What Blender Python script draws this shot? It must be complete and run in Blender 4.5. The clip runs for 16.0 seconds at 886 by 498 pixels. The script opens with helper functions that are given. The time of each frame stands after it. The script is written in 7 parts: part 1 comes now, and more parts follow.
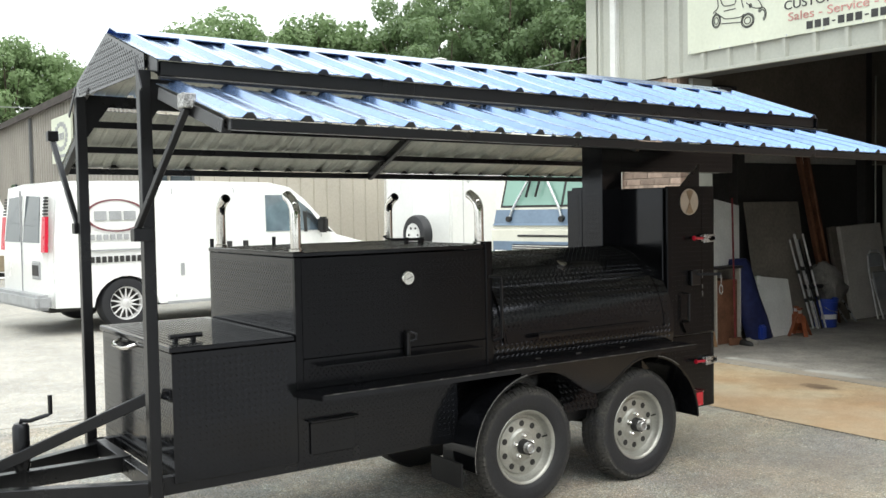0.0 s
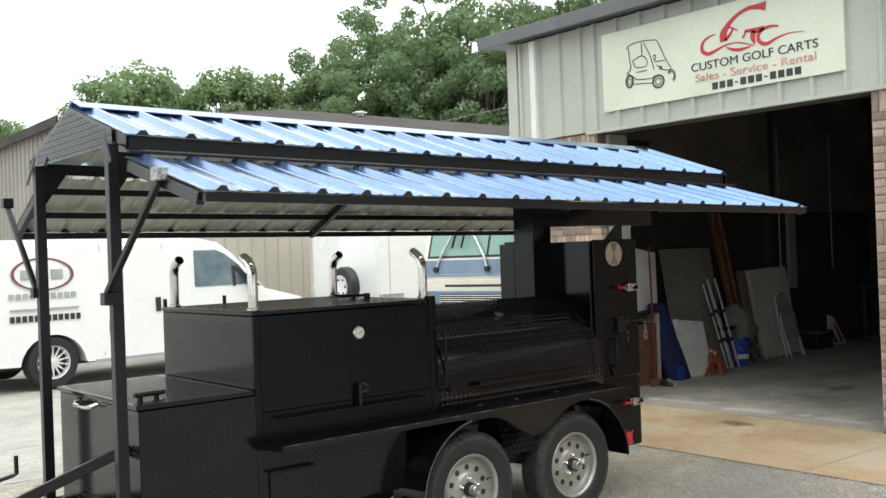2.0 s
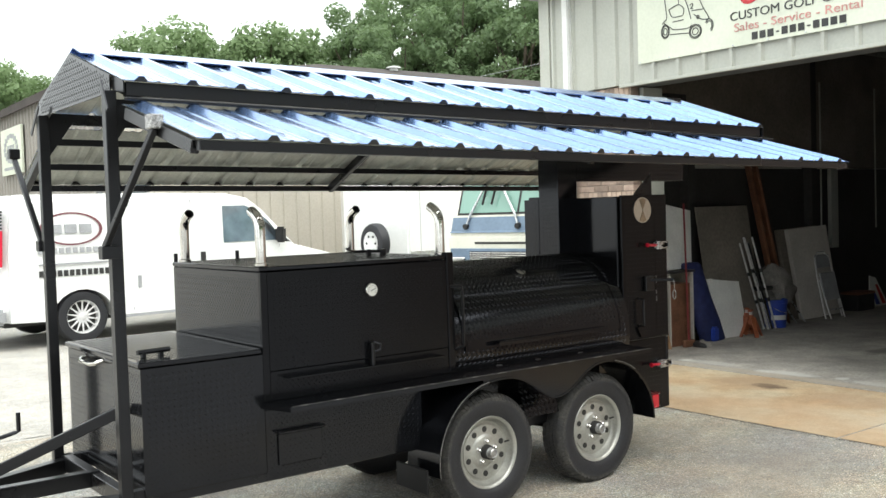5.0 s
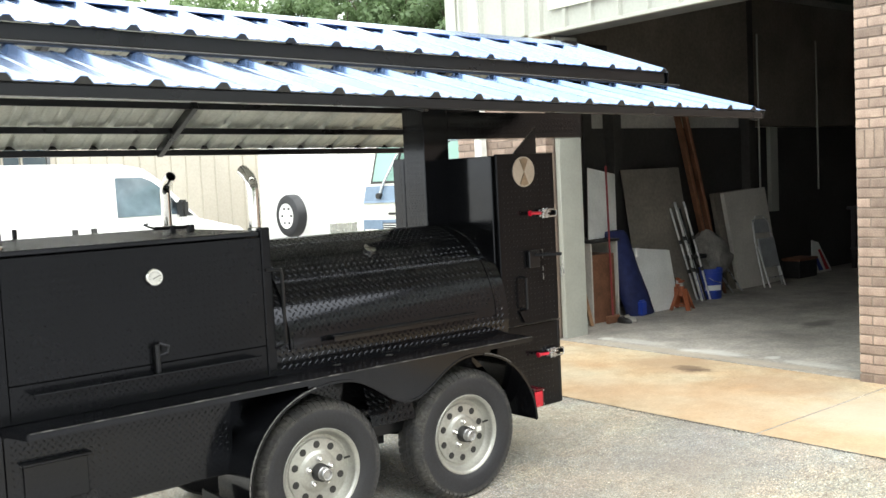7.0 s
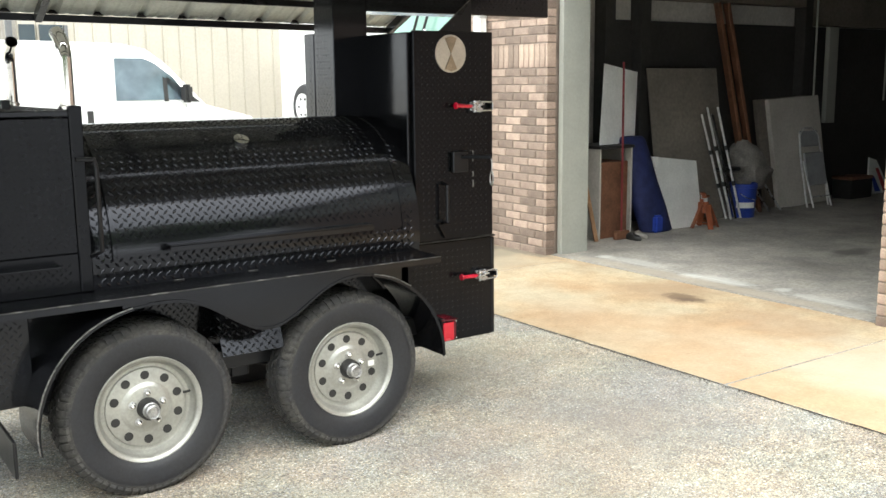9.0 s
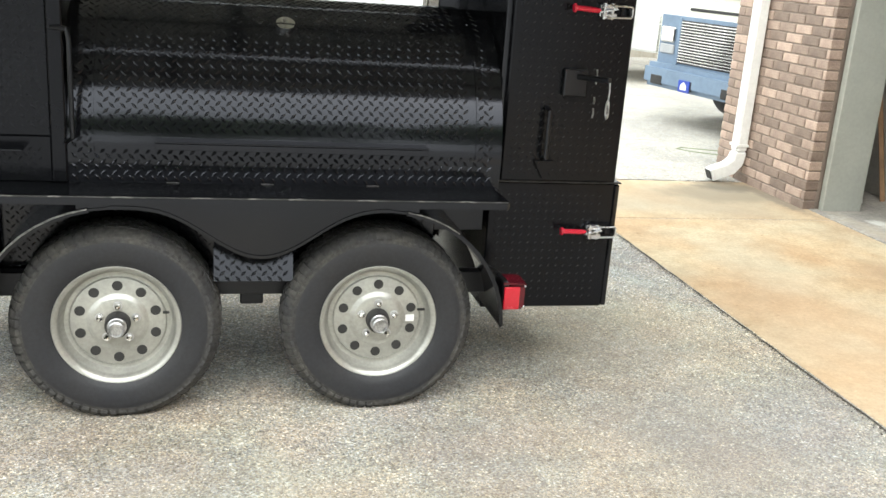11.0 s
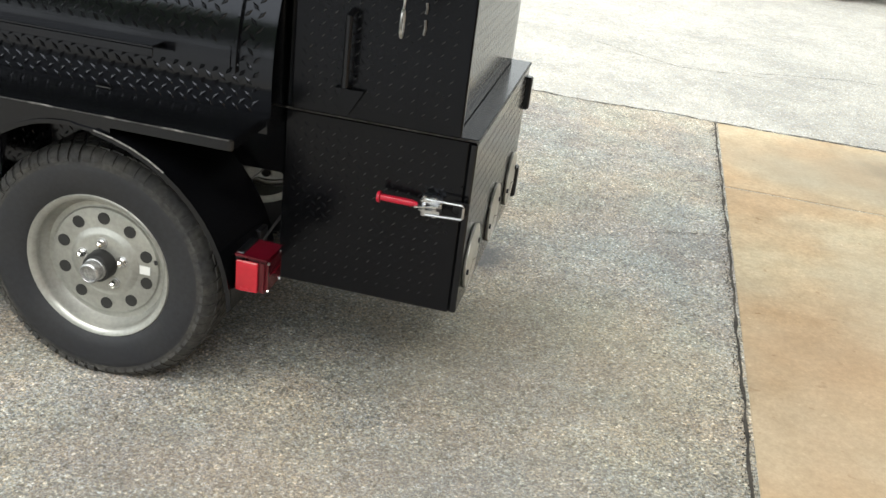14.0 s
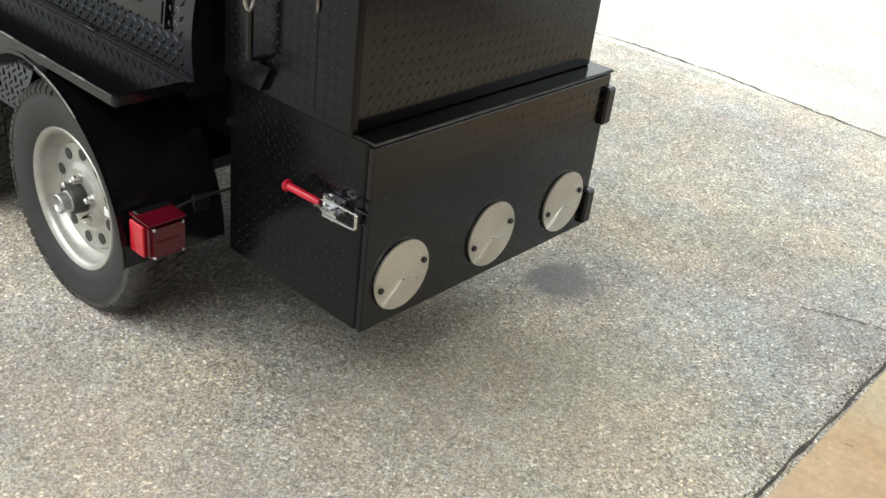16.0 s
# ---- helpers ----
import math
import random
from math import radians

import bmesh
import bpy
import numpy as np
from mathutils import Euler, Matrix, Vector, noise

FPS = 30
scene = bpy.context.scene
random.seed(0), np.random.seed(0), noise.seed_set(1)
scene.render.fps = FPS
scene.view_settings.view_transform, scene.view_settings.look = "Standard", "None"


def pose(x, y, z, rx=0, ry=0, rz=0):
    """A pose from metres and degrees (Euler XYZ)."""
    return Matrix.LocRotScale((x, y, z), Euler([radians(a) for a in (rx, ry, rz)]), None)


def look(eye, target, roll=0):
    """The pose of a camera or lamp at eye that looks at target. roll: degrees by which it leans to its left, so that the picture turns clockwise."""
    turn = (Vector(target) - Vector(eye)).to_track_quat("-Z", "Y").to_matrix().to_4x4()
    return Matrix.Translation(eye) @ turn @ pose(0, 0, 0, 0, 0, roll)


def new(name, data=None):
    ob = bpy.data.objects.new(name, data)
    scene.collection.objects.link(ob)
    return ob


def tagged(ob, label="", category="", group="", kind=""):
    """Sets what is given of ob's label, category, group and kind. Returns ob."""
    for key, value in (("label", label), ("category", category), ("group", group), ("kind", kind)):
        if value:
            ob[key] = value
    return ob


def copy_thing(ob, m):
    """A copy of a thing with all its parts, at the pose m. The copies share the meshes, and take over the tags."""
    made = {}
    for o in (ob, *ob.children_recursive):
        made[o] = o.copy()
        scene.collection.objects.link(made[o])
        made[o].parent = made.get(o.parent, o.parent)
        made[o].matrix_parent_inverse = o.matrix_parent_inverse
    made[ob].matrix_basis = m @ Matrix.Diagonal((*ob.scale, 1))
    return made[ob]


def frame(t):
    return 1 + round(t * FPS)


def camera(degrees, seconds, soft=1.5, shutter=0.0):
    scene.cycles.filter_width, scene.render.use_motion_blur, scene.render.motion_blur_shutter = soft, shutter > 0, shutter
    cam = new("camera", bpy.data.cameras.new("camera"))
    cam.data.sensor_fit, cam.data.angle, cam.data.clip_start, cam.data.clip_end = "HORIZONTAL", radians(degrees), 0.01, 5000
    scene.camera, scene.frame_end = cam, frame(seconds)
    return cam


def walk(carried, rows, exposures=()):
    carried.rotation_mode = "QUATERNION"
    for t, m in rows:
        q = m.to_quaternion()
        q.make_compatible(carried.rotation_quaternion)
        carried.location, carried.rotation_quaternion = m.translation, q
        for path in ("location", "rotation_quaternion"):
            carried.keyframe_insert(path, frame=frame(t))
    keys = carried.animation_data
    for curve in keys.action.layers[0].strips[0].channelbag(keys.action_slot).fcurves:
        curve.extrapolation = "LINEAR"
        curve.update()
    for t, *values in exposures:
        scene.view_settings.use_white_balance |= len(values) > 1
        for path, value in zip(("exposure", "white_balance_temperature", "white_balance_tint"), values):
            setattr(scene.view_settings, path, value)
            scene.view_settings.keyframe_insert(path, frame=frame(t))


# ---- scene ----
cam = camera(49.1, 16.0)
PATH = [
    (0, (0.885, 0.325, 1.605), (2.015, 1.973, 1.519), -1.0),
    (0.5, (0.825, 0.253, 1.621), (1.891, 1.944, 1.578), -2.3),
    (1, (0.726, 0.228, 1.653), (1.844, 1.886, 1.667), -2.4),
    (1.5, (0.589, 0.165, 1.653), (1.797, 1.758, 1.678), -1.0),
    (2, (0.564, 0.142, 1.661), (1.833, 1.688, 1.669), -2.1),
    (2.5, (0.545, 0.142, 1.658), (1.81, 1.691, 1.653), -1.9),
    (3, (0.546, 0.145, 1.656), (1.802, 1.702, 1.656), -1.5),
    (3.5, (0.563, 0.151, 1.653), (1.805, 1.719, 1.642), -1.3),
    (5.8, (1.249, 0.443, 1.61), (2.45, 2.038, 1.494), -1.7),
    (6, (1.415, 0.511, 1.597), (2.65, 2.08, 1.478), -1.3),
    (6.5, (1.722, 0.583, 1.606), (2.968, 2.143, 1.484), -1.3),
    (7, (1.935, 0.672, 1.586), (3.195, 2.218, 1.445), -2.8),
    (7.5, (2.183, 0.806, 1.608), (3.45, 2.348, 1.472), -2.4),
    (8, (2.504, 0.854, 1.613), (3.723, 2.438, 1.542), -1.5),
    (8.5, (2.783, 0.847, 1.568), (3.946, 2.474, 1.521), -0.1),
    (9, (3.131, 0.91, 1.486), (4.251, 2.532, 1.147), -0.6),
    (9.2, (3.238, 0.952, 1.469), (4.275, 2.6, 1.014), -0.2),
    (11.3, (4.696, 1.322, 1.528), (5.122, 3.19, 0.957), 4.3),
    (11.5, (4.809, 1.345, 1.54), (5.225, 3.216, 0.971), 4.3),
    (12, (5.109, 1.516, 1.502), (5.517, 3.383, 0.912), 7.2),
    (12.5, (5.375, 1.672, 1.513), (5.709, 3.526, 0.843), 6.4),
    (13, (5.723, 1.801, 1.524), (5.881, 3.661, 0.808), 8.7),
    (13.5, (6.008, 2.082, 1.49), (5.87, 3.92, 0.712), 9.4),
    (14, (6.317, 2.33, 1.505), (6.006, 4.121, 0.669), 7.4),
    (14.5, (6.637, 2.509, 1.549), (6.144, 4.231, 0.66), 11.7),
    (15, (6.867, 2.761, 1.521), (6.137, 4.36, 0.565), 10.0),
    (15.5, (7.07, 2.977, 1.573), (6.235, 4.469, 0.536), 8.1),
    (16, (7.296, 3.232, 1.586), (6.2, 4.588, 0.605), 7.3),
]
walk(cam, [(t, look(eye, target, roll)) for t, eye, target, roll in PATH],
     exposures=[(0, 0.11), (1.0, -0.19), (1.5, -0.25), (2.0, -0.08), (2.5, 0.0), (3.5, 0.1), (6.0, 0.52), (7.0, 0.88), (7.5, 0.92), (8.0, 0.9), (8.5, 0.78), (9.0, 0.93), (11.3, 0.85), (12.0, 0.74), (12.7, 0.46), (13.0, 0.4), (14, 0.39), (15.5, 0.5), (16, 0.59)])

import itertools

# ---------------------------------------------------------------- world and light
world = bpy.data.worlds.new("overcast_sky")
scene.world = world
world.use_nodes = True
wn, wl = world.node_tree.nodes, world.node_tree.links
wn.clear()
sky = wn.new("ShaderNodeTexSky")
sky.sky_type = "NISHITA"
sky.sun_disc = False
sky.sun_elevation, sky.sun_rotation = radians(55), radians(150)
sky.dust_density = 4.0
hs = wn.new("ShaderNodeHueSaturation")
hs.inputs["Saturation"].default_value = 0.25
bg1 = wn.new("ShaderNodeBackground")
bg1.inputs["Strength"].default_value = 0.09
bg2 = wn.new("ShaderNodeBackground")
bg2.inputs["Color"].default_value = (0.95, 1.0, 0.975, 1)
# an overcast sky: about twice as bright overhead as at the horizon
wtc, wsep, wmr = wn.new("ShaderNodeTexCoord"), wn.new("ShaderNodeSeparateXYZ"), wn.new("ShaderNodeMapRange")
wmr.inputs["To Min"].default_value, wmr.inputs["To Max"].default_value = 1.1, 2.1
wl.new(wtc.outputs["Generated"], wsep.inputs[0])
wl.new(wsep.outputs["Z"], wmr.inputs["Value"])
wl.new(wmr.outputs[0], bg2.inputs["Strength"])
add = wn.new("ShaderNodeAddShader")
wo = wn.new("ShaderNodeOutputWorld")
wl.new(sky.outputs[0], hs.inputs["Color"])
wl.new(hs.outputs[0], bg1.inputs["Color"])
wl.new(bg1.outputs[0], add.inputs[0])
wl.new(bg2.outputs[0], add.inputs[1])
wl.new(add.outputs[0], wo.inputs["Surface"])
sun = new("sun", bpy.data.lights.new("sun", "SUN"))
sun.data.energy, sun.data.angle, sun.data.color = 0.9, radians(30), (1.0, 0.97, 0.92)
sun.rotation_euler = (radians(35), 0, radians(-30))

# ---------------------------------------------------------------- materials
MATS = {}


def mat(name, color, rough=0.6, metal=0.0, vary=0.15, scale=3.0, fine=40.0, bump=0.0, coat=0.0, second=None, spec=0.5, island=0.0, rvary=0.1, amount=0.5):
    """A principled surface whose colour wanders at two scales, with fine relief."""
    m = bpy.data.materials.new(name)
    m.use_nodes = True
    n, l = m.node_tree.nodes, m.node_tree.links
    b = n["Principled BSDF"]
    tc = n.new("ShaderNodeTexCoord")
    n1, n2 = n.new("ShaderNodeTexNoise"), n.new("ShaderNodeTexNoise")
    for q, s, d in ((n1, scale, 5), (n2, fine, 3)):
        q.inputs["Scale"].default_value, q.inputs["Detail"].default_value = s, d
        l.new(tc.outputs["Object"], q.inputs["Vector"])
    mix = n.new("ShaderNodeMix")
    mix.data_type = "RGBA"
    c2 = second or tuple(c * (1 - vary * 2.2) for c in color)
    hi = tuple(min(1, c * (1 + vary * 0.8)) for c in color)
    mix.inputs["A"].default_value, mix.inputs["B"].default_value = (*hi, 1), (*c2, 1)
    rmp = n.new("ShaderNodeMapRange")
    rmp.inputs["From Min"].default_value, rmp.inputs["From Max"].default_value = 0.35, 0.72
    rmp.inputs["To Max"].default_value = amount * 1.6
    l.new(n1.outputs["Fac"], rmp.inputs["Value"])
    l.new(rmp.outputs[0], mix.inputs["Factor"])
    mul = n.new("ShaderNodeMix")
    mul.data_type, mul.blend_type = "RGBA", "MULTIPLY"
    mul.inputs["Factor"].default_value = 1.0
    r2 = n.new("ShaderNodeMapRange")
    r2.inputs["From Min"].default_value, r2.inputs["From Max"].default_value = 0.3, 0.7
    r2.inputs["To Min"].default_value, r2.inputs["To Max"].default_value = 1 - vary, 1 + vary * 0.5
    l.new(n2.outputs["Fac"], r2.inputs["Value"])
    l.new(mix.outputs["Result"], mul.inputs["A"])
    l.new(r2.outputs[0], mul.inputs["B"])
    out = mul.outputs["Result"]
    if island:
        oi = n.new("ShaderNodeObjectInfo")
        r3 = n.new("ShaderNodeMapRange")
        r3.inputs["To Min"].default_value, r3.inputs["To Max"].default_value = 1 - island, 1 + island
        l.new(oi.outputs["Random"], r3.inputs["Value"])
        m2 = n.new("ShaderNodeMix")
        m2.data_type, m2.blend_type = "RGBA", "MULTIPLY"
        m2.inputs["Factor"].default_value = 1.0
        l.new(out, m2.inputs["A"])
        l.new(r3.outputs[0], m2.inputs["B"])
        out = m2.outputs["Result"]
    l.new(out, b.inputs["Base Color"])
    rr = n.new("ShaderNodeMapRange")
    rr.inputs["To Min"].default_value, rr.inputs["To Max"].default_value = max(0.02, rough - rvary), min(1, rough + rvary)
    l.new(n1.outputs["Fac"], rr.inputs["Value"])
    l.new(rr.outputs[0], b.inputs["Roughness"])
    b.inputs["Metallic"].default_value = metal
    b.inputs["Coat Weight"].default_value = coat
    b.inputs["Coat Roughness"].default_value = 0.12
    b.inputs["Specular IOR Level"].default_value = spec
    if bump:
        bp = n.new("ShaderNodeBump")
        bp.inputs["Strength"].default_value, bp.inputs["Distance"].default_value = 0.6, bump
        l.new(n2.outputs["Fac"], bp.inputs["Height"])
        l.new(bp.outputs[0], b.inputs["Normal"])
    MATS[name] = m
    return m


def glass_mat(name, tint, rough=0.02):
    m = mat(name, tint, rough, 0.0, 0.05, 2.0, 8.0, rvary=0.01, spec=0.6, coat=0.3)
    return m


BLACK = mat("black_gloss_paint", (0.0043, 0.0046, 0.0056), 0.13, 0.0, 0.2, 2.5, 60, bump=0.0002, spec=0.41, rvary=0.05)
BLACKM = mat("black_satin_paint", (0.006, 0.006, 0.0063), 0.3, 0.0, 0.2, 4, 90, bump=0.0004, spec=0.42)
# copy of the gloss black, specular lowered to darken reflections on flat panels
BLACKF = mat("black_dimmed_gloss_paint", (0.0044, 0.0046, 0.0055), 0.2, 0.0, 0.2, 3, 60, bump=0.0002, spec=0.22, rvary=0.06)
# the sky's blue cast is put into the specular tint of all blacks
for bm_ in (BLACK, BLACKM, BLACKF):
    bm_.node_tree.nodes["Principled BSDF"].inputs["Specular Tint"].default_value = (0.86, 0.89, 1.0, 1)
# paler ridge caps: tread glints and rubbing put into colour
WORNGLINT = mat("rubbed_glinting_tread", (0.024, 0.024, 0.024), 0.32, 0.0, 0.5, 14, 80, spec=0.5)
SCUFF = mat("scuffed_edge_paint", (0.07, 0.068, 0.068), 0.45, 0.2, 0.5, 30, 200)
CAPM = mat("galvanised_knurled_cap", (0.4, 0.4, 0.4), 0.4, 0.5, 0.7, 90, 260, bump=0.002)
WELD = mat("bare_weld_metal", (0.2, 0.195, 0.19), 0.4, 0.6, 0.4, 60, 300)
CHROME = mat("chrome", (0.78, 0.77, 0.75), 0.08, 1.0, 0.08, 6, 60, rvary=0.05)
ALLOY = mat("silver_alloy_paint", (0.72, 0.72, 0.72), 0.4, 0.3, 0.08, 20, 120)
ZINC = mat("zinc_plated_steel", (0.62, 0.63, 0.65), 0.28, 1.0, 0.15, 20, 160)
HUBZ = mat("dull_zinc", (0.46, 0.46, 0.46), 0.34, 0.8, 0.3, 40, 200)
DULLST = mat("heat_tinted_stainless", (0.36, 0.3, 0.23), 0.4, 0.8, 0.25, 10, 150)
STAINLESS = mat("brushed_stainless", (0.62, 0.6, 0.55), 0.35, 0.8, 0.1, 8, 150, bump=0.0002)
RIM = mat("silver_grey_rim_paint", (0.39, 0.39, 0.36), 0.33, 0.55, 0.12, 8, 90, bump=0.0002)
RUBBER = mat("tyre_rubber", (0.0105, 0.0115, 0.015), 0.52, 0.0, 0.25, 9, 90, bump=0.0008, second=(0.02, 0.02, 0.022), amount=0.4)
TREADR = mat("dusty_tread_rubber", (0.024, 0.024, 0.025), 0.85, 0.0, 0.4, 14, 70, bump=0.002, second=(0.07, 0.066, 0.058), amount=0.5)
REDP = mat("red_plastic", (0.56, 0.008, 0.035), 0.3, 0.0, 0.1, 10, 80, coat=0.3)
REDM = mat("red_marker_plastic", (0.42, 0.008, 0.022), 0.25, 0.0, 0.1, 10, 80, coat=0.3)
LENS = mat("dark_red_lens_plastic", (0.085, 0.003, 0.009), 0.16, 0.0, 0.12, 14, 120, coat=0.3, spec=0.35)
ROOFB = mat("blue_coated_roof_steel", (0.21, 0.335, 0.6), 0.22, 0.85, 0.12, 2, 50, coat=0.45, spec=0.8, rvary=0.06)
ROOFU = mat("pale_roof_underside", (0.64, 0.66, 0.61), 0.5, 0.1, 0.12, 4, 60)
SLAB = mat("tan_concrete_slab", (0.428, 0.36, 0.242), 0.85, 0.0, 0.15, 1.5, 45, bump=0.002, second=(0.405, 0.288, 0.17), amount=0.75)
FLOOR = mat("shop_floor_concrete", (0.37, 0.348, 0.31), 0.7, 0.0, 0.22, 1.2, 30, bump=0.001)
BRICK = mat("tan_brick", (0.34, 0.26, 0.205), 0.85, 0.0, 0.22, 9, 120, bump=0.002, island=0.42, second=(0.22, 0.152, 0.13))
MORTAR = mat("mortar", (0.25, 0.2, 0.165), 0.9, 0.0, 0.15, 6, 100, bump=0.002)
SIDING = mat("pale_grey_siding", (0.46, 0.47, 0.42), 0.5, 0.0, 0.06, 1.2, 40)
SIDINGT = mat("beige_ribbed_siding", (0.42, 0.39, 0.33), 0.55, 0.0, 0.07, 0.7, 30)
DARKTRIM = mat("grey_fascia_metal", (0.12, 0.125, 0.13), 0.5, 0.0, 0.1, 3, 40)
SHINGLE = mat("dark_brown_roof", (0.045, 0.036, 0.032), 0.85, 0.0, 0.25, 1.5, 30, bump=0.004)
WHITE = mat("white_vehicle_paint", (0.78, 0.79, 0.78), 0.25, 0.0, 0.03, 1.5, 20, coat=0.5)
CREAM = mat("cream_vehicle_paint", (0.72, 0.71, 0.62), 0.35, 0.0, 0.04, 1.5, 20, coat=0.2)
SKYBLUE = mat("faded_blue_vehicle_paint", (0.15, 0.215, 0.3), 0.4, 0.0, 0.1, 2, 20)
TAN = mat("tan_vehicle_paint", (0.25, 0.2, 0.13), 0.35, 0.0, 0.08, 2, 20, coat=0.3)
GLASS = glass_mat("dark_window_glass", (0.045, 0.06, 0.072))
# blue sky reflection put into the glass's base colour and its patches
VANGLASS = mat("sky_tinted_cab_glass", (0.13, 0.175, 0.215), 0.06, 0.0, 0.35, 1.2, 4.0, rvary=0.02, spec=1.0, coat=1.0)
GLASSG = glass_mat("green_windscreen_glass", (0.2, 0.36, 0.3))
BLACKP = mat("black_plastic", (0.02, 0.02, 0.02), 0.55, 0.0, 0.2, 8, 60)
LINING = mat("dim_lining_board", (0.46, 0.44, 0.4), 0.6, 0.0, 0.12, 2, 30)
BROOMR = mat("dull_red_handle", (0.2, 0.025, 0.03), 0.5)
PLY = mat("dull_brown_plywood", (0.22, 0.195, 0.165), 0.8, 0.0, 0.2, 1.5, 25)
CEILM = mat("galvanised_ceiling_sheet", (0.25, 0.25, 0.24), 0.5, 0.2, 0.15, 1.0, 20)
ALU = mat("satin_aluminium_pole", (0.62, 0.62, 0.62), 0.5, 0.15, 0.15, 20, 120)
SLABW = mat("pale_foam", (0.56, 0.53, 0.48), 0.8, 0.0, 0.1, 2, 30)
WOODL = mat("pale_plank", (0.33, 0.19, 0.1), 0.75, 0.0, 0.2, 5, 40)
CLOTH = mat("grey_cloth", (0.25, 0.235, 0.215), 0.9, 0.0, 0.25, 6, 60, bump=0.002)
GREYP = mat("grey_bumper_plastic", (0.33, 0.34, 0.35), 0.5, 0.0, 0.1, 6, 60)
SIGNW = mat("sign_vinyl", (0.67, 0.7, 0.58), 0.45, 0.0, 0.05, 1.5, 30)
INKR = mat("red_sign_ink", (0.5, 0.03, 0.04), 0.5)
INKK = mat("black_sign_ink", (0.03, 0.03, 0.03), 0.5)
INKP = mat("pale_red_sign_ink", (0.6, 0.29, 0.26), 0.5)
INKD = mat("dark_emblem_ink", (0.16, 0.05, 0.06), 0.5)
SIDINGG = mat("darker_ribbed_siding", (0.3, 0.28, 0.25), 0.55, 0.0, 0.08, 0.7, 30)
PVC = mat("white_downspout", (0.75, 0.76, 0.74), 0.35, 0.0, 0.06, 4, 40)
JAMB = mat("grey_door_jamb", (0.36, 0.37, 0.33), 0.5, 0.0, 0.06, 3, 50)
INWALL = mat("dim_plaster_wall", (0.6, 0.58, 0.54), 0.8, 0.0, 0.15, 1.0, 30)
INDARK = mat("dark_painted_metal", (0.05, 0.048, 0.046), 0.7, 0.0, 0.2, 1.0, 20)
WOOD = mat("bare_lumber", (0.17, 0.075, 0.04), 0.7, 0.0, 0.2, 6, 40, bump=0.001)
BOARDW = mat("white_board", (0.78, 0.78, 0.76), 0.6, 0.0, 0.08, 3, 40)
BLUEF = mat("navy_nylon", (0.016, 0.024, 0.1), 0.7, 0.0, 0.2, 10, 90, bump=0.002)
BLUEP = mat("blue_bucket_plastic", (0.025, 0.06, 0.36), 0.45, 0.0, 0.1, 8, 60)
ORANGE = mat("orange_steel", (0.3, 0.085, 0.035), 0.5, 0.0, 0.2, 10, 80)
LEAF = mat("leaf_green", (0.2, 0.275, 0.14), 0.6, 0.0, 0.25, 0.5, 6, second=(0.13, 0.2, 0.085), spec=0.3)
LEAF2 = mat("leaf_dark_green", (0.165, 0.23, 0.125), 0.6, 0.0, 0.25, 0.5, 6, second=(0.105, 0.165, 0.08), spec=0.3)
for lm in (LEAF, LEAF2):
    nn, ll = lm.node_tree.nodes, lm.node_tree.links
    tr, mxs = nn.new("ShaderNodeBsdfTranslucent"), nn.new("ShaderNodeMixShader")
    tr.inputs["Color"].default_value = (0.26, 0.37, 0.17, 1)
    mxs.inputs[0].default_value = 0.4
    ll.new(nn["Principled BSDF"].outputs[0], mxs.inputs[1])
    ll.new(tr.outputs[0], mxs.inputs[2])
    ll.new(mxs.outputs[0], nn["Material Output"].inputs["Surface"])
BARK = mat("bark", (0.12, 0.095, 0.07), 0.9, 0.0, 0.3, 3, 20, bump=0.01)


def mottle(m, scale, a, z, lo=0.38, hi=0.62, detail=5, offset=0.0):
    """Let a surface's colour drift between two tints in soft patches of 1/scale metres."""
    n, l = m.node_tree.nodes, m.node_tree.links
    b = n["Principled BSDF"]
    tc, mp, nz, mr, tint, mul = (n.new("ShaderNode" + k) for k in ("TexCoord", "Mapping", "TexNoise", "MapRange", "Mix", "Mix"))
    mp.inputs["Location"].default_value = (offset, offset * 0.7, 0)
    nz.inputs["Scale"].default_value, nz.inputs["Detail"].default_value = scale, detail
    mr.inputs["From Min"].default_value, mr.inputs["From Max"].default_value = lo, hi
    tint.data_type = mul.data_type = "RGBA"
    mul.blend_type = "MULTIPLY"
    mul.inputs["Factor"].default_value = 1.0
    tint.inputs["A"].default_value, tint.inputs["B"].default_value = (*a, 1), (*z, 1)
    l.new(tc.outputs["Object"], mp.inputs["Vector"])
    l.new(mp.outputs[0], nz.inputs["Vector"])
    l.new(nz.outputs["Fac"], mr.inputs["Value"])
    l.new(mr.outputs[0], tint.inputs["Factor"])
    l.new(b.inputs["Base Color"].links[0].from_socket, mul.inputs["A"])
    l.new(tint.outputs["Result"], mul.inputs["B"])
    l.new(mul.outputs["Result"], b.inputs["Base Color"])


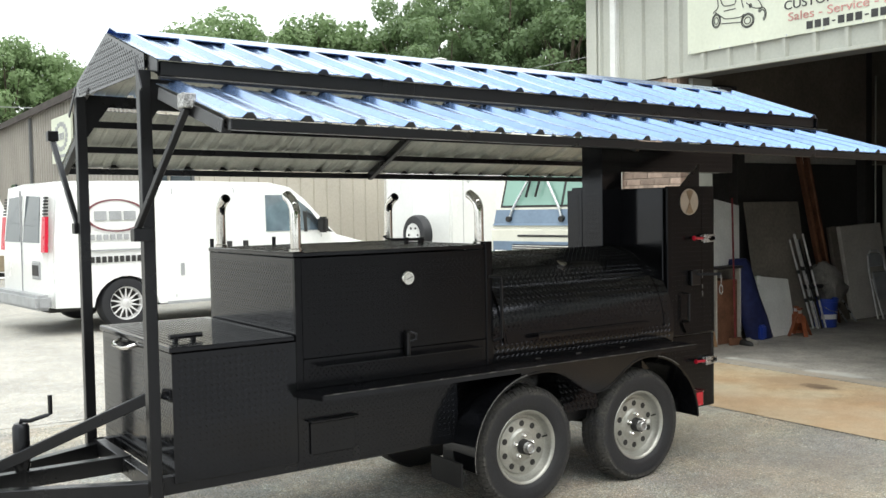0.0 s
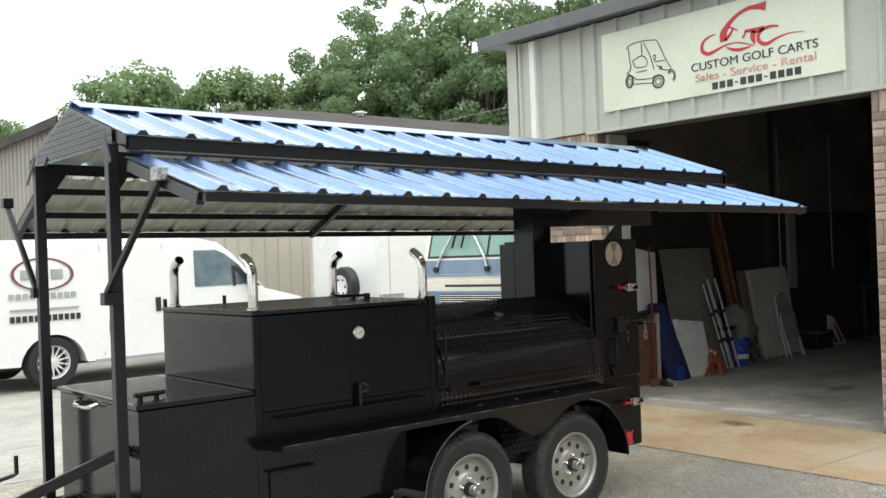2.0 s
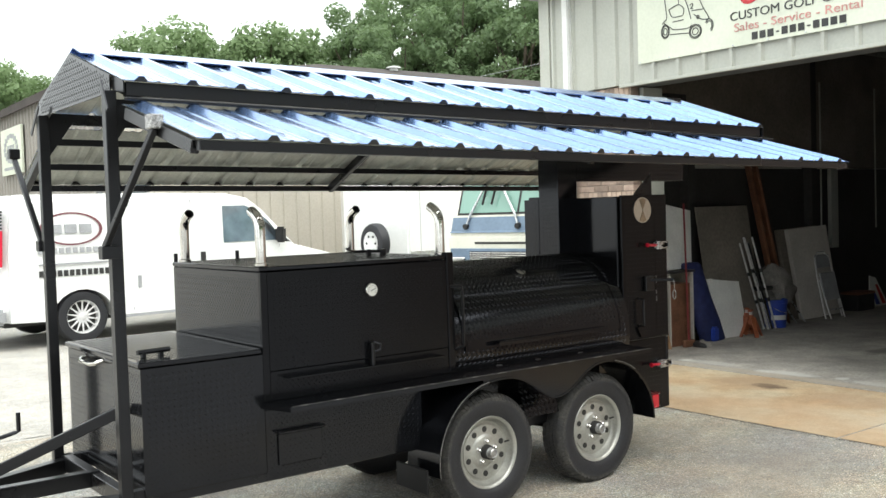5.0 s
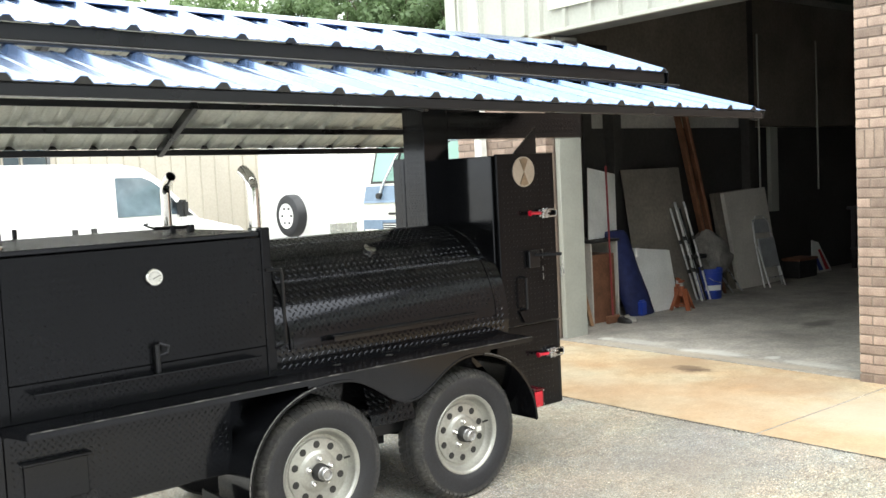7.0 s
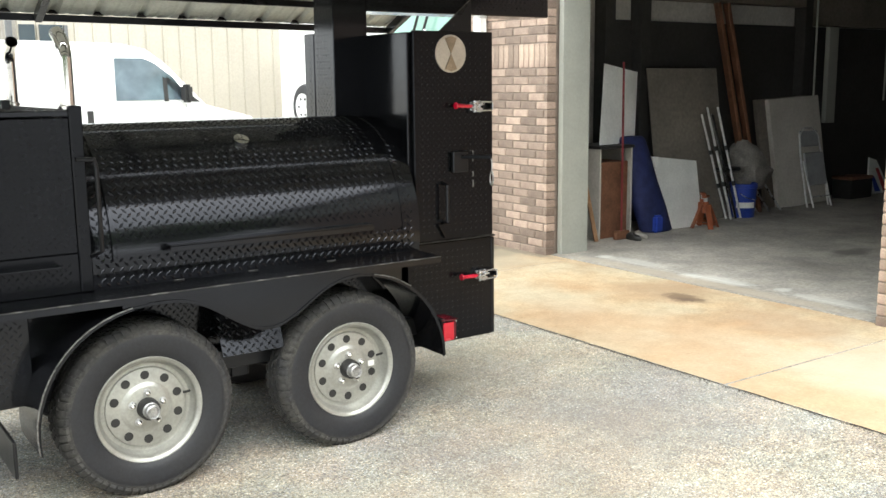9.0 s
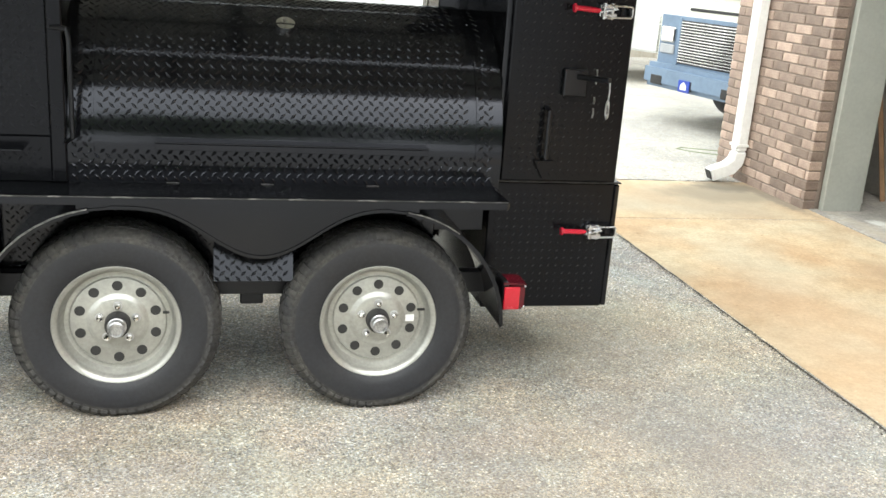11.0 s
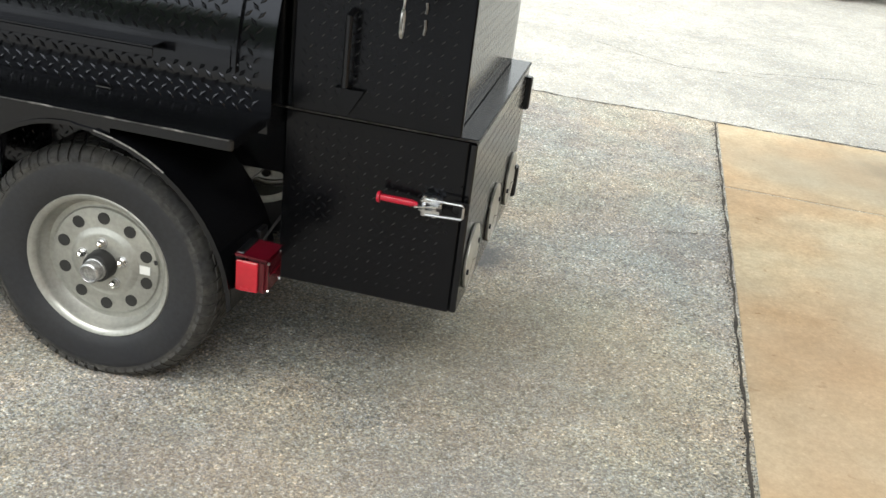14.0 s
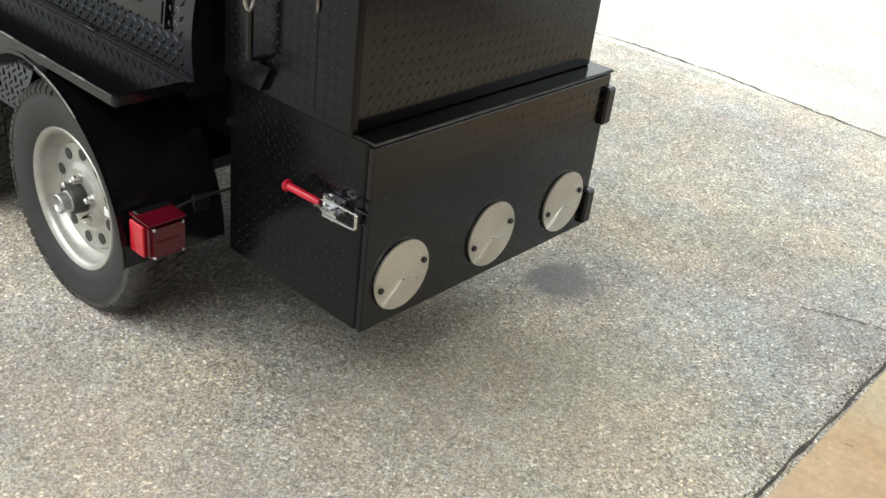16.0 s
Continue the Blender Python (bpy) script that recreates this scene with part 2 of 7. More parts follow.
def ground_mat(name, c1_, c2_, grain):
    """Worn exposed-aggregate paving: small chips in grey binder, tan and bluish mottling, sparse pale stones."""
    m = mat(name, c1_, 0.85, 0.0, 0.12, 1.3, 9.0, second=c2_, amount=0.8)
    n, l = m.node_tree.nodes, m.node_tree.links
    b = n["Principled BSDF"]
    tc = n.new("ShaderNodeTexCoord")

    def cells(scale, lo, hi, a, z, channel):
        vo, sep, mr = n.new("ShaderNodeTexVoronoi"), n.new("ShaderNodeSeparateColor"), n.new("ShaderNodeMapRange")
        vo.inputs["Scale"].default_value = scale
        l.new(tc.outputs["Object"], vo.inputs["Vector"])
        l.new(vo.outputs["Color"], sep.inputs[0])
        mr.inputs["From Min"].default_value, mr.inputs["From Max"].default_value = lo, hi
        mr.inputs["To Min"].default_value, mr.inputs["To Max"].default_value = a, z
        l.new(sep.outputs[channel], mr.inputs["Value"])
        return sep, mr

    def times(value):
        mm = n.new("ShaderNodeMix")
        mm.data_type, mm.blend_type = "RGBA", "MULTIPLY"
        mm.inputs["Factor"].default_value = 1.0
        l.new(b.inputs["Base Color"].links[0].from_socket, mm.inputs["A"])
        l.new(value.outputs[0], mm.inputs["B"])
        l.new(mm.outputs["Result"], b.inputs["Base Color"])
    chips, c1 = cells(180, 0.0, 1.0, 1 - 0.52 * grain, 1 + 0.52 * grain, 0)
    times(c1)
    tint = n.new("ShaderNodeMix")
    tint.data_type = "RGBA"
    tint.inputs["A"].default_value, tint.inputs["B"].default_value = (1.1, 1.0, 0.86, 1), (0.92, 1.0, 1.14, 1)
    l.new(chips.outputs[2], tint.inputs["Factor"])
    dye = n.new("ShaderNodeMix")
    dye.data_type, dye.blend_type = "RGBA", "MULTIPLY"
    dye.inputs["Factor"].default_value = 1.0
    l.new(b.inputs["Base Color"].links[0].from_socket, dye.inputs["A"])
    l.new(tint.outputs["Result"], dye.inputs["B"])
    l.new(dye.outputs["Result"], b.inputs["Base Color"])
    times(cells(330, 0.0, 1.0, 1 - 0.36 * grain, 1 + 0.36 * grain, 1)[1])
    times(cells(130, 0.92, 0.94, 1.0, 1.75, 0)[1])
    times(cells(120, 0.95, 0.965, 1.0, 0.55, 1)[1])
    bp = n.new("ShaderNodeBump")
    bp.inputs["Strength"].default_value, bp.inputs["Distance"].default_value = 0.35, 0.003
    l.new(chips.outputs[1], bp.inputs["Height"])
    l.new(bp.outputs[0], b.inputs["Normal"])
    return m


GROUND = ground_mat("aggregate_paving", (0.31, 0.3, 0.266), (0.242, 0.235, 0.216), 1.0)
mottle(GROUND, 1.1, (1.05, 1.01, 0.92), (0.96, 0.98, 1.01))
mottle(GROUND, 3.6, (1.05, 0.985, 0.95), (0.97, 1.0, 1.0), offset=3.0)
mottle(GROUND, 17.0, (0.9, 0.9, 0.91), (1.09, 1.08, 1.07), 0.35, 0.65, offset=7.0)
mottle(SLAB, 2.0, (1.04, 0.97, 0.91), (0.98, 1.01, 1.05), offset=1.0)
mottle(SLAB, 9.0, (0.93, 0.92, 0.9), (1.05, 1.05, 1.06), offset=5.0)
mottle(SLAB, 120.0, (0.9, 0.89, 0.87), (1.08, 1.08, 1.09), 0.3, 0.7, 2)
mottle(SLAB, 34.0, (1.0, 1.0, 1.0), (1.22, 1.24, 1.28), 0.66, 0.72, 3, 2.0)
mottle(SLAB, 21.0, (0.72, 0.66, 0.6), (1.0, 1.0, 1.0), 0.26, 0.31, 4, 9.0)
mottle(FLOOR, 5.0, (0.86, 0.86, 0.87), (1.08, 1.07, 1.05), offset=2.0)
mottle(FLOOR, 60.0, (0.92, 0.92, 0.92), (1.06, 1.06, 1.06), 0.3, 0.7, 3)


def stain(m, at, radius, color, strength, stretch=1.0):
    """A blotch of its own uneven outline soaked into a surface, centred at a place."""
    n, l = m.node_tree.nodes, m.node_tree.links
    b = n["Principled BSDF"]
    old = b.inputs["Base Color"].links[0].from_socket
    tc, sub, dist = n.new("ShaderNodeTexCoord"), n.new("ShaderNodeVectorMath"), n.new("ShaderNodeVectorMath")
    nz = n.new("ShaderNodeTexNoise")
    nz.inputs["Scale"].default_value, nz.inputs["Detail"].default_value = 2.2 / radius, 5
    l.new(tc.outputs["Object"], nz.inputs["Vector"])
    sub.operation, dist.operation = "SUBTRACT", "MULTIPLY"
    l.new(tc.outputs["Object"], sub.inputs[0])
    sub.inputs[1].default_value = at
    l.new(sub.outputs[0], dist.inputs[0])
    dist.inputs[1].default_value = (1 / radius, 1 / (radius * stretch), 0)
    ln = n.new("ShaderNodeVectorMath")
    ln.operation = "LENGTH"
    l.new(dist.outputs[0], ln.inputs[0])
    ad = n.new("ShaderNodeMath")
    ad.operation = "ADD"
    l.new(ln.outputs["Value"], ad.inputs[0])
    l.new(nz.outputs["Fac"], ad.inputs[1])
    mr = n.new("ShaderNodeMapRange")
    mr.interpolation_type = "SMOOTHSTEP"
    mr.inputs["From Min"].default_value, mr.inputs["From Max"].default_value = 0.9, 1.6
    mr.inputs["To Min"].default_value, mr.inputs["To Max"].default_value = strength, 0.0
    l.new(ad.outputs[0], mr.inputs["Value"])
    mx = n.new("ShaderNodeMix")
    mx.data_type = "RGBA"
    l.new(mr.outputs[0], mx.inputs["Factor"])
    l.new(old, mx.inputs["A"])
    mx.inputs["B"].default_value = (*color, 1)
    l.new(mx.outputs["Result"], b.inputs["Base Color"])


PALE = ground_mat("pale_old_paving", (0.355, 0.345, 0.312), (0.315, 0.308, 0.282), 0.3)
# unseen ground below y 1.4, its tone set for reflections in the trailer
LOT = mat("unseen_lot_concrete", (0.31, 0.304, 0.288), 0.85, 0.0, 0.12, 0.4, 10.0)
DIRT = mat("packed_dirt", (0.06, 0.052, 0.042), 0.95, 0.0, 0.4, 12, 90, bump=0.004)
stain(GROUND, (5.87, 5.62, 0), 0.16, (0.1, 0.1, 0.105), 0.85, 1.1)
stain(GROUND, (4.6, 2.6, 0), 1.5, (0.33, 0.295, 0.225), 0.45)
stain(GROUND, (5.75, 3.85, 0), 0.8, (0.235, 0.195, 0.155), 0.35, 0.8)
stain(GROUND, (6.2, 4.9, 0), 0.55, (0.25, 0.21, 0.15), 0.35, 1.3)
stain(GROUND, (6.4, 3.9, 0), 0.7, (0.19, 0.185, 0.18), 0.35)
stain(SLAB, (0.1, 2.3, 0), 1.1, (0.27, 0.235, 0.175), 0.6, 0.55)
stain(SLAB, (-0.5, -0.6, 0), 0.7, (0.46, 0.32, 0.205), 0.4, 2.2)
stain(SLAB, (0.0, -1.6, 0), 0.6, (0.5, 0.46, 0.37), 0.6, 1.4)
stain(SLAB, (-0.3, 0.9, 0), 0.3, (0.47, 0.42, 0.32), 0.22, 1.8)
stain(SLAB, (0.35, -0.6, 0), 0.35, (0.33, 0.23, 0.15), 0.45, 1.6)
stain(SLAB, (-0.62, -2.2, 0), 0.3, (0.48, 0.335, 0.215), 0.5, 3.0)
stain(SLAB, (0.43, 0.28, 0), 0.13, (0.05, 0.034, 0.024), 1.0, 1.6)
stain(SLAB, (0.5, 0.5, 0), 0.4, (0.3, 0.2, 0.12), 0.5, 1.2)
stain(SLAB, (0.35, 2.5, 0), 0.55, (0.2, 0.17, 0.12), 0.75, 0.6)
stain(SLAB, (0.52, 2.75, 0), 0.3, (0.12, 0.105, 0.08), 0.85, 0.8)
stain(SLAB, (0.72, 2.35, 0), 0.09, (0.15, 0.125, 0.095), 0.75, 6.0)
for fy, fx, fr, fs, fk in ((6.4, 8.83, 0.11, 3.5, 0.4), (5.5, 8.78, 0.12, 3.0, 0.55), (4.6, 8.8, 0.11, 3.5, 0.4), (6.72, 8.8, 0.08, 1.2, 0.7), (5.75, 8.72, 0.07, 1.6, 0.8), (5.02, 8.86, 0.09, 0.8, 0.6)):
    stain(FLOOR, (fx, fy, 0), fr, (0.62, 0.62, 0.58), fk, fs)
stain(FLOOR, (8.62, 5.6, 0), 0.12, (0.4, 0.34, 0.26), 0.6, 14.0)
stain(FLOOR, (10.6, 5.6, 0), 0.3, (0.06, 0.055, 0.05), 0.6, 0.5)

# ---------------------------------------------------------------- mesh helpers


def thing(name, at=(0, 0, 0), label="", category="", group="", kind="", turn=0.0):
    ob = new(name)
    ob.empty_display_size = 0.2
    ob.matrix_basis = pose(*at, 0, 0, turn)
    ob["local"] = 1 if turn or at == (0, 0, 0) else 0
    return tagged(ob, label, category, group, kind)


def root(ob):
    while ob.parent:
        ob = ob.parent
    return ob


def finish(bm, name, material, smooth=False):
    me = bpy.data.meshes.new(name)
    bm.normal_update()
    bm.to_mesh(me)
    bm.free()
    for mt in material if isinstance(material, (list, tuple)) else (material,):
        me.materials.append(mt)
    if smooth:
        me.shade_smooth()
        me.set_sharp_from_angle(angle=radians(35))
    return me


def part(name, bm, material, parent, label="", smooth=False):
    """Links a bmesh as one mesh object under a thing or a part. Parts of unturned things are given in world places."""
    r = root(parent)
    if not r["local"] if "local" in r else True:
        bm.transform(Matrix.Translation(-r.matrix_basis.translation))
    ob = new(name, finish(bm, name, material, smooth))
    ob.parent = parent
    if label:
        ob["label"] = label
    return ob


def single(name, bm, material, label="", category="", group="", kind="", smooth=False):
    """A thing of one mesh, given in world places."""
    return tagged(new(name, finish(bm, name, material, smooth)), label, category, group, kind)


def box(x0, x1, y0, y1, z0, z1, bevel=0.0, bm=None, seg=1):
    own = bmesh.new()
    bmesh.ops.create_cube(own, size=1)
    bmesh.ops.scale(own, vec=(x1 - x0, y1 - y0, z1 - z0), verts=own.verts)
    bmesh.ops.translate(own, vec=((x0 + x1) / 2, (y0 + y1) / 2, (z0 + z1) / 2), verts=own.verts)
    if bevel:
        bmesh.ops.bevel(own, geom=own.edges[:], offset=bevel, segments=seg, affect="EDGES")
    return merge(bm, own)


def merge(bm, other):
    if bm is None:
        return other
    me = bpy.data.meshes.new("tmp")
    other.to_mesh(me)
    other.free()
    bm.from_mesh(me)
    bpy.data.meshes.remove(me)
    return bm


def beam(a, b, w, h, bevel=0.003, bm=None, up=(0, 0, 1)):
    """A square tube from a to b, w wide and h high."""
    a, b = Vector(a), Vector(b)
    d = b - a
    own = box(-w / 2, w / 2, 0, d.length, -h / 2, h / 2, bevel)
    y = d.normalized()
    x = y.cross(Vector(up)).normalized()
    z = x.cross(y)
    m = Matrix((x, y, z)).transposed().to_4x4()
    m.translation = a
    own.transform(m)
    return merge(bm, own)


def tube(points, r, seg=14, bm=None, caps=True, radii=None):
    """A round tube along points."""
    own = bmesh.new()
    pts = [Vector(p) for p in points]
    rings = []
    side = None
    for i, p in enumerate(pts):
        d = (pts[min(i + 1, len(pts) - 1)] - pts[max(i - 1, 0)]).normalized()
        if side is None:
            side = d.orthogonal().normalized()
        side = (side - d * side.dot(d)).normalized()
        up = d.cross(side)
        rr = radii[i] if radii else r
        rings.append([own.verts.new(p + rr * (math.cos(k * math.tau / seg) * side + math.sin(k * math.tau / seg) * up)) for k in range(seg)])
    for a, b in zip(rings, rings[1:]):
        for k in range(seg):
            own.faces.new((a[k], a[(k + 1) % seg], b[(k + 1) % seg], b[k]))
    if caps:
        own.faces.new(rings[0][::-1])
        own.faces.new(rings[-1])
    bmesh.ops.recalc_face_normals(own, faces=own.faces)
    return merge(bm, own)


def lathe(profile, seg=48, bm=None, axis="y", at=(0, 0, 0), caps=True):
    """Turns (radius, along) pairs about an axis through at."""
    own = bmesh.new()
    rings = []
    for r, h in profile:
        ring = []
        for k in range(seg):
            c, s = r * math.cos(k * math.tau / seg), r * math.sin(k * math.tau / seg)
            v = {"y": (c, h, s), "z": (c, s, h), "x": (h, c, s)}[axis]
            ring.append(own.verts.new(Vector(v) + Vector(at)))
        rings.append(ring)
    for a, b in zip(rings, rings[1:]):
        for k in range(seg):
            own.faces.new((a[k], a[(k + 1) % seg], b[(k + 1) % seg], b[k]))
    if caps and profile[0][0] > 1e-6:
        own.faces.new(rings[0])
    if caps and profile[-1][0] > 1e-6:
        own.faces.new(rings[-1][::-1])
    bmesh.ops.remove_doubles(own, verts=own.verts, dist=1e-6)
    bmesh.ops.recalc_face_normals(own, faces=own.faces)
    return merge(bm, own)


def prism(poly, lo, hi, axis="y", bm=None, bevel=0.0):
    """A flat outline (u, v) pushed from lo to hi: axis y takes (x, z), x takes (y, z), z takes (x, y)."""
    own = bmesh.new()
    put = {"y": lambda u, v, w: (u, w, v), "x": lambda u, v, w: (w, u, v), "z": lambda u, v, w: (u, v, w)}[axis]
    a = [own.verts.new(put(u, v, lo)) for u, v in poly]
    b = [own.verts.new(put(u, v, hi)) for u, v in poly]
    own.faces.new(a)
    own.faces.new(b[::-1])
    for i in range(len(poly)):
        j = (i + 1) % len(poly)
        own.faces.new((a[j], a[i], b[i], b[j]))
    bmesh.ops.recalc_face_normals(own, faces=own.faces)
    if bevel:
        bmesh.ops.bevel(own, geom=own.edges[:], offset=bevel, segments=2, affect="EDGES")
    return merge(bm, own)


def treads(bm, place, w, h, pitch=0.0296, row=0.0152, size=(0.021, 0.0068), high=0.00045, keep=None, worn=False):
    """Raised lozenges of checker plate on a sheet w by h; place(u, v, n) gives a point n above it."""
    verts, faces, bare = [], [], []
    for j in range(int(h / row)):
        s = 1 if j % 2 else -1
        for i in range(int(w / pitch)):
            u, v = (i + 0.3 + 0.5 * (j % 2)) * pitch, (j + 0.5) * row
            if keep and not keep(u, v):
                continue
            c = 0.7071
            du, dv = size[0] / 2, size[1] / 2
            k = len(verts)
            for a, b, n in ((-du, 0, 0), (0, -dv, 0), (du, 0, 0), (0, dv, 0), (-du * 0.5, 0, high), (0, -dv * 0.16, high), (du * 0.5, 0, high), (0, dv * 0.16, high)):
                verts.append(place(u + c * (a - s * b), v + c * (s * a + b), n))
            faces += [(k + i, k + (i + 1) % 4, k + 4 + (i + 1) % 4, k + 4 + i) for i in range(4)] + [(k + 4, k + 5, k + 6, k + 7)]
            # rubbed tops with their glints, coloured in on one slant only
            if worn and s > 0:
                k = len(verts)
                for a, b in ((-du * 0.5, -dv * 0.1), (du * 0.42, -dv * 0.3), (du * 0.55, dv * 0.15), (-du * 0.35, dv * 0.3)):
                    verts.append(place(u + c * (a - s * b), v + c * (s * a + b), high + 0.0002))
                bare.append(len(faces))
                faces.append((k, k + 1, k + 2, k + 3))
    me = bpy.data.meshes.new("tmp")
    me.from_pydata(verts, [], faces)
    for k in bare:
        me.polygons[k].material_index = 1
    bm.from_mesh(me)
    bpy.data.meshes.remove(me)
    return bm


def sheet(o, u, v, n):
    """A place() for treads: a flat sheet with corner o and unit ways u, v, n."""
    o, u, v, n = Vector(o), Vector(u), Vector(v), Vector(n)
    return lambda a, b, c: o + a * u + b * v + c * n


X, Y, Z = Vector((1, 0, 0)), Vector((0, 1, 0)), Vector((0, 0, 1))

# ---------------------------------------------------------------- ground


def fall(x, y):
    """The paving's height: a shallow dip under the trailer, rising to the apron and the lot behind."""
    def ease(t):
        t = min(max(t, 0.0), 1.0)
        return t * t * (3 - 2 * t)
    return -0.028 + 0.051 * max(ease((x - 5.9) / 0.9), ease((y - 6.2) / 1.7))


def ground():
    xs = sorted({*[-400, -150, -60, -30, -15], *[i * 1.5 - 9 for i in range(26)], 5.9, 6.2, 6.5, 6.82, 40, 60, 100, 200, 400})
    ys = sorted({*[-400, -150, -60, -30, -12], *[i * 1.5 - 9 for i in range(11)], 6.6, 7.2, 7.92, *[i * 1.5 + 9 for i in range(20)], 45, 60, 100, 200, 400})
    bm = bmesh.new()
    v = [[bm.verts.new((x, y, fall(x, y))) for x in xs] for y in ys]
    for j in range(len(ys) - 1):
        for i in range(len(xs) - 1):
            f = bm.faces.new((v[j][i], v[j][i + 1], v[j + 1][i + 1], v[j + 1][i]))
            f.material_index = 1 if ys[j] > 7.9 else 2 if ys[j] < 1.4 else 0
    single("ground", bm, [GROUND, PALE, LOT], "worn exposed-aggregate paving beside paler old concrete", "ground", kind="structure")


ground()


def ribbon(pts, w, z, seed, sway=1.4, even=0.5):
    """A jagged flat strip along plan points, about w wide, lying just over the ground."""
    rnd = random.Random(seed)
    bm = bmesh.new()
    last = None
    for (x0, y0), (x1, y1) in zip(pts, pts[1:]):
        n = max(2, int(math.hypot(x1 - x0, y1 - y0) / 0.022))
        nx, ny = -(y1 - y0), x1 - x0
        q = math.hypot(nx, ny)
        nx, ny = nx / q, ny / q
        for i in range(n + 1):
            t = i / n
            q2 = seed * 7.7
            o = w * (sway * noise.noise(Vector((x0 + y0 + t * 9, q2, 0)) * 1.1) + rnd.uniform(-0.15, 0.15))
            a = w * max(0.12, even + (1.4 - even) * noise.noise(Vector((t * 14 + x0, q2, 3))) + rnd.uniform(-0.12, 0.12))
            x, y = x0 + (x1 - x0) * t + nx * o, y0 + (y1 - y0) * t + ny * o
            g = fall(x, y) + z
            pair = (bm.verts.new((x + nx * a, y + ny * a, g)), bm.verts.new((x - nx * a, y - ny * a, g)))
            if last:
                bm.faces.new((last[0], last[1], pair[1], pair[0]))
            last = pair
    bmesh.ops.recalc_face_normals(bm, faces=bm.faces)
    return bm


CRACKS = (
    ([(6.814, 7.9), (6.82, 6.0), (6.812, 4.5), (6.82, 2.5), (6.816, 0.0)], 0.0075),
    ([(2.0, 8.05), (3.6, 7.9), (4.6, 8.0), (5.16, 8.0), (5.6, 7.94), (6.1, 7.9), (6.58, 7.95), (6.82, 7.915)], 0.011),
    ([(6.82, 7.92), (7.6, 7.923), (8.4, 7.92)], 0.012),
    ([(6.55, 6.76), (6.6, 6.7), (6.725, 6.58)], 0.004), ([(6.66, 6.79), (6.72, 6.83), (6.8, 6.81)], 0.005),
    ([(6.5, 6.08), (6.573, 6.114), (6.77, 6.162)], 0.004),
    ([(3.3, 3.2), (3.1, 3.9), (3.25, 4.6), (3.1, 5.2)], 0.008),
    ([(7.1, 9.4), (7.9, 9.7), (8.6, 9.6)], 0.006),
    ([(6.0, 9.6), (6.6, 9.2), (7.2, 9.3)], 0.005),
)
for i, (pts, w) in enumerate(CRACKS):
    single("crack", ribbon(pts, w, 0.0025, i, 1.0 if i == 0 else 1.4, 0.62 if i == 0 else 0.5), DIRT, "dark dirt-filled crack in the paving", "crack", kind="structure")
grit = random.Random(9)
gv, gf = [], []
for _ in range(1900):
    x, y, r = 6.812 + grit.gauss(0, 0.008) - 0.016 * grit.random() ** 3, grit.uniform(2.0, 7.88), grit.uniform(0.0015, 0.004)
    k = len(gv)
    gv += [(x + r * grit.uniform(0.6, 1.2) * math.cos(a), y + r * grit.uniform(0.6, 1.2) * math.sin(a), 0.021) for a in (0, 1.6, 3.1, 4.7)] + [(x, y, 0.023 + r * 1.1)]
    gf += [(k, k + 1, k + 4), (k + 1, k + 2, k + 4), (k + 2, k + 3, k + 4), (k + 3, k, k + 4)]
me = bpy.data.meshes.new("grit")
me.from_pydata(gv, [], gf)
me.materials.append(DIRT)
tagged(new("grit", me), "dark loose grit along the slab edge", "grit", kind="stuff")
FACE = 8.46  # the shop front's brick face
SLABX = 6.828
apron = thing("pavement", (7.7, 5, 0), "tan stained concrete apron slabs before the shop door", "pavement", kind="structure")
for ya, yb in ((6.811, 7.905), (3.869, 6.803), (1.2, 3.859), (-2.0, 1.188)):
    part("slab", box(SLABX, FACE + 0.05, ya, yb, -0.1, 0.026, 0.007), SLAB, apron)
part("joint_filler", box(SLABX + 0.01, FACE + 0.04, -1.99, 7.89, -0.1, 0.014, 0), DIRT, apron)

# ---------------------------------------------------------------- shop building with the open door
JY0, JY1 = 4.085, 7.09   # the door opening
LEFT = 8.35             # its corner
HEAD = 2.9              # the opening's top
EAVE = 4.04


def ribbed(w, h, pitch, rib=0.035, deep=0.03):
    """A ribbed steel sheet in the u, v plane, standing out to -n: returned as outline (u, n)."""
    pts = [(0, 0)]
    u = pitch / 2
    while u + rib < w:
        pts += [(u - rib, 0), (u - rib * 0.45, -deep), (u + rib * 0.45, -deep), (u + rib, 0)]
        u += pitch
    pts.append((w, 0))
    return pts


def ribbed_wall(a, b, z0, z1, pitch=0.3, thick=0.08, rib=0.035, deep=0.03):
    """A ribbed wall from a to b (plan), ribs out to the right-hand side of the way from a to b."""
    a, b = Vector((*a, 0)), Vector((*b, 0))
    d = (b - a).normalized()
    out = Vector((d.y, -d.x, 0))
    w = (b - a).length
    pts = ribbed(w, 0, pitch, rib, deep)
    ring = [a + d * u - out * n for u, n in pts] + [b - out * thick, a - out * thick]
    return prism([(p.x, p.y) for p in ring], z0, z1, "z")


shop = thing("wall_shop", (FACE, 6, 0), "brick and pale ribbed steel shop front with an open door bay", "wall", kind="structure")
part("siding", ribbed_wall((FACE - 0.02, LEFT), (FACE - 0.02, JY1 + 0.13), HEAD, EAVE, 0.31), SIDING, shop, "pale grey ribbed siding")
part("siding", ribbed_wall((FACE - 0.02, JY1 + 0.13), (FACE - 0.02, -3.0), HEAD, EAVE + 0.0, 0.31), SIDING, shop)
part("backing_wall", box(FACE + 0.1, FACE + 0.3, JY1 + 0.02, LEFT - 0.1, 0, HEAD, 0), MORTAR, shop)
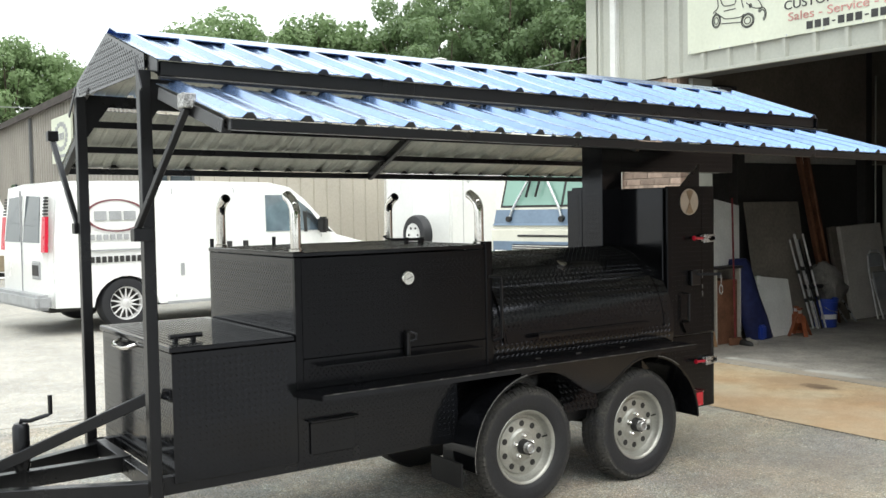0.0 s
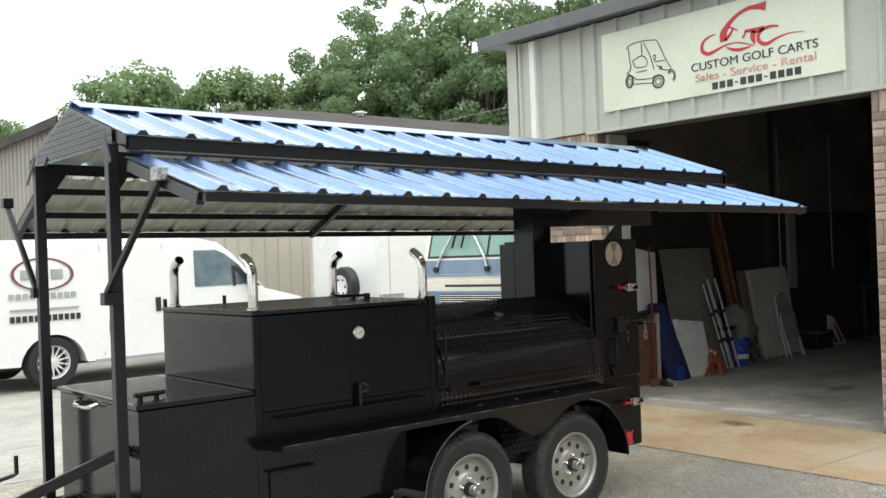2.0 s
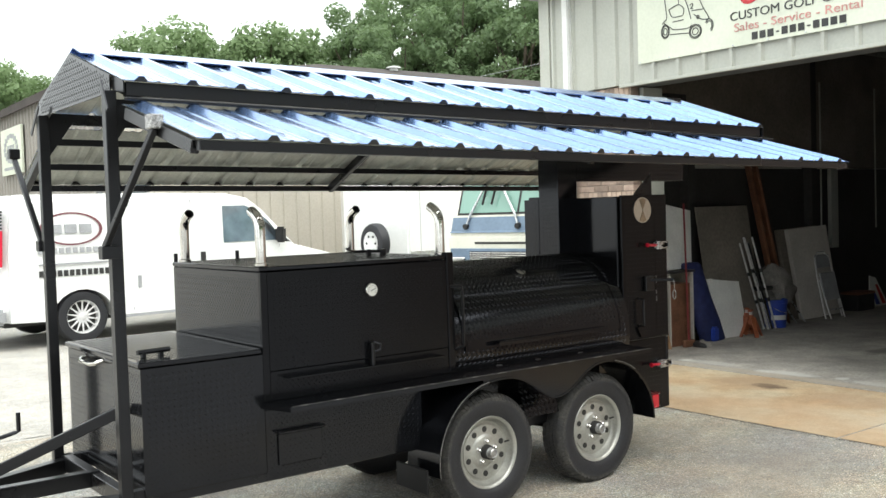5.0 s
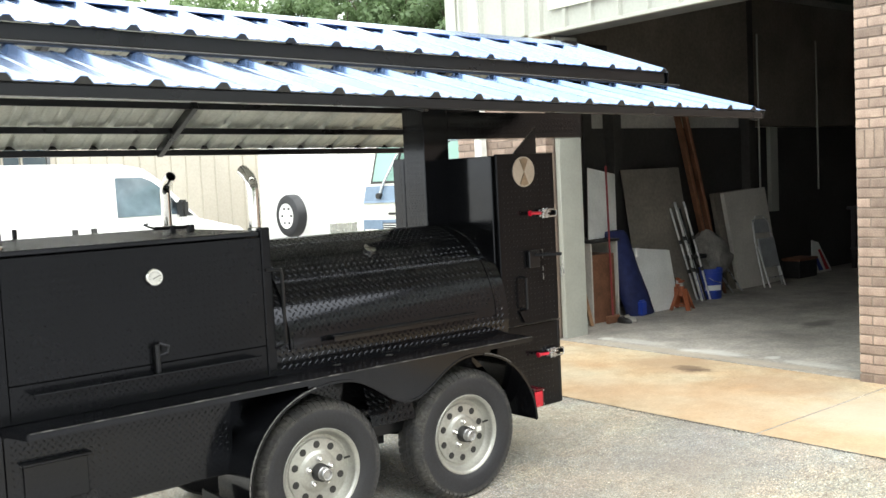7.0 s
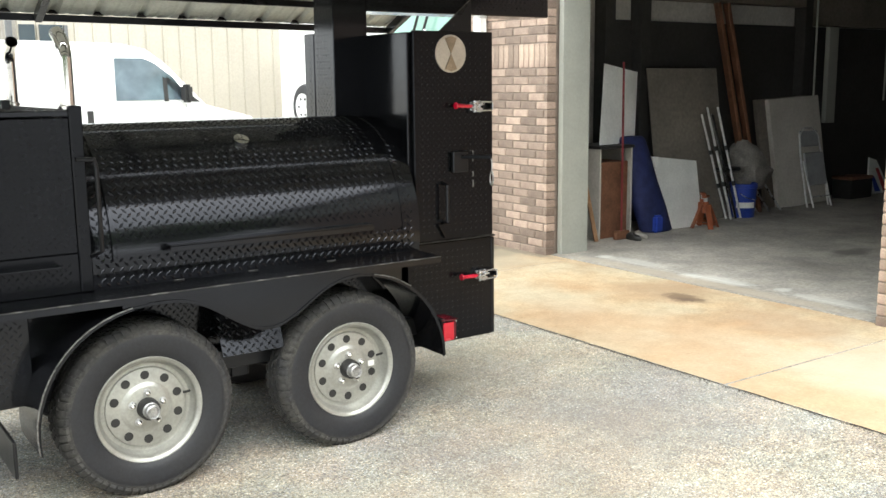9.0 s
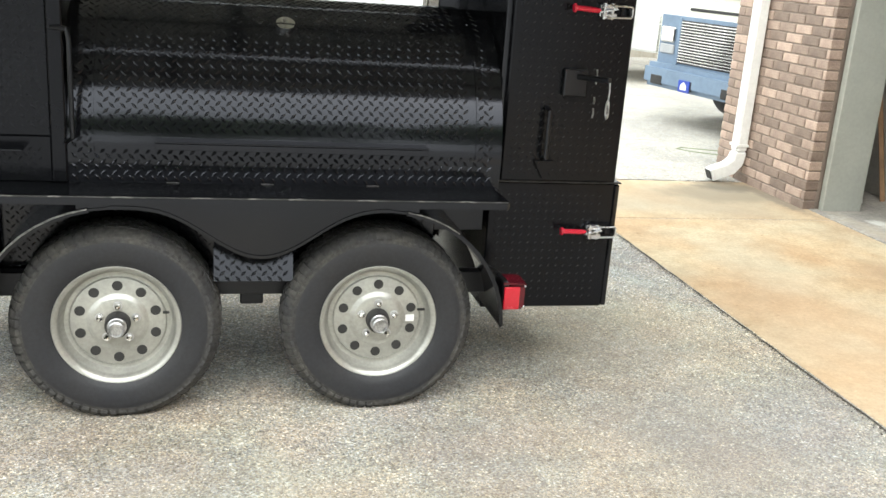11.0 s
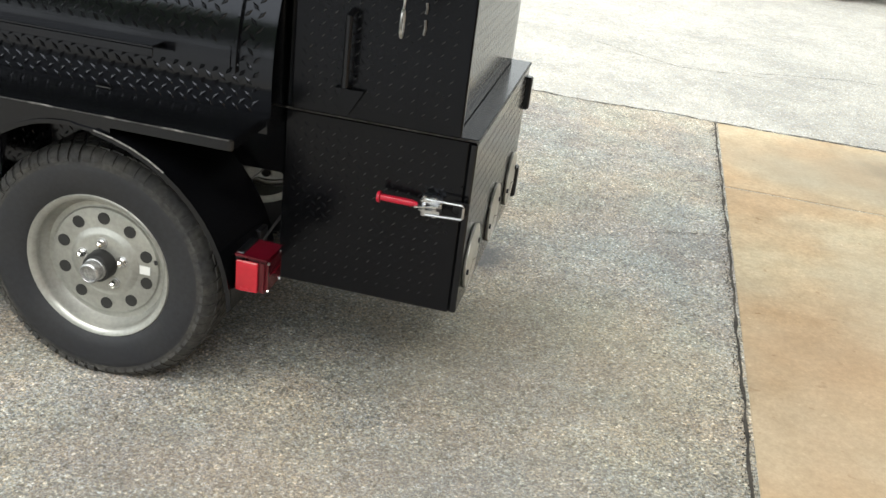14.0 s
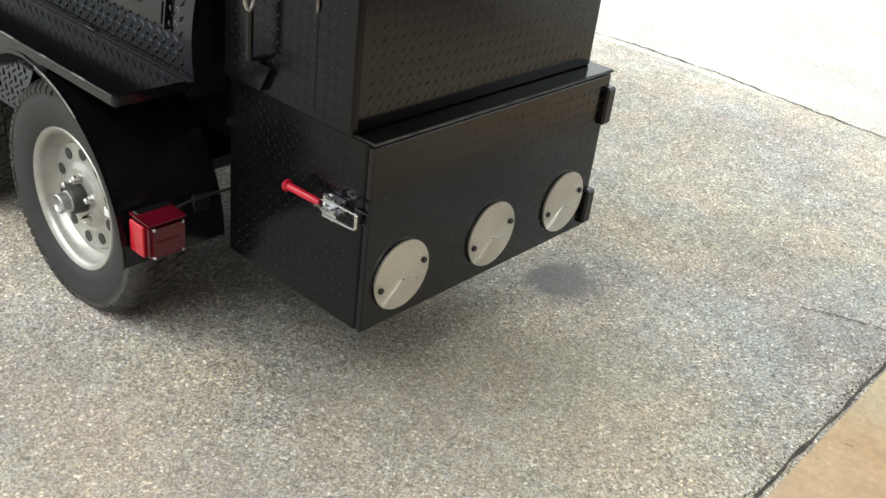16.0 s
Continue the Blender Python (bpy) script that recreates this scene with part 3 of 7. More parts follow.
part("backing_wall", box(FACE + 0.1, FACE + 0.3, -3.0, JY0 - 0.02, 0, HEAD, 0), MORTAR, shop)
part("side_wall", ribbed_wall((20.0, LEFT - 0.05), (FACE + 0.1, LEFT - 0.05), 0, EAVE, 0.31), SIDING, shop)
part("header_flashing", box(FACE - 0.052, FACE - 0.005, -3.0, JY1 + 0.12, HEAD - 0.03, HEAD + 0.002, 0.004), SIDING, shop)
part("soffit", box(FACE - 0.004, FACE + 0.3, JY0 - 0.01, JY1 + 0.01, HEAD - 0.02, HEAD + 0.001, 0.003), DARKTRIM, shop, "dark soffit under the door header")
part("corner_trim", box(FACE - 0.06, FACE - 0.022, LEFT - 0.12, LEFT + 0.04, HEAD, EAVE, 0.004), SIDING, shop)
part("jamb", box(FACE + 0.12, FACE + 0.42, JY1 - 0.06, JY1 - 0.005, 0.013, HEAD - 0.03, 0.004), JAMB, shop, "grey painted steel door jamb")
part("jamb", box(FACE + 0.12, FACE + 0.42, JY0 + 0.005, JY0 + 0.06, 0.013, HEAD - 0.03, 0.004), JAMB, shop)
roof = thing("roof_shop", (12, 3, EAVE), "low steel shop roof with dark grey fascia", "roof", kind="structure")
part("fascia", box(FACE - 0.28, FACE - 0.24, -3.2, LEFT + 0.3, EAVE - 0.02, EAVE + 0.12, 0.006), DARKTRIM, roof, "dark grey fascia")
part("deck", box(FACE - 0.24, 20.2, -3.2, LEFT + 0.3, EAVE + 0.02, EAVE + 0.1, 0.004), DARKTRIM, roof)
inside = thing("wall_inside", (14, 3, 0), "dim shop interior walls", "wall", kind="structure")
part("wall_panel", box(FACE + 0.3, 19.9, LEFT - 0.16, LEFT - 0.1, 0, EAVE, 0), INWALL, inside)
part("wall_panel", box(19.8, 19.95, -3.0, LEFT - 0.17, 0, EAVE, 0), INWALL, inside)
part("wall_panel", box(FACE + 0.3, 19.8, -3.1, -3.0, 0, EAVE, 0), INWALL, inside)
single("floor", box(FACE + 0.06, 19.8, JY0, JY1, -0.1, 0.029, 0, bm=box(FACE + 0.31, 19.8, -3.0, LEFT - 0.17, -0.12, 0.03, 0.004)), FLOOR, "grey stained concrete shop floor", "floor", kind="structure")
single("ceiling", box(FACE + 0.31, 19.8, -3.0, LEFT - 0.17, EAVE - 0.12, EAVE - 0.04, 0), CEILM, "dim galvanised shop ceiling", "ceiling", kind="structure")

# ---------------------------------------------------------------- smoker trailer
YC = 4.985
trailer = thing("smoker_trailer", (4.2, YC, 0), "black checker-plate barbecue smoker trailer with blue steel roof and open awnings", "trailer")


def plate_box(x0, x1, y0, y1, z0, z1, faces="n", bevel=0.004, m=0.02, high=0.0006, worn=False):
    """A welded checker-plate box. faces: n near side, f far side, l front end, r rear end, t top."""
    bm = box(x0, x1, y0, y1, z0, z1, bevel)
    if "n" in faces:
        treads(bm, sheet((x0 + m, y0, z0 + m), X, Z, -Y), x1 - x0 - 2 * m, z1 - z0 - 2 * m, high=high, worn=worn)
    if "l" in faces:
        treads(bm, sheet((x0, y0 + m, z0 + m), Y, Z, -X), y1 - y0 - 2 * m, z1 - z0 - 2 * m, high=0.0011)
    if "r" in faces:
        treads(bm, sheet((x1, y0 + m, z0 + m), Y, Z, X), y1 - y0 - 2 * m, z1 - z0 - 2 * m, worn=worn)
    if "t" in faces:
        treads(bm, sheet((x0 + m, y0 + m, z1), X, Y, Z), x1 - x0 - 2 * m, y1 - y0 - 2 * m, high=0.0012)
    return bm


# chassis
frame_bm = None
for y in (4.52, 5.45):
    frame_bm = beam((2.2, y, 0.4), (5.46, y, 0.4), 0.05, 0.08, bm=frame_bm)
for x in (2.22, 3.2, 4.2, 5.2):
    frame_bm = beam((x, 4.49, 0.401), (x, 5.48, 0.401), 0.05, 0.078, bm=frame_bm)
part("chassis", frame_bm, BLACKM, trailer)
tongue = part("tongue", beam((2.24, 4.5, 0.39), (1.3, YC - 0.03, 0.39), 0.055, 0.075), BLACKM, trailer)
part("beam", beam((2.24, 5.45, 0.388), (1.3, YC + 0.03, 0.388), 0.055, 0.075), BLACKM, tongue)
part("beam", beam((2.24, YC, 0.41), (1.15, YC, 0.41), 0.055, 0.075), BLACKM, tongue)
part("coupler", box(0.98, 1.2, YC - 0.045, YC + 0.045, 0.37, 0.46, 0.02, seg=2), BLACKM, tongue)
part("diagonal_brace", beam((2.26, 4.66, 0.78), (1.62, YC, 0.47), 0.05, 0.05), BLACKM, tongue)
jack = part("tongue_jack", tube([(1.755, YC, 0.12), (1.755, YC, 0.62)], 0.03), BLACKM, trailer, smooth=True)
part("collar", lathe([(0.033, 0.46), (0.037, 0.47), (0.037, 0.65), (0.028, 0.665), (0.0, 0.665)], 20, axis="z", at=(1.755, YC, 0)), BLACKM, jack, smooth=True)
part("foot", box(1.7, 1.82, YC - 0.06, YC + 0.06, -0.028, -0.006, 0.005), BLACKM, jack)
part("leg", tube([(1.76, YC, -0.012), (1.76, YC, 0.15)], 0.022), ZINC, jack, smooth=True)
part("crank_handle", tube([(1.755, YC, 0.66), (1.755, YC - 0.01, 0.68), (1.79, YC - 0.02, 0.675), (1.86, YC - 0.04, 0.695), (1.875, YC - 0.04, 0.7), (1.875, YC - 0.04, 0.785)], 0.01, 8), BLACKM, jack, smooth=True)

# front tool box
tool = part("tool_box", plate_box(2.285, 2.885, 4.48, 5.57, 0.405, 0.985, "nl", high=0.0011), BLACK, trailer)
part("lid", plate_box(2.272, 2.872, 4.47, 5.58, 0.988, 1.012, "t", m=0.03), BLACK, tool)
part("lid_latch", tube([(2.33, 4.64, 1.037), (2.49, 4.66, 1.037)], 0.012, 8, bm=box(2.35, 2.37, 4.63, 4.66, 1.011, 1.042, 0.003, bm=box(2.44, 2.46, 4.65, 4.68, 1.011, 1.042, 0.003))), BLACKM, tool)
part("handle", tube([(2.285, 4.99, 0.97), (2.25, 4.995, 0.96), (2.235, 5.03, 0.955), (2.235, 5.19, 0.955), (2.25, 5.225, 0.96), (2.285, 5.23, 0.97)], 0.011, 10), CHROME, tool, "chrome grab handle", smooth=True)

# charcoal grill box
grill = part("grill_box", plate_box(2.885, 4.04, 4.5, 5.57, 0.749, 1.378, "l"), BLACK, trailer)
part("lid", plate_box(2.882, 4.05, 4.485, 5.575, 1.38, 1.403, "t"), BLACK, grill)
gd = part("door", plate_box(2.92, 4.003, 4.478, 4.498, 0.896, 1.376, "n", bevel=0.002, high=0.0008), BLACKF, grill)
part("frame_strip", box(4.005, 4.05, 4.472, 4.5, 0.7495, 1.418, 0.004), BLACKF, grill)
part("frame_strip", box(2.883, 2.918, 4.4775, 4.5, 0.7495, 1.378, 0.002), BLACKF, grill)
part("hinge_ledge", box(2.99, 3.93, 4.41, 4.478, 0.858, 0.864, 0.001), BLACK, grill)
part("latch_bar", box(3.48, 3.5, 4.44, 4.476, 0.86, 0.98, 0.004, bm=tube([(3.5, 4.45, 0.93), (3.53, 4.44, 0.94), (3.535, 4.44, 0.965), (3.5, 4.45, 0.98)], 0.006, 8)), BLACKM, gd)
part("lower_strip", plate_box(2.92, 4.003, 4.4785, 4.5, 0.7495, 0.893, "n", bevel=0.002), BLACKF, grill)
th = part("thermometer", lathe([(0.0, 0.0), (0.034, 0.0), (0.036, -0.004), (0.036, -0.016), (0.033, -0.02), (0.0, -0.02)], 32, at=(3.506, 4.478, 1.25)), CHROME, gd, "round chrome thermometer", smooth=True)
part("dial", lathe([(0.0, -0.0205), (0.029, -0.0205), (0.029, -0.0212), (0.0, -0.0212)], 28, at=(3.506, 4.478, 1.25)), BOARDW, th, "white dial face")
part("needle", beam((3.496, 4.4563, 1.244), (3.528, 4.4563, 1.258), 0.003, 0.0012, 0, up=(0, 1, 0)), INKK, th)
for k in range(10):
    a = radians(-40 + 26 * k)
    part("dial_mark", beam((3.506 + 0.02 * math.cos(a), 4.4565, 1.25 + 0.02 * math.sin(a)), (3.506 + 0.025 * math.cos(a), 4.4565, 1.25 + 0.025 * math.sin(a)), 0.0022, 0.001, 0, up=(0, 1, 0)), INKK, th)
part("side_handle", tube([(4.02, 4.47, 1.23), (4.07, 4.43, 1.23), (4.075, 4.43, 1.2), (4.075, 4.43, 0.9), (4.05, 4.47, 0.88)], 0.008, 8), BLACKM, grill, smooth=True)
part("lid_latch", tube([(3.76, 5.03, 1.426), (3.89, 4.92, 1.426)], 0.009, 8, bm=box(3.87, 3.9, 4.905, 4.935, 1.402, 1.438, 0.003, bm=box(3.81, 3.835, 4.965, 4.99, 1.402, 1.438, 0.003, bm=tube([(3.76, 5.03, 1.426), (3.735, 5.05, 1.436), (3.715, 5.045, 1.446), (3.72, 5.02, 1.45)], 0.005, 8)))), BLACKM, grill)
for x in (2.9, 3.28):
    part("hinge", tube([(x + 0.01, 5.59, 1.35), (x + 0.01, 5.59, 1.45)], 0.012, 8), BLACKM, grill)


def stack(x, y, s):
    pts = [(x, y, 1.402), (x, y, 1.58)] + [(x, y + s * 0.085 * (1 - math.cos(a)), 1.58 + 0.085 * math.sin(a)) for a in [k * radians(68) / 7 for k in range(1, 8)]]
    e = Vector(pts[-1]) - Vector(pts[-2])
    pts.append(tuple(Vector(pts[-1]) + e.normalized() * 0.035))
    bm = tube(pts, 0.026, 20, caps=False)
    p = part("chimney_pipe", bm, CHROME, grill, "bent chrome exhaust pipe", smooth=True)
    part("bore", tube([Vector(q) for q in pts[3:]], 0.0235, 16, caps=False), BLACKP, p)
    part("base_ring", lathe([(0.027, 1.403), (0.033, 1.405), (0.033, 1.416), (0.027, 1.42)], 20, caps=False, axis="z", at=(x, y, 0)), CHROME, p, smooth=True)


for x in (2.93, 4.024):
    stack(x, 4.555, 1)
    stack(x, 5.5, -1)

# smoker barrel
BR, BZ = 0.5, 0.833


def curve(u, v, n):
    a = radians(-9) + v / BR
    return Vector((4.06 + u, YC - (BR + n) * math.cos(a), BZ + (BR + n) * math.sin(a)))


bar = prism([(YC - BR * math.cos(a), BZ + BR * math.sin(a)) for a in np.linspace(radians(-9.8), radians(189.8), 96)], 4.045, 5.475, "x")
treads(bar, curve, 1.4, BR * radians(157), 0.0345, 0.0178, (0.0285, 0.0105), 0.0024)
barrel = part("barrel", bar, BLACK, trailer, "round checker-plate smoking chamber", smooth=True)


def door_place(u, v, n):
    a = radians(9.5) + v / (BR + 0.008)
    return Vector((4.14 + u, YC - (BR + 0.008 + n) * math.cos(a), BZ + (BR + 0.008 + n) * math.sin(a)))


def curved_plate(x0, x1, a0, a1, r0, r1, steps=20):
    poly = [(YC - r1 * math.cos(a), BZ + r1 * math.sin(a)) for a in np.linspace(a0, a1, steps)]
    poly += [(YC - r0 * math.cos(a), BZ + r0 * math.sin(a)) for a in np.linspace(a1, a0, steps)]
    return prism(poly, x0, x1, "x")


bd = curved_plate(4.13, 5.38, radians(3.5), radians(84), BR - 0.005, BR + 0.008, 40)
treads(bd, door_place, 1.23, (BR + 0.008) * radians(73), 0.0345, 0.0178, (0.0285, 0.0105), 0.0024)
bdoor = part("door", bd, BLACK, barrel, smooth=True)
part("door_band", curved_plate(5.379, 5.385, radians(2), radians(60), BR, BR + 0.012), BLACK, bdoor)
part("door_band", curved_plate(4.125, 4.131, radians(2), radians(60), BR, BR + 0.012), BLACK, bdoor)
part("lower_strip", curved_plate(4.14, 5.37, radians(3), radians(9), BR + 0.006, BR + 0.0115, 6), BLACK, bdoor)
part("handle_rail", box(4.32, 5.2, 4.415, 4.482, 0.893, 0.899, 0.001, bm=box(4.32, 5.2, 4.415, 4.42, 0.872, 0.892, 0.001)), BLACK, bdoor)
ta = radians(55.5)
tv = Vector((4.735, YC - (BR + 0.006) * math.cos(ta), BZ + (BR + 0.006) * math.sin(ta)))
tb = lathe([(0.0, 0.0), (0.03, 0.0), (0.032, -0.004), (0.032, -0.018), (0.0, -0.02)], 28)
tb.transform(Matrix.Translation(tv) @ Matrix.Rotation(-ta, 4, "X"))
part("thermometer", tb, CHROME, bdoor, "round chrome thermometer", smooth=True)

# lower body, shelf
body = part("lower_body", plate_box(2.886, 3.82, 4.49, 5.56, 0.365, 0.709, "n", high=0.0011), BLACK, trailer)
ash = part("ash_door", plate_box(2.95, 3.19, 4.475, 4.489, 0.43, 0.585, "n"), BLACK, body)
part("hood_lip", box(2.94, 3.2, 4.45, 4.489, 0.588, 0.6, 0.003), BLACKM, ash)
part("inner_side", plate_box(3.82, 5.27, 4.56, 5.41, 0.415, 0.709, "n", high=0.002), BLACK, trailer)
part("inner_side", box(5.271, 5.465, 4.62, 5.41, 0.56, 0.709, 0.002), BLACK, trailer)
part("deck", box(2.886, 5.47, 4.4805, 5.57, 0.71, 0.7485, 0), BLACK, trailer)
up = Vector((0, 0.36, 0.933)).normalized()
splash = beam((4.5, 4.445, 0.53), (4.76, 4.445, 0.53), 0.004, 0.2, 0, up=tuple(up))
treads(splash, sheet(Vector((4.5, 4.443, 0.53)) - up * 0.1, X, up, (0, -up.z, up.y)), 0.26, 0.2, 0.0345, 0.0178, (0.0285, 0.0105), 0.0034)
part("splash_plate", splash, BLACK, trailer)
shelf = part("side_shelf", prism([(2.86, 4.48), (2.92, 4.29), (5.455, 4.29), (5.462, 4.297), (5.462, 4.48)], 0.722, 0.749, "z", bevel=0.003), BLACK, trailer)
part("worn_edge", beam((2.93, 4.2905, 0.7482), (5.455, 4.2905, 0.7482), 0.0032, 0.0032, 0.0008), SCUFF, shelf, "shelf edge with thin worn paint")
random.seed(4)
for i in range(14):
    x = 3.0 + i * 0.175 + random.uniform(-0.05, 0.05)
    w = random.uniform(0.03, 0.07)
    part("weld_bead", tube([(x, 4.291, 0.748), (x + w * 0.4, 4.29, 0.749), (x + w, 4.291, 0.748)], 0.0024, 6), WELD, shelf)
for i in range(3):
    x = 4.35 + i * 0.33 + random.uniform(-0.04, 0.04)
    part("weld_bead", tube([(x, 4.486, 0.751), (x + 0.04, 4.485, 0.751)], 0.0016, 6), WELD, shelf)

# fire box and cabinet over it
fire = part("fire_box", plate_box(5.475, 5.9575, 4.592, 5.495, 0.266, 0.75, "n", high=0.0005, worn=True), [BLACKF, WORNGLINT], trailer)
fdoor = part("ash_door", plate_box(5.9585, 5.978, 4.5925, 5.5, 0.268, 0.746, "r", worn=True), [BLACK, WORNGLINT], fire)
part("top_plate", box(5.47, 5.982, 4.589, 5.503, 0.7505, 0.7555, 0.001), SCUFF, fire, "black plate with worn bare edges")
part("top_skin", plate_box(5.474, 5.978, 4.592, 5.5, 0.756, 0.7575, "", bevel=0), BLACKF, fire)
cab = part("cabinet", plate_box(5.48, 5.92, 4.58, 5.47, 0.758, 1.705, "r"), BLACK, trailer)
cdoor = part("door", plate_box(5.5, 5.94, 4.556, 4.578, 0.764, 1.712, "n", high=0.0005, worn=True), [BLACKF, WORNGLINT], cab)
part("damper_disc", lathe([(0.0, 0.0), (0.083, 0.0), (0.084, -0.003), (0.084, -0.006), (0.0, -0.007)], 40, at=(5.697, 4.555, 1.612)), STAINLESS, cdoor, "round stainless damper disc", smooth=True)
for k in range(2):
    part("damper_blade", prism([(5.697, 1.612), (5.697 + 0.075 * math.cos(radians(65 + 180 * k)), 1.612 + 0.075 * math.sin(radians(65 + 180 * k))), (5.697 + 0.078 * math.cos(radians(90 + 180 * k)), 1.612 + 0.078 * math.sin(radians(90 + 180 * k))), (5.697 + 0.075 * math.cos(radians(115 + 180 * k)), 1.612 + 0.075 * math.sin(radians(115 + 180 * k)))], 4.5445, 4.5478), DULLST, cdoor)


def toggle(x, z, y, parent):
    """A toggle clamp: red grip, zinc body and wire bail, reaching to the rear."""
    g = part("toggle_clamp", box(x - 0.022, x + 0.03, y - 0.012, y, z - 0.02, z + 0.02, 0.002), ZINC, parent, "zinc toggle clamp with red grip")
    for k in (-1, 1):
        part("cheek", prism([(x - 0.024, z + 0.012 * k), (x + 0.004, z + 0.026 * k), (x + 0.032, z + 0.02 * k), (x + 0.03, z + 0.008 * k)], y - 0.034, y - 0.012), ZINC, g)
    part("grip", tube([(x - 0.03, y - 0.03, z), (x - 0.045, y - 0.034, z + 0.002), (x - 0.122, y - 0.042, z + 0.006), (x - 0.124, y - 0.042, z + 0.006), (x - 0.131, y - 0.042, z + 0.006)], 0.01, 12, radii=[0.007, 0.0092, 0.0092, 0.0155, 0.0145]), REDP, g, "red plastic grip", smooth=True)
    part("bail", tube([(x - 0.006, y - 0.036, z + 0.021), (x + 0.086, y - 0.03, z + 0.019), (x + 0.09, y - 0.03, z + 0.015), (x + 0.09, y - 0.03, z - 0.015), (x + 0.086, y - 0.03, z - 0.019), (x - 0.006, y - 0.036, z - 0.021)], 0.0036, 8), ZINC, g)
    part("lever", beam((x - 0.034, y - 0.036, z - 0.004), (x + 0.03, y - 0.044, z + 0.01), 0.016, 0.005, 0.001), ZINC, g)
    for dx in (-0.012, 0.016):
        part("pivot", tube([(x + dx, y - 0.028, z - 0.027), (x + dx, y - 0.028, z + 0.027)], 0.0065, 8), ZINC, g)
    part("catch_hook", box(x + 0.058, x + 0.1, y - 0.006, y, z - 0.016, z + 0.016, 0.002, bm=box(x + 0.08, x + 0.088, y - 0.034, y - 0.005, z - 0.012, z + 0.012, 0.002)), BLACKM, g)


toggle(5.878, 0.572, 4.591, fire)
toggle(5.825, 1.375, 4.555, cdoor)
latch = part("door_latch", box(5.695, 5.78, 4.53, 4.5555, 1.076, 1.172, 0.004), BLACKM, cdoor, "black sliding door latch")
part("lever", beam((5.742, 4.545, 1.146), (5.806, 4.392, 1.152), 0.02, 0.018, 0.003), BLACKM, latch)
ring = [(5.806, 4.39 + 0.012 * math.sin(a), 1.054 + 0.03 * math.cos(a)) for a in np.linspace(0, math.tau, 15)]
part("snap_hook", tube(ring, 0.0035, 8, bm=tube([(5.806, 4.392, 1.145), (5.808, 4.39, 1.115), (5.806, 4.39, 1.084)], 0.0028, 6)), HUBZ, latch, "small dull snap hook", smooth=True)
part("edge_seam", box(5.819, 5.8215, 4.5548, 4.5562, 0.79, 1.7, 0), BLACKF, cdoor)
for z0, z1 in ((1.0, 1.035), (1.05, 1.075), (1.12, 1.172)):
    part("weld_bead", tube([(5.82, 4.5535, z0), (5.822, 4.5525, (z0 + z1) / 2), (5.82, 4.5535, z1)], 0.0035, 6), WELD, cdoor, smooth=True)
part("pull_handle", tube([(5.648, 4.556, 1.03), (5.648, 4.515, 1.025), (5.648, 4.515, 0.855), (5.648, 4.556, 0.85)], 0.009, 8), BLACKM, cdoor, smooth=True)
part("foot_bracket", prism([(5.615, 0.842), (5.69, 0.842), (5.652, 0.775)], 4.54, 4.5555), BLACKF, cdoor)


def vent(y, z):
    d = part("air_damper", lathe([(0.0, 0.0), (0.089, 0.0), (0.091, 0.003), (0.091, 0.008), (0.0, 0.009)], 40, axis="x", at=(5.9795, y, z)), STAINLESS, fdoor, "round stainless air damper disc", smooth=True)
    bm = None
    for k in (-1, 1):
        a, b = (y - 0.005 * k, z - 0.01), (y + 0.065 * k, z - 0.065 * (0.55 if k > 0 else 1))
        bm = beam((5.9895, *a), (5.9895, y + 0.06 * k, z - 0.05 + 0.02 * k), 0.004, 0.003, 0, bm=bm, up=(1, 0, 0))
    part("vane_edge", bm, CHROME, d)
    for s in (-1, 1):
        part("screw", tube([(5.987, y + s * 0.071, z + s * 0.018), (5.9925, y + s * 0.071, z + s * 0.018)], 0.008, 8), BLACKM, d)


for y in (4.711, 5.046, 5.363):
    vent(y, 0.392)
for z in (0.345, 0.66):
    part("hinge", box(5.965, 5.995, 5.475, 5.515, z - 0.06, z + 0.05, 0.006), BLACKM, fdoor)

# smoke duct and rear roof carrier
part("smoke_duct", plate_box(5.318, 5.5, 4.95, 5.14, 1.3, 2.1, "l"), BLACK, trailer)
part("smoke_duct", plate_box(5.315, 5.478, 5.141, 5.24, 1.3, 1.72, "l"), BLACK, trailer)
part("smoke_duct", plate_box(5.501, 6.62, 4.952, 5.138, 1.818, 1.973, "n", high=0.0028), BLACK, trailer, "long flat checker-plate smoke duct")
part("smoke_duct", plate_box(6.48, 6.618, 4.953, 5.137, 1.974, 2.43, "nl", high=0.0028), BLACK, trailer)
part("roof_post", beam((5.87, 4.62, 1.7), (5.87, 4.62, 2.12), 0.05, 0.05), BLACKM, trailer)
part("gusset", prism([(5.67, 1.71), (5.85, 1.71), (5.85, 1.86)], 4.6, 4.612), BLACKM, trailer)
part("roof_post", beam((5.53, 4.62, 1.7), (5.53, 4.62, 1.71), 0.05, 0.05), BLACKM, trailer)

# roof
RX0, RX1, EY, EZ, RZ = 2.195, 6.67, 0.695, 2.196, 2.425
canopy = part("roof_frame", beam((RX0 + 0.05, YC, RZ - 0.075), (RX1 - 0.03, YC, RZ - 0.075), 0.04, 0.04), BLACKM, trailer)


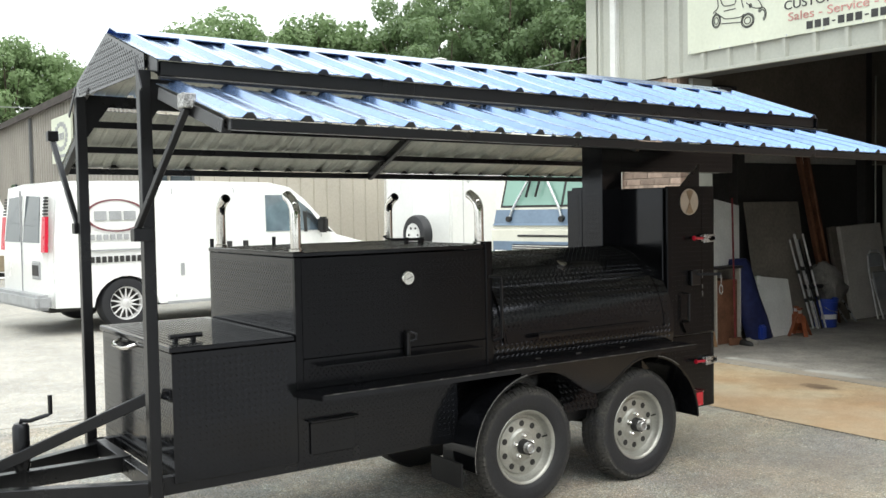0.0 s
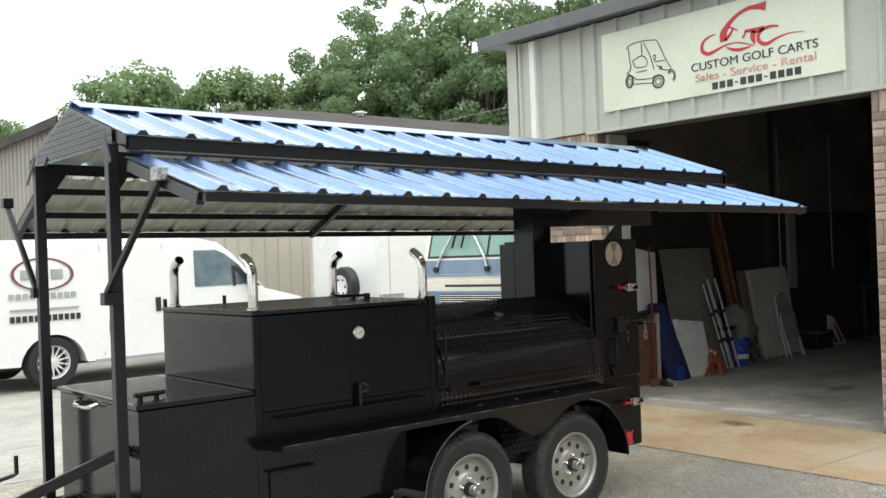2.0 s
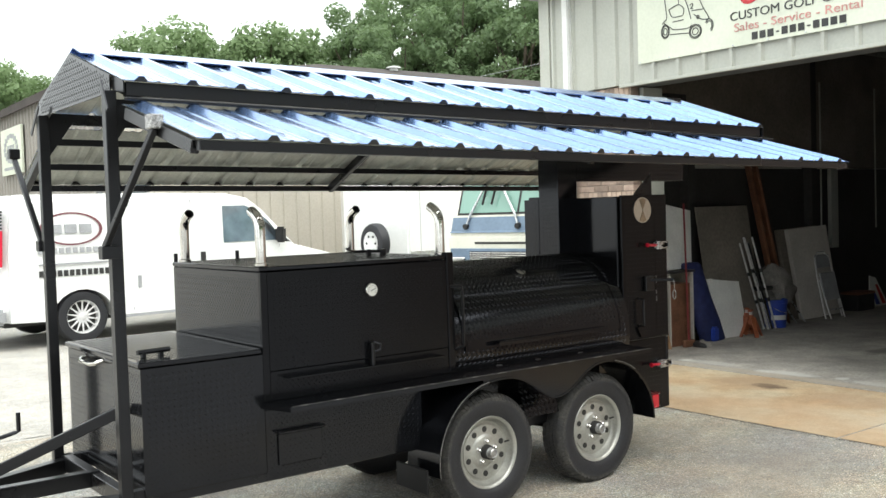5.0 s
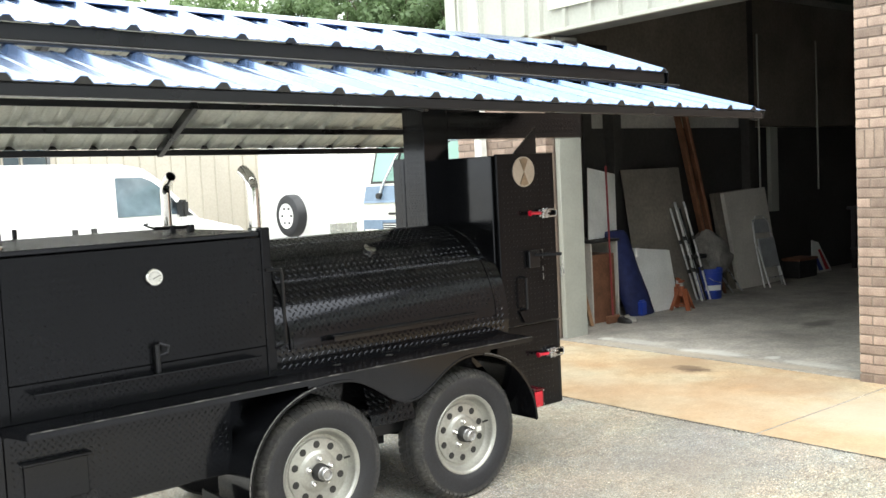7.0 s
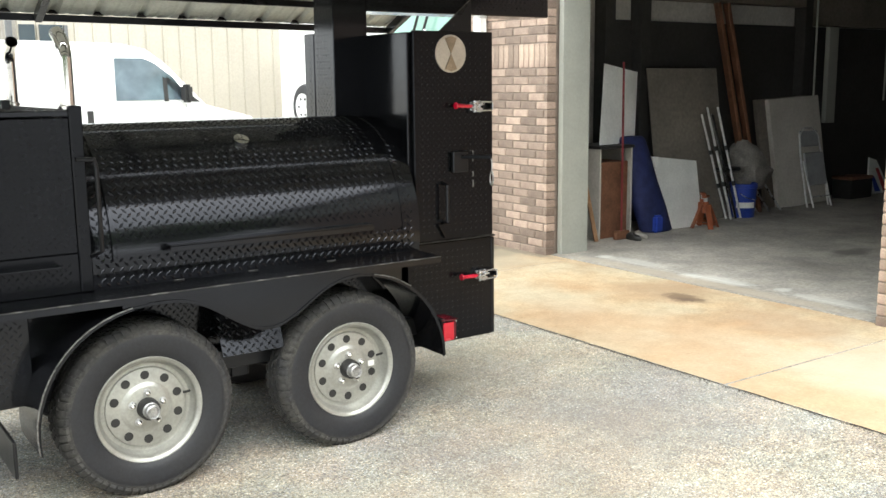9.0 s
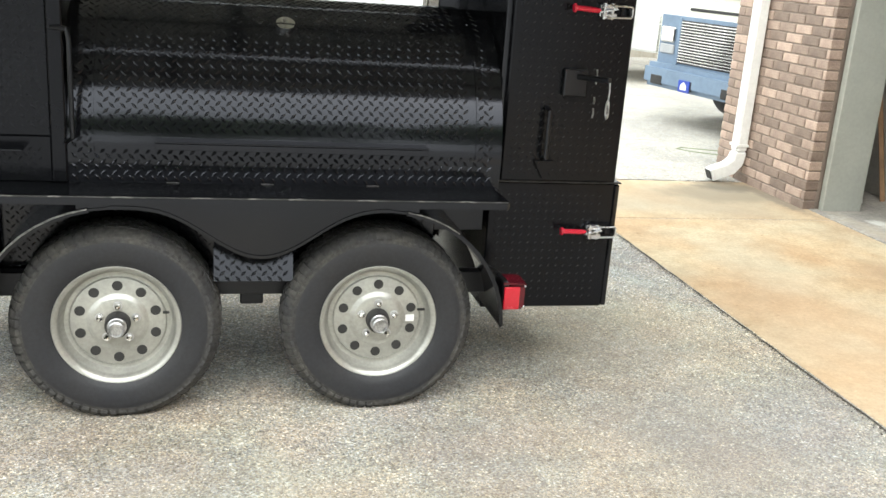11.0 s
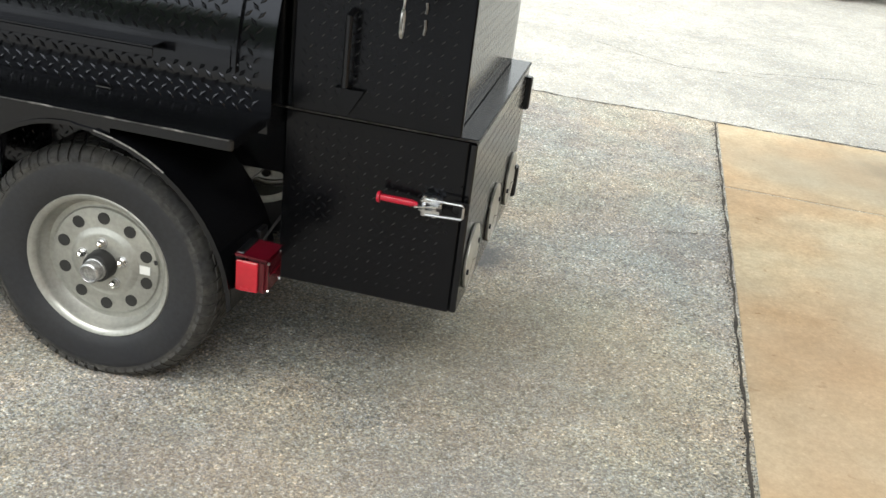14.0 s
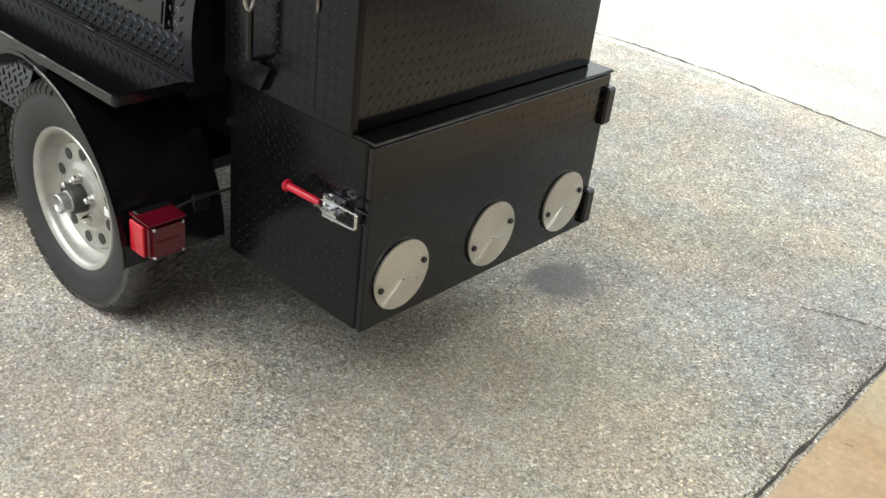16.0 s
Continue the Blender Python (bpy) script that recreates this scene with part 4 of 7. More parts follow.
def corrugated(u0, u1, a, b, pitch=0.229, flip=1):
    """A ribbed roof sheet between the line u0..u1 along x at a = (y, z) (top) and b (eave)."""
    a, b = Vector((0, *a)), Vector((0, *b))
    d = (b - a)
    n = Vector((0, -d.z, d.y)).normalized()
    if n.z < 0:
        n = -n
    prof = []
    x = u0
    prof.append((x, 0.0))
    c = u0 + 0.08
    while c + 0.03 < u1:
        prof += [(c - 0.03, 0), (c - 0.011, 0.02), (c + 0.011, 0.02), (c + 0.03, 0)]
        for q in (0.076, 0.153):
            if c + q + 0.02 < u1:
                prof += [(c + q - 0.012, 0), (c + q - 0.005, 0.004), (c + q + 0.005, 0.004), (c + q + 0.012, 0)]
        c += pitch
    prof.append((u1, 0.0))
    own = bmesh.new()
    rows = []
    for t0 in (0.0, 1.0):
        top = [own.verts.new(Vector((px, 0, 0)) + a + d * t0 + n * (h + 0.0015)) for px, h in prof]
        low = [own.verts.new(Vector((px, 0, 0)) + a + d * t0 + n * (h - 0.0015)) for px, h in prof]
        rows.append((top, low))
    for i in range(len(prof) - 1):
        f = own.faces.new((rows[0][0][i], rows[0][0][i + 1], rows[1][0][i + 1], rows[1][0][i]))
        g2 = own.faces.new((rows[0][1][i], rows[1][1][i], rows[1][1][i + 1], rows[0][1][i + 1]))
        g2.material_index = 1
        for k in (0, 1):
            own.faces.new((rows[k][0][i], rows[k][1][i], rows[k][1][i + 1], rows[k][0][i + 1]))
    bmesh.ops.recalc_face_normals(own, faces=own.faces)
    return own, n


def closures(parent, u0, u1, b, n, pitch=0.229):
    """Black foam plugs closing the ribs at a sheet's lower edge."""
    b = Vector((0, *b))
    c = u0 + 0.08
    y = Vector((0, n.z, -n.y)).normalized() * 0.004
    while c + 0.03 < u1:
        own = bmesh.new()
        ring = [Vector((c + du, 0, 0)) + b + n * h for du, h in ((-0.029, -0.003), (0.029, -0.003), (0.0105, 0.0182), (-0.0105, 0.0182))]
        a = [own.verts.new(p + y) for p in ring]
        z = [own.verts.new(p - y) for p in ring]
        own.faces.new(a)
        own.faces.new(z[::-1])
        for i in range(4):
            own.faces.new((a[i], a[(i + 1) % 4], z[(i + 1) % 4], z[i]))
        bmesh.ops.recalc_face_normals(own, faces=own.faces)
        part("rib_plug", own, BLACKP, parent)
        c += pitch


def screws(parent, u0, u1, a, b, n, fr, pitch=0.229):
    a, b = Vector((0, *a)), Vector((0, *b))
    for f in fr:
        c = u0 + 0.08 + 0.045
        while c < u1:
            p = a + (b - a) * f + Vector((c, 0, 0))
            part("roof_screw", tube([p, p + n * 0.006], 0.006, 6), ZINC, parent)
            c += pitch


for s in (-1, 1):
    sh, n = corrugated(RX0, RX1, (YC, RZ), (YC + s * EY, EZ))
    rs = part("roof_sheet", sh, [ROOFB, ROOFU], trailer, "blue ribbed roof sheet")
    if s < 0:
        screws(rs, RX0, RX1, (YC, RZ), (YC + s * EY, EZ), n, (0.35, 0.8))
        closures(rs, RX0, RX1, (YC + s * (EY - 0.004), EZ + 0.001), n)
    part("purlin", beam((RX0 + 0.02, YC + s * (EY - 0.04), EZ - 0.032), (RX1 - 0.01, YC + s * (EY - 0.04), EZ - 0.032), 0.04, 0.06), BLACKM, canopy)
    for x in (RX0 + 0.03, 3.4, 4.6, 5.8, RX1 - 0.03):
        part("rafter", beam((x, YC, RZ - 0.05), (x, YC + s * (EY - 0.05), EZ - 0.034), 0.038, 0.038), BLACKM, canopy)
ridge = prism([(YC - 0.13, RZ - 0.02), (YC, RZ + 0.028), (YC + 0.13, RZ - 0.02), (YC + 0.128, RZ - 0.024), (YC, RZ + 0.024), (YC - 0.128, RZ - 0.024)], RX0 + 0.01, 6.49, "x")
part("ridge_cap", ridge, ROOFB, trailer, "blue steel ridge cap")


def gable(x, back, half, low, ridge_z, slope):
    """A checker-plate end wall filling the roof's slope down to a level lower edge."""
    side = ridge_z - half * slope
    bm = prism([(YC - half, low), (YC - half, side), (YC, ridge_z), (YC + half, side), (YC + half, low)], x, x + 0.006, "x")
    o = X if back else -X
    return treads(bm, sheet((x + 0.006 if back else x, YC - half + 0.01, low + 0.01), Y, Z, o), half * 2 - 0.02, ridge_z - low, high=0.0019,
                  keep=lambda u, v: v < side - low - 0.028 + (half - abs(u + 0.01 - half)) * slope)


part("gable_plate", gable(RX0 - 0.008, False, 0.555, 2.198, 2.446, 0.309), BLACK, trailer, "checker-plate gable end")
part("gable_plate", gable(RX1 - 0.002, True, 0.69, 2.06, 2.399, 0.35), BLACK, trailer)
for s in (-1, 1):
    part("end_closure", prism([(YC + s * 0.556, 2.2), (YC + s * 0.556, 2.272), (YC + s * 0.69, 2.231), (YC + s * 0.69, 2.182)], RX0 + 0.004, RX0 + 0.009, "x"), BLACKM, trailer)
for px, y, lean in ((2.172, YC - 0.585, -0.07), (2.188, YC + 0.505, 0.1)):
    po = part("roof_post", beam((px, y, 0.365), (px, y, 2.2), 0.05, 0.05, up=(1, 0, 0)), BLACKM, trailer)
    part("knee_plate", prism([(px + 0.026, 1.99), (px + 0.026, 2.165), (px + 0.15, 2.165)], y - 0.004, y + 0.004), BLACKM, po)
    part("strap", beam((px - 0.032, y + lean, 2.11), (px - 0.034, y - 0.005 if lean < 0 else y - 0.06, 2.24), 0.022, 0.006, 0.001, up=(1, 0, 0)), BLACKM, po)

# awnings
AY0, AY1 = 0.745, 1.285
for s, ax0, ax1, AZ0, AZ1, RH in ((-1, 2.19, 6.745, 2.075, 1.905, 0.037), (1, 2.26, 6.42, 2.09, 1.852, 0.036)):
    aw = part("awning", beam((ax0 + 0.01, YC + s * (AY1 - 0.02), AZ1 - RH / 2 - 0.003), (ax1 - 0.01, YC + s * (AY1 - 0.02), AZ1 - RH / 2 - 0.003), 0.035, RH), BLACKM, trailer, "hinged awning flap of blue steel on a black frame")
    part("frame_rail", beam((ax0 + 0.01, YC + s * AY0, AZ0 - 0.028), (ax1 - 0.01, YC + s * AY0, AZ0 - 0.028), 0.03, 0.035), BLACKM, aw)
    ym, zm = (AY0 + AY1) / 2, (AZ0 + AZ1) / 2
    part("frame_rail", beam((ax0 + 0.04, YC + s * ym, zm - 0.028), (ax1 - 0.04, YC + s * ym, zm - 0.028), 0.035, 0.035), BLACKM, aw)
    for x in (ax0 + 0.015, 4.32, ax1 - 0.015):
        part("frame_bar", beam((x, YC + s * (AY0 - 0.03), AZ0 - 0.022), (x, YC + s * (AY1 - 0.04), AZ1 - 0.026), 0.035, 0.05), BLACKM, aw)
    sh, n = corrugated(ax0, ax1, (YC + s * (AY0 - 0.055), AZ0 + 0.003 + (AZ0 - AZ1) * 0.055 / (AY1 - AY0)), (YC + s * AY1, AZ1 + 0.003))
    if s < 0:
        part("hinge_strip", beam((ax0 + 0.005, YC + s * (AY0 - 0.03), AZ0 + 0.04), (ax1 - 0.005, YC + s * (AY0 - 0.03), AZ0 + 0.04), 0.024, 0.014), BLACKM, aw)
    st = part("awning_sheet", sh, [ROOFB, ROOFU], aw, "blue ribbed sheet with pale underside")
    if s < 0:
        screws(st, ax0, ax1, (YC + s * AY0, AZ0 + 0.003), (YC + s * AY1, AZ1 + 0.003), n, (0.5,))
    closures(st, ax0, ax1, (YC + s * (AY1 - 0.004), AZ1 + 0.0045), n)
# prop stays from the front posts to the flaps
for foot, tip, cap in (((2.118, 4.365, 1.535), (2.175, 3.895, 2.0), CAPM), ((2.168, 5.54, 1.55), (2.15, 5.95, 2.01), BLACKM)):
    stay = part("prop_stay", beam(foot, tip, 0.026, 0.026), BLACKM, trailer)
    x, y, z = foot
    part("stay_bracket", box(x - 0.022, x + 0.06, y - 0.028, y + 0.028, z - 0.05, z + 0.006, 0.003), BLACKM, stay)
    x, y, z = tip
    part("stay_cap", box(x - 0.028, x + 0.028, y - 0.028, y + 0.028, z - 0.006, z + 0.05, 0.004), cap, stay)


def nose_up(ob):
    """The roof and its flaps stand slightly higher at the tongue end, where the near flap also reaches further out."""
    if ob.type == "MESH":
        o = root(ob).matrix_basis.translation
        for v in ob.data.vertices:
            x, out = v.co.x + o.x, YC - v.co.y - o.y
            slope = -0.0105
            if out > 0 or out > -0.72:
                slope -= 0.0065 * min(abs(out) / 0.695, 1.0)
            if out > 0.7:
                slope += 0.0065 * min((out - 0.7) / 0.5, 1.0)
                v.co.y -= 0.17 * (6.7 - x) / 4.5 * (out - 0.7) / 0.585
            v.co.z += slope * (x - 4.43)
    for c in ob.children:
        nose_up(c)


for ob in list(trailer.children):
    if ob.name.split(".")[0] in ("roof_frame", "roof_sheet", "ridge_cap", "awning"):
        nose_up(ob)

# wheels, axles, fenders
TR, TY, TS = 0.294, 4.378, 1.058


def wheel(x, mirror):
    sgn = -1 if not mirror else 1
    yo = TY if not mirror else 2 * YC - TY

    def P(r, h):
        return (r * TS, -sgn * (h if h < 0.03 else 0.03 + (h - 0.03) * 0.78))
    w = part("wheel", lathe([P(0.176, 0.012), P(0.182, 0.005), P(0.19, 0.002), P(0.193, 0.006), P(0.187, 0.02), P(0.182, 0.05), P(0.178, 0.06), P(0.178, 0.16), P(0.199, 0.178), P(0.196, 0.186), P(0.17, 0.18), P(0.17, 0.07), P(0.171, 0.035), P(0.173, 0.03), P(0.173, 0.018), P(0.176, 0.012)], 64, at=(x, yo, TR), caps=False), RIM, trailer, smooth=True)
    ty = lathe([P(0.189, 0.008), P(0.205, -0.003), P(0.22, -0.007), P(0.255, -0.012), P(0.285, -0.008), P(0.3, 0.006), P(0.308, 0.022), P(0.31, 0.05), P(0.31, 0.15), P(0.308, 0.172), P(0.3, 0.19), P(0.255, 0.208), P(0.193, 0.19)], 72, at=(x, yo, TR), caps=False)
    tyre = part("tyre", ty, RUBBER, w, smooth=True)
    blocks = None
    for row, (h0, h1) in enumerate(((0.022, 0.048), (0.055, 0.08), (0.087, 0.112), (0.118, 0.142))):
        own = bmesh.new()
        for k in range(56):
            a0 = (k + 0.5 * (row % 2)) * math.tau / 56
            a1 = a0 + math.tau / 56 * 0.74
            vs = []
            for r in (0.304, 0.314):
                for a, h in ((a0, h0), (a1, h0), (a1 + 0.02, h1), (a0 + 0.02, h1)):
                    q = r * TS
                    vs.append(own.verts.new((x + q * math.cos(a), yo - sgn * h, TR + q * math.sin(a))))
            for f in ((4, 5, 6, 7), (0, 1, 5, 4), (1, 2, 6, 5), (2, 3, 7, 6), (3, 0, 4, 7)):
                own.faces.new([vs[i] for i in f])
        bmesh.ops.recalc_face_normals(own, faces=own.faces)
        blocks = merge(blocks, own)
    part("tread", blocks, TREADR, tyre)
    band = lathe([P(0.272, -0.0105), P(0.2865, -0.0082), P(0.301, 0.005), P(0.3092, 0.0215), P(0.3102, 0.03)], 72, at=(x, yo, TR), caps=False)
    lugs = bmesh.new()
    for k in range(64):
        a0 = k * math.tau / 64
        a1 = a0 + math.tau / 64 * (0.66 if k % 2 else 0.74)
        rows = []
        for r, h, lift in ((0.28, -0.0092, 0.0), (0.2875, -0.0078, 0.0018), (0.302, 0.006, 0.0022), (0.3098, 0.0215, 0.0022), (0.3112, 0.03, 0.0)):
            q, side = P(r + lift * 0.5, h - lift)
            rows.append([lugs.verts.new((x + q * math.cos(a + 0.25 * (r - 0.28)), yo + side, TR + q * math.sin(a + 0.25 * (r - 0.28)))) for a in (a0, a1)])
        for lo, hi in zip(rows, rows[1:]):
            lugs.faces.new((lo[0], lo[1], hi[1], hi[0]))
    bmesh.ops.recalc_face_normals(lugs, faces=lugs.faces)
    bmesh.ops.solidify(lugs, geom=lugs.faces[:], thickness=0.003)
    part("shoulder", merge(band, lugs), TREADR, tyre, "dusty scuffed shoulder", smooth=True)
    # dished disc with ten round holes
    own = bmesh.new()
    holes, rh, rc = 10, 0.0168, 0.118 * TS
    disc = lathe([P(0.0, 0.034), P(0.072, 0.034), P(0.082, 0.037), P(0.09, 0.048), P(0.096, 0.05), P(0.136, 0.05), P(0.143, 0.053), P(0.146, 0.06), P(0.15, 0.062), P(0.16, 0.06), P(0.168, 0.045), P(0.172, 0.03)], 60, at=(x, yo, TR), caps=False)
    part("disc", disc, RIM, w, smooth=True)
    for k in range(holes):
        a = (k + 0.5) * math.tau / holes
        cx, cz = x + rc * math.cos(a), TR + rc * math.sin(a)
        part("hole", lathe([(0.0, yo - sgn * 0.0435), (rh, yo - sgn * 0.0435), (rh, yo - sgn * 0.055)], 16, at=(cx, 0, cz)), BLACKP, w)
    for k in range(5):
        a = k * math.tau / 5 + 0.3
        cx, cz = x + 0.057 * TS * math.cos(a), TR + 0.057 * TS * math.sin(a)
        nut = part("lug_nut", tube([(cx, yo - sgn * 0.034, cz), (cx, yo - sgn * 0.02, cz), (cx, yo - sgn * 0.013, cz), (cx, yo - sgn * 0.009, cz)], 0.0105, 6, radii=[0.0105, 0.0105, 0.0085, 0.004]), CHROME, w, "bright chrome lug nut")
        part("washer", lathe([(0.011, yo - sgn * 0.034), (0.0145, yo - sgn * 0.033), (0.0145, yo - sgn * 0.0305), (0.0105, yo - sgn * 0.03)], 16, at=(cx, 0, cz), caps=False), ZINC, nut)
    hub = part("hub", lathe([P(0.039, 0.034), P(0.037, 0.0), P(0.034, -0.004), P(0.02, -0.004)], 28, at=(x, yo, TR)), BLACKP, w, "greasy black hub", smooth=True)
    part("spindle_cap", lathe([P(0.029, -0.002), P(0.029, -0.008), P(0.026, -0.01), P(0.026, -0.034), P(0.022, -0.038), P(0.02, -0.036), P(0.018, -0.028), P(0.0, -0.028)], 24, at=(x, yo, TR)), HUBZ, hub, "threaded zinc dust cap", smooth=True)
    part("cap_bore", lathe([P(0.0, -0.0285), P(0.0175, -0.0285), P(0.0175, -0.0295), P(0.0, -0.0295)], 20, at=(x, yo, TR)), HUBZ, hub)
    if x > 4.5 and not mirror:
        part("label_sticker", box(x + 0.101, x + 0.131, yo + 0.0415, yo + 0.0442, TR - 0.012, TR + 0.012, 0), BOARDW, w, "white stock sticker")
    part("valve", tube([(x + 0.145, yo - sgn * 0.045, TR + 0.03), (x + 0.16, yo - sgn * 0.02, TR + 0.04)], 0.005, 6), BLACKP, w)


WX = (4.195, 5.055)
for x in WX:
    wheel(x, False)
    wheel(x, True)
    part("axle", tube([(x, TY + 0.1, TR), (x, 2 * YC - TY - 0.1, TR)], 0.03, 12), BLACKM, trailer)
part("spring_hanger", box(4.59, 4.67, 4.56, 4.62, 0.3, 0.45, 0.005), BLACKM, trailer)
part("leaf_spring", tube([(3.9, 4.6, 0.36), (4.2, 4.6, 0.27), (4.6, 4.6, 0.36)], 0.018, 8), BLACKM, trailer)
part("leaf_spring", tube([(4.66, 4.6, 0.36), (5.05, 4.6, 0.27), (5.38, 4.6, 0.36)], 0.018, 8), BLACKM, trailer)


def wave(x):
    """The fender's dip between the wheels."""
    p = (x - WX[0] - 0.025) / (WX[1] - WX[0])
    p = min(max(p, 0.0), 1.0)
    return 0.72 - 0.158 * (0.5 - 0.5 * math.cos(math.tau * p)) ** 1.5


def fender(mirror):
    R = 0.417
    pts = [(WX[0] + R * math.cos(a), TR + 0.005 + R * math.sin(a)) for a in np.linspace(radians(188), radians(92), 14)]
    pts += [(x, wave(x)) for x in np.linspace(WX[0], WX[1], 31)]
    pts += [(WX[1] + R * math.cos(a), TR + 0.005 + R * math.sin(a)) for a in np.linspace(radians(88), radians(2), 14)]
    m = (WX[0] + WX[1]) / 2
    inner = [(m + (u - m) * 0.99, v - 0.007) for u, v in pts]
    y0, y1 = 4.29, 4.58
    if mirror:
        y0, y1 = 2 * YC - y1, 2 * YC - y0
    f = part("fender", prism(pts + inner[::-1], y0, y1), BLACK, trailer, "black steel tandem wheel arch", smooth=True)
    yl = y0 if not mirror else y1
    lip = [(m + (u - m) * 0.988, v - 0.01) for u, v in pts]
    part("edge_lip", prism(pts[:13] + lip[:13][::-1], yl - 0.004, yl + 0.004), BLACK, f)
    # the arch lip's highlight and wear, drawn as thin bright tubes
    part("worn_edge", tube([(u, yl - 0.0045 if not mirror else yl + 0.0045, v) for u, v in pts[:13]], 0.0028, 6), WELD, f, "pale fender edge, worn and with a drawn-on highlight")
    part("worn_edge", tube([(u, yl - 0.0045 if not mirror else yl + 0.0045, v) for u, v in pts[-13:-8]], 0.0022, 6), WELD, f)
    part("edge_lip", prism(pts[-13:] + lip[-13:][::-1], yl - 0.004, yl + 0.004), BLACK, f)
    # web closing the dip below the shelf
    web = [(x, 0.7215) for x in (WX[0] - 0.1, WX[1] + 0.1)][::-1] + [(x, wave(min(max(x, WX[0]), WX[1])) - 0.012) for x in np.linspace(WX[0] - 0.1, WX[1] + 0.1, 41)]
    if not mirror:
        part("apron", prism(web, 4.295, 4.301), BLACK, f)
        part("mud_flap", box(3.7, 3.712, y0 + 0.01, y1, 0.17, 0.3, 0.002), BLACKM, f)
    ya, yb = (4.308, 4.411) if not mirror else (2 * YC - 4.411, 2 * YC - 4.308)
    ys = ya if not mirror else yb
    t = part("tail_light", box(5.468, 5.492, ya + 0.006, yb, 0.358, 0.462, 0.004), BLACKM, f, "red tail light with a side marker")
    part("lens", box(5.4925, 5.552, ya + 0.004, yb, 0.36, 0.452, 0.008, seg=2), LENS, t, "red plastic lens")
    part("lens_rib", box(5.544, 5.5545, ya + 0.02, yb - 0.02, 0.405, 0.41, 0.001), LENS, t)
    part("side_marker", box(5.474, 5.53, ys - 0.004, ys + 0.004, 0.364, 0.445, 0.002), REDM, t, "bright red side reflector")
    part("hood", prism([(5.47, 0.4535), (5.552, 0.4535), (5.552, 0.456), (5.47, 0.46)], ya, yb), LENS, t)
    for u, w in ((ya + 0.013, 0.368), (ya + 0.013, 0.443), (yb - 0.012, 0.368), (yb - 0.012, 0.443)):
        part("screw", tube([(5.55, u, w), (5.5545, u, w)], 0.004, 6), ZINC, t)
    part("wire", tube([(5.5, yb - 0.01, 0.45), (5.49, yb + 0.06, 0.452), (5.47, yb + 0.2, 0.44)] if not mirror else [(5.5, ya + 0.01, 0.45), (5.49, ya - 0.06, 0.452), (5.47, ya - 0.2, 0.44)], 0.004, 6), BLACKP, t)


fender(False)
fender(True)

# ---------------------------------------------------------------- sign on the shop front
FLIP = Matrix(((0, 0, -1, 0), (-1, 0, 0, 0), (0, 1, 0, 0), (0, 0, 0, 1)))  # text: right is -y, up is z, out is -x


def lettering(text, y, z, width, height, parent, material, x, name="letter"):
    """Words of the built-in font as a mesh, from y to the reader's right, on the shop front."""
    cu = bpy.data.curves.new("words", "FONT")
    cu.body, cu.extrude = text, 0.002
    tmp = new("words", cu)
    bpy.context.view_layer.update()
    me = bpy.data.meshes.new_from_object(tmp.evaluated_get(bpy.context.evaluated_depsgraph_get()))
    bpy.data.objects.remove(tmp)
    co = np.array([v.co[:] for v in me.vertices])
    lo, hi = co.min(0), co.max(0)
    sx, sy = width / (hi[0] - lo[0]), height / (hi[1] - lo[1])
    bm = bmesh.new()
    bm.from_mesh(me)
    bpy.data.meshes.remove(me)
    bm.transform(Matrix.Translation((x, y, z)) @ FLIP @ Matrix.Diagonal((sx, sy, 1, 1)) @ Matrix.Translation((-lo[0], -lo[1], 0)))
    # one part for each letter
    todo = set(bm.verts)
    while todo:
        seen, grow = set(), [todo.pop()]
        while grow:
            v = grow.pop()
            seen.add(v)
            for e in v.link_edges:
                o = e.other_vert(v)
                if o in todo:
                    todo.discard(o)
                    grow.append(o)
        own, names = bmesh.new(), {}
        for v in sorted(seen, key=lambda q: q.index):
            names[v] = own.verts.new(v.co)
        for f in sorted({f for v in seen for f in v.link_faces}, key=lambda q: q.index):
            own.faces.new([names[v] for v in f.verts])
        part(name, own, material, parent)
    bm.free()


def stroke(points, w, parent, material, x, name="stroke"):
    """A drawn line on the shop front through (y, z) points, w wide or tapering by a list."""
    bm = bmesh.new()
    n = len(points)
    ws = w if isinstance(w, (list, tuple)) else [w] * n
    rows = []
    for i, (y, z) in enumerate(points):
        a, c = points[max(i - 1, 0)], points[min(i + 1, n - 1)]
        d = Vector((c[0] - a[0], c[1] - a[1])).normalized()
        q = Vector((-d.y, d.x)) * ws[i] / 2
        rows.append([bm.verts.new((x + o, y + s * q.x, z + s * q.y)) for o, s in ((-0.001, 1), (-0.001, -1), (0.001, -1), (0.001, 1))])
    for a, c in zip(rows, rows[1:]):
        for k in range(4):
            bm.faces.new((a[k], a[(k + 1) % 4], c[(k + 1) % 4], c[k]))
    bm.faces.new(rows[0])
    bm.faces.new(rows[-1][::-1])
    bmesh.ops.recalc_face_normals(bm, faces=bm.faces)
    return part(name, bm, material, parent)


def arc(cy, cz, ry, rz, a0, a1, n=18):
    return [(cy - ry * math.cos(radians(a0 + (a1 - a0) * i / n)), cz + rz * math.sin(radians(a0 + (a1 - a0) * i / n))) for i in range(n + 1)]


SX = FACE - 0.062


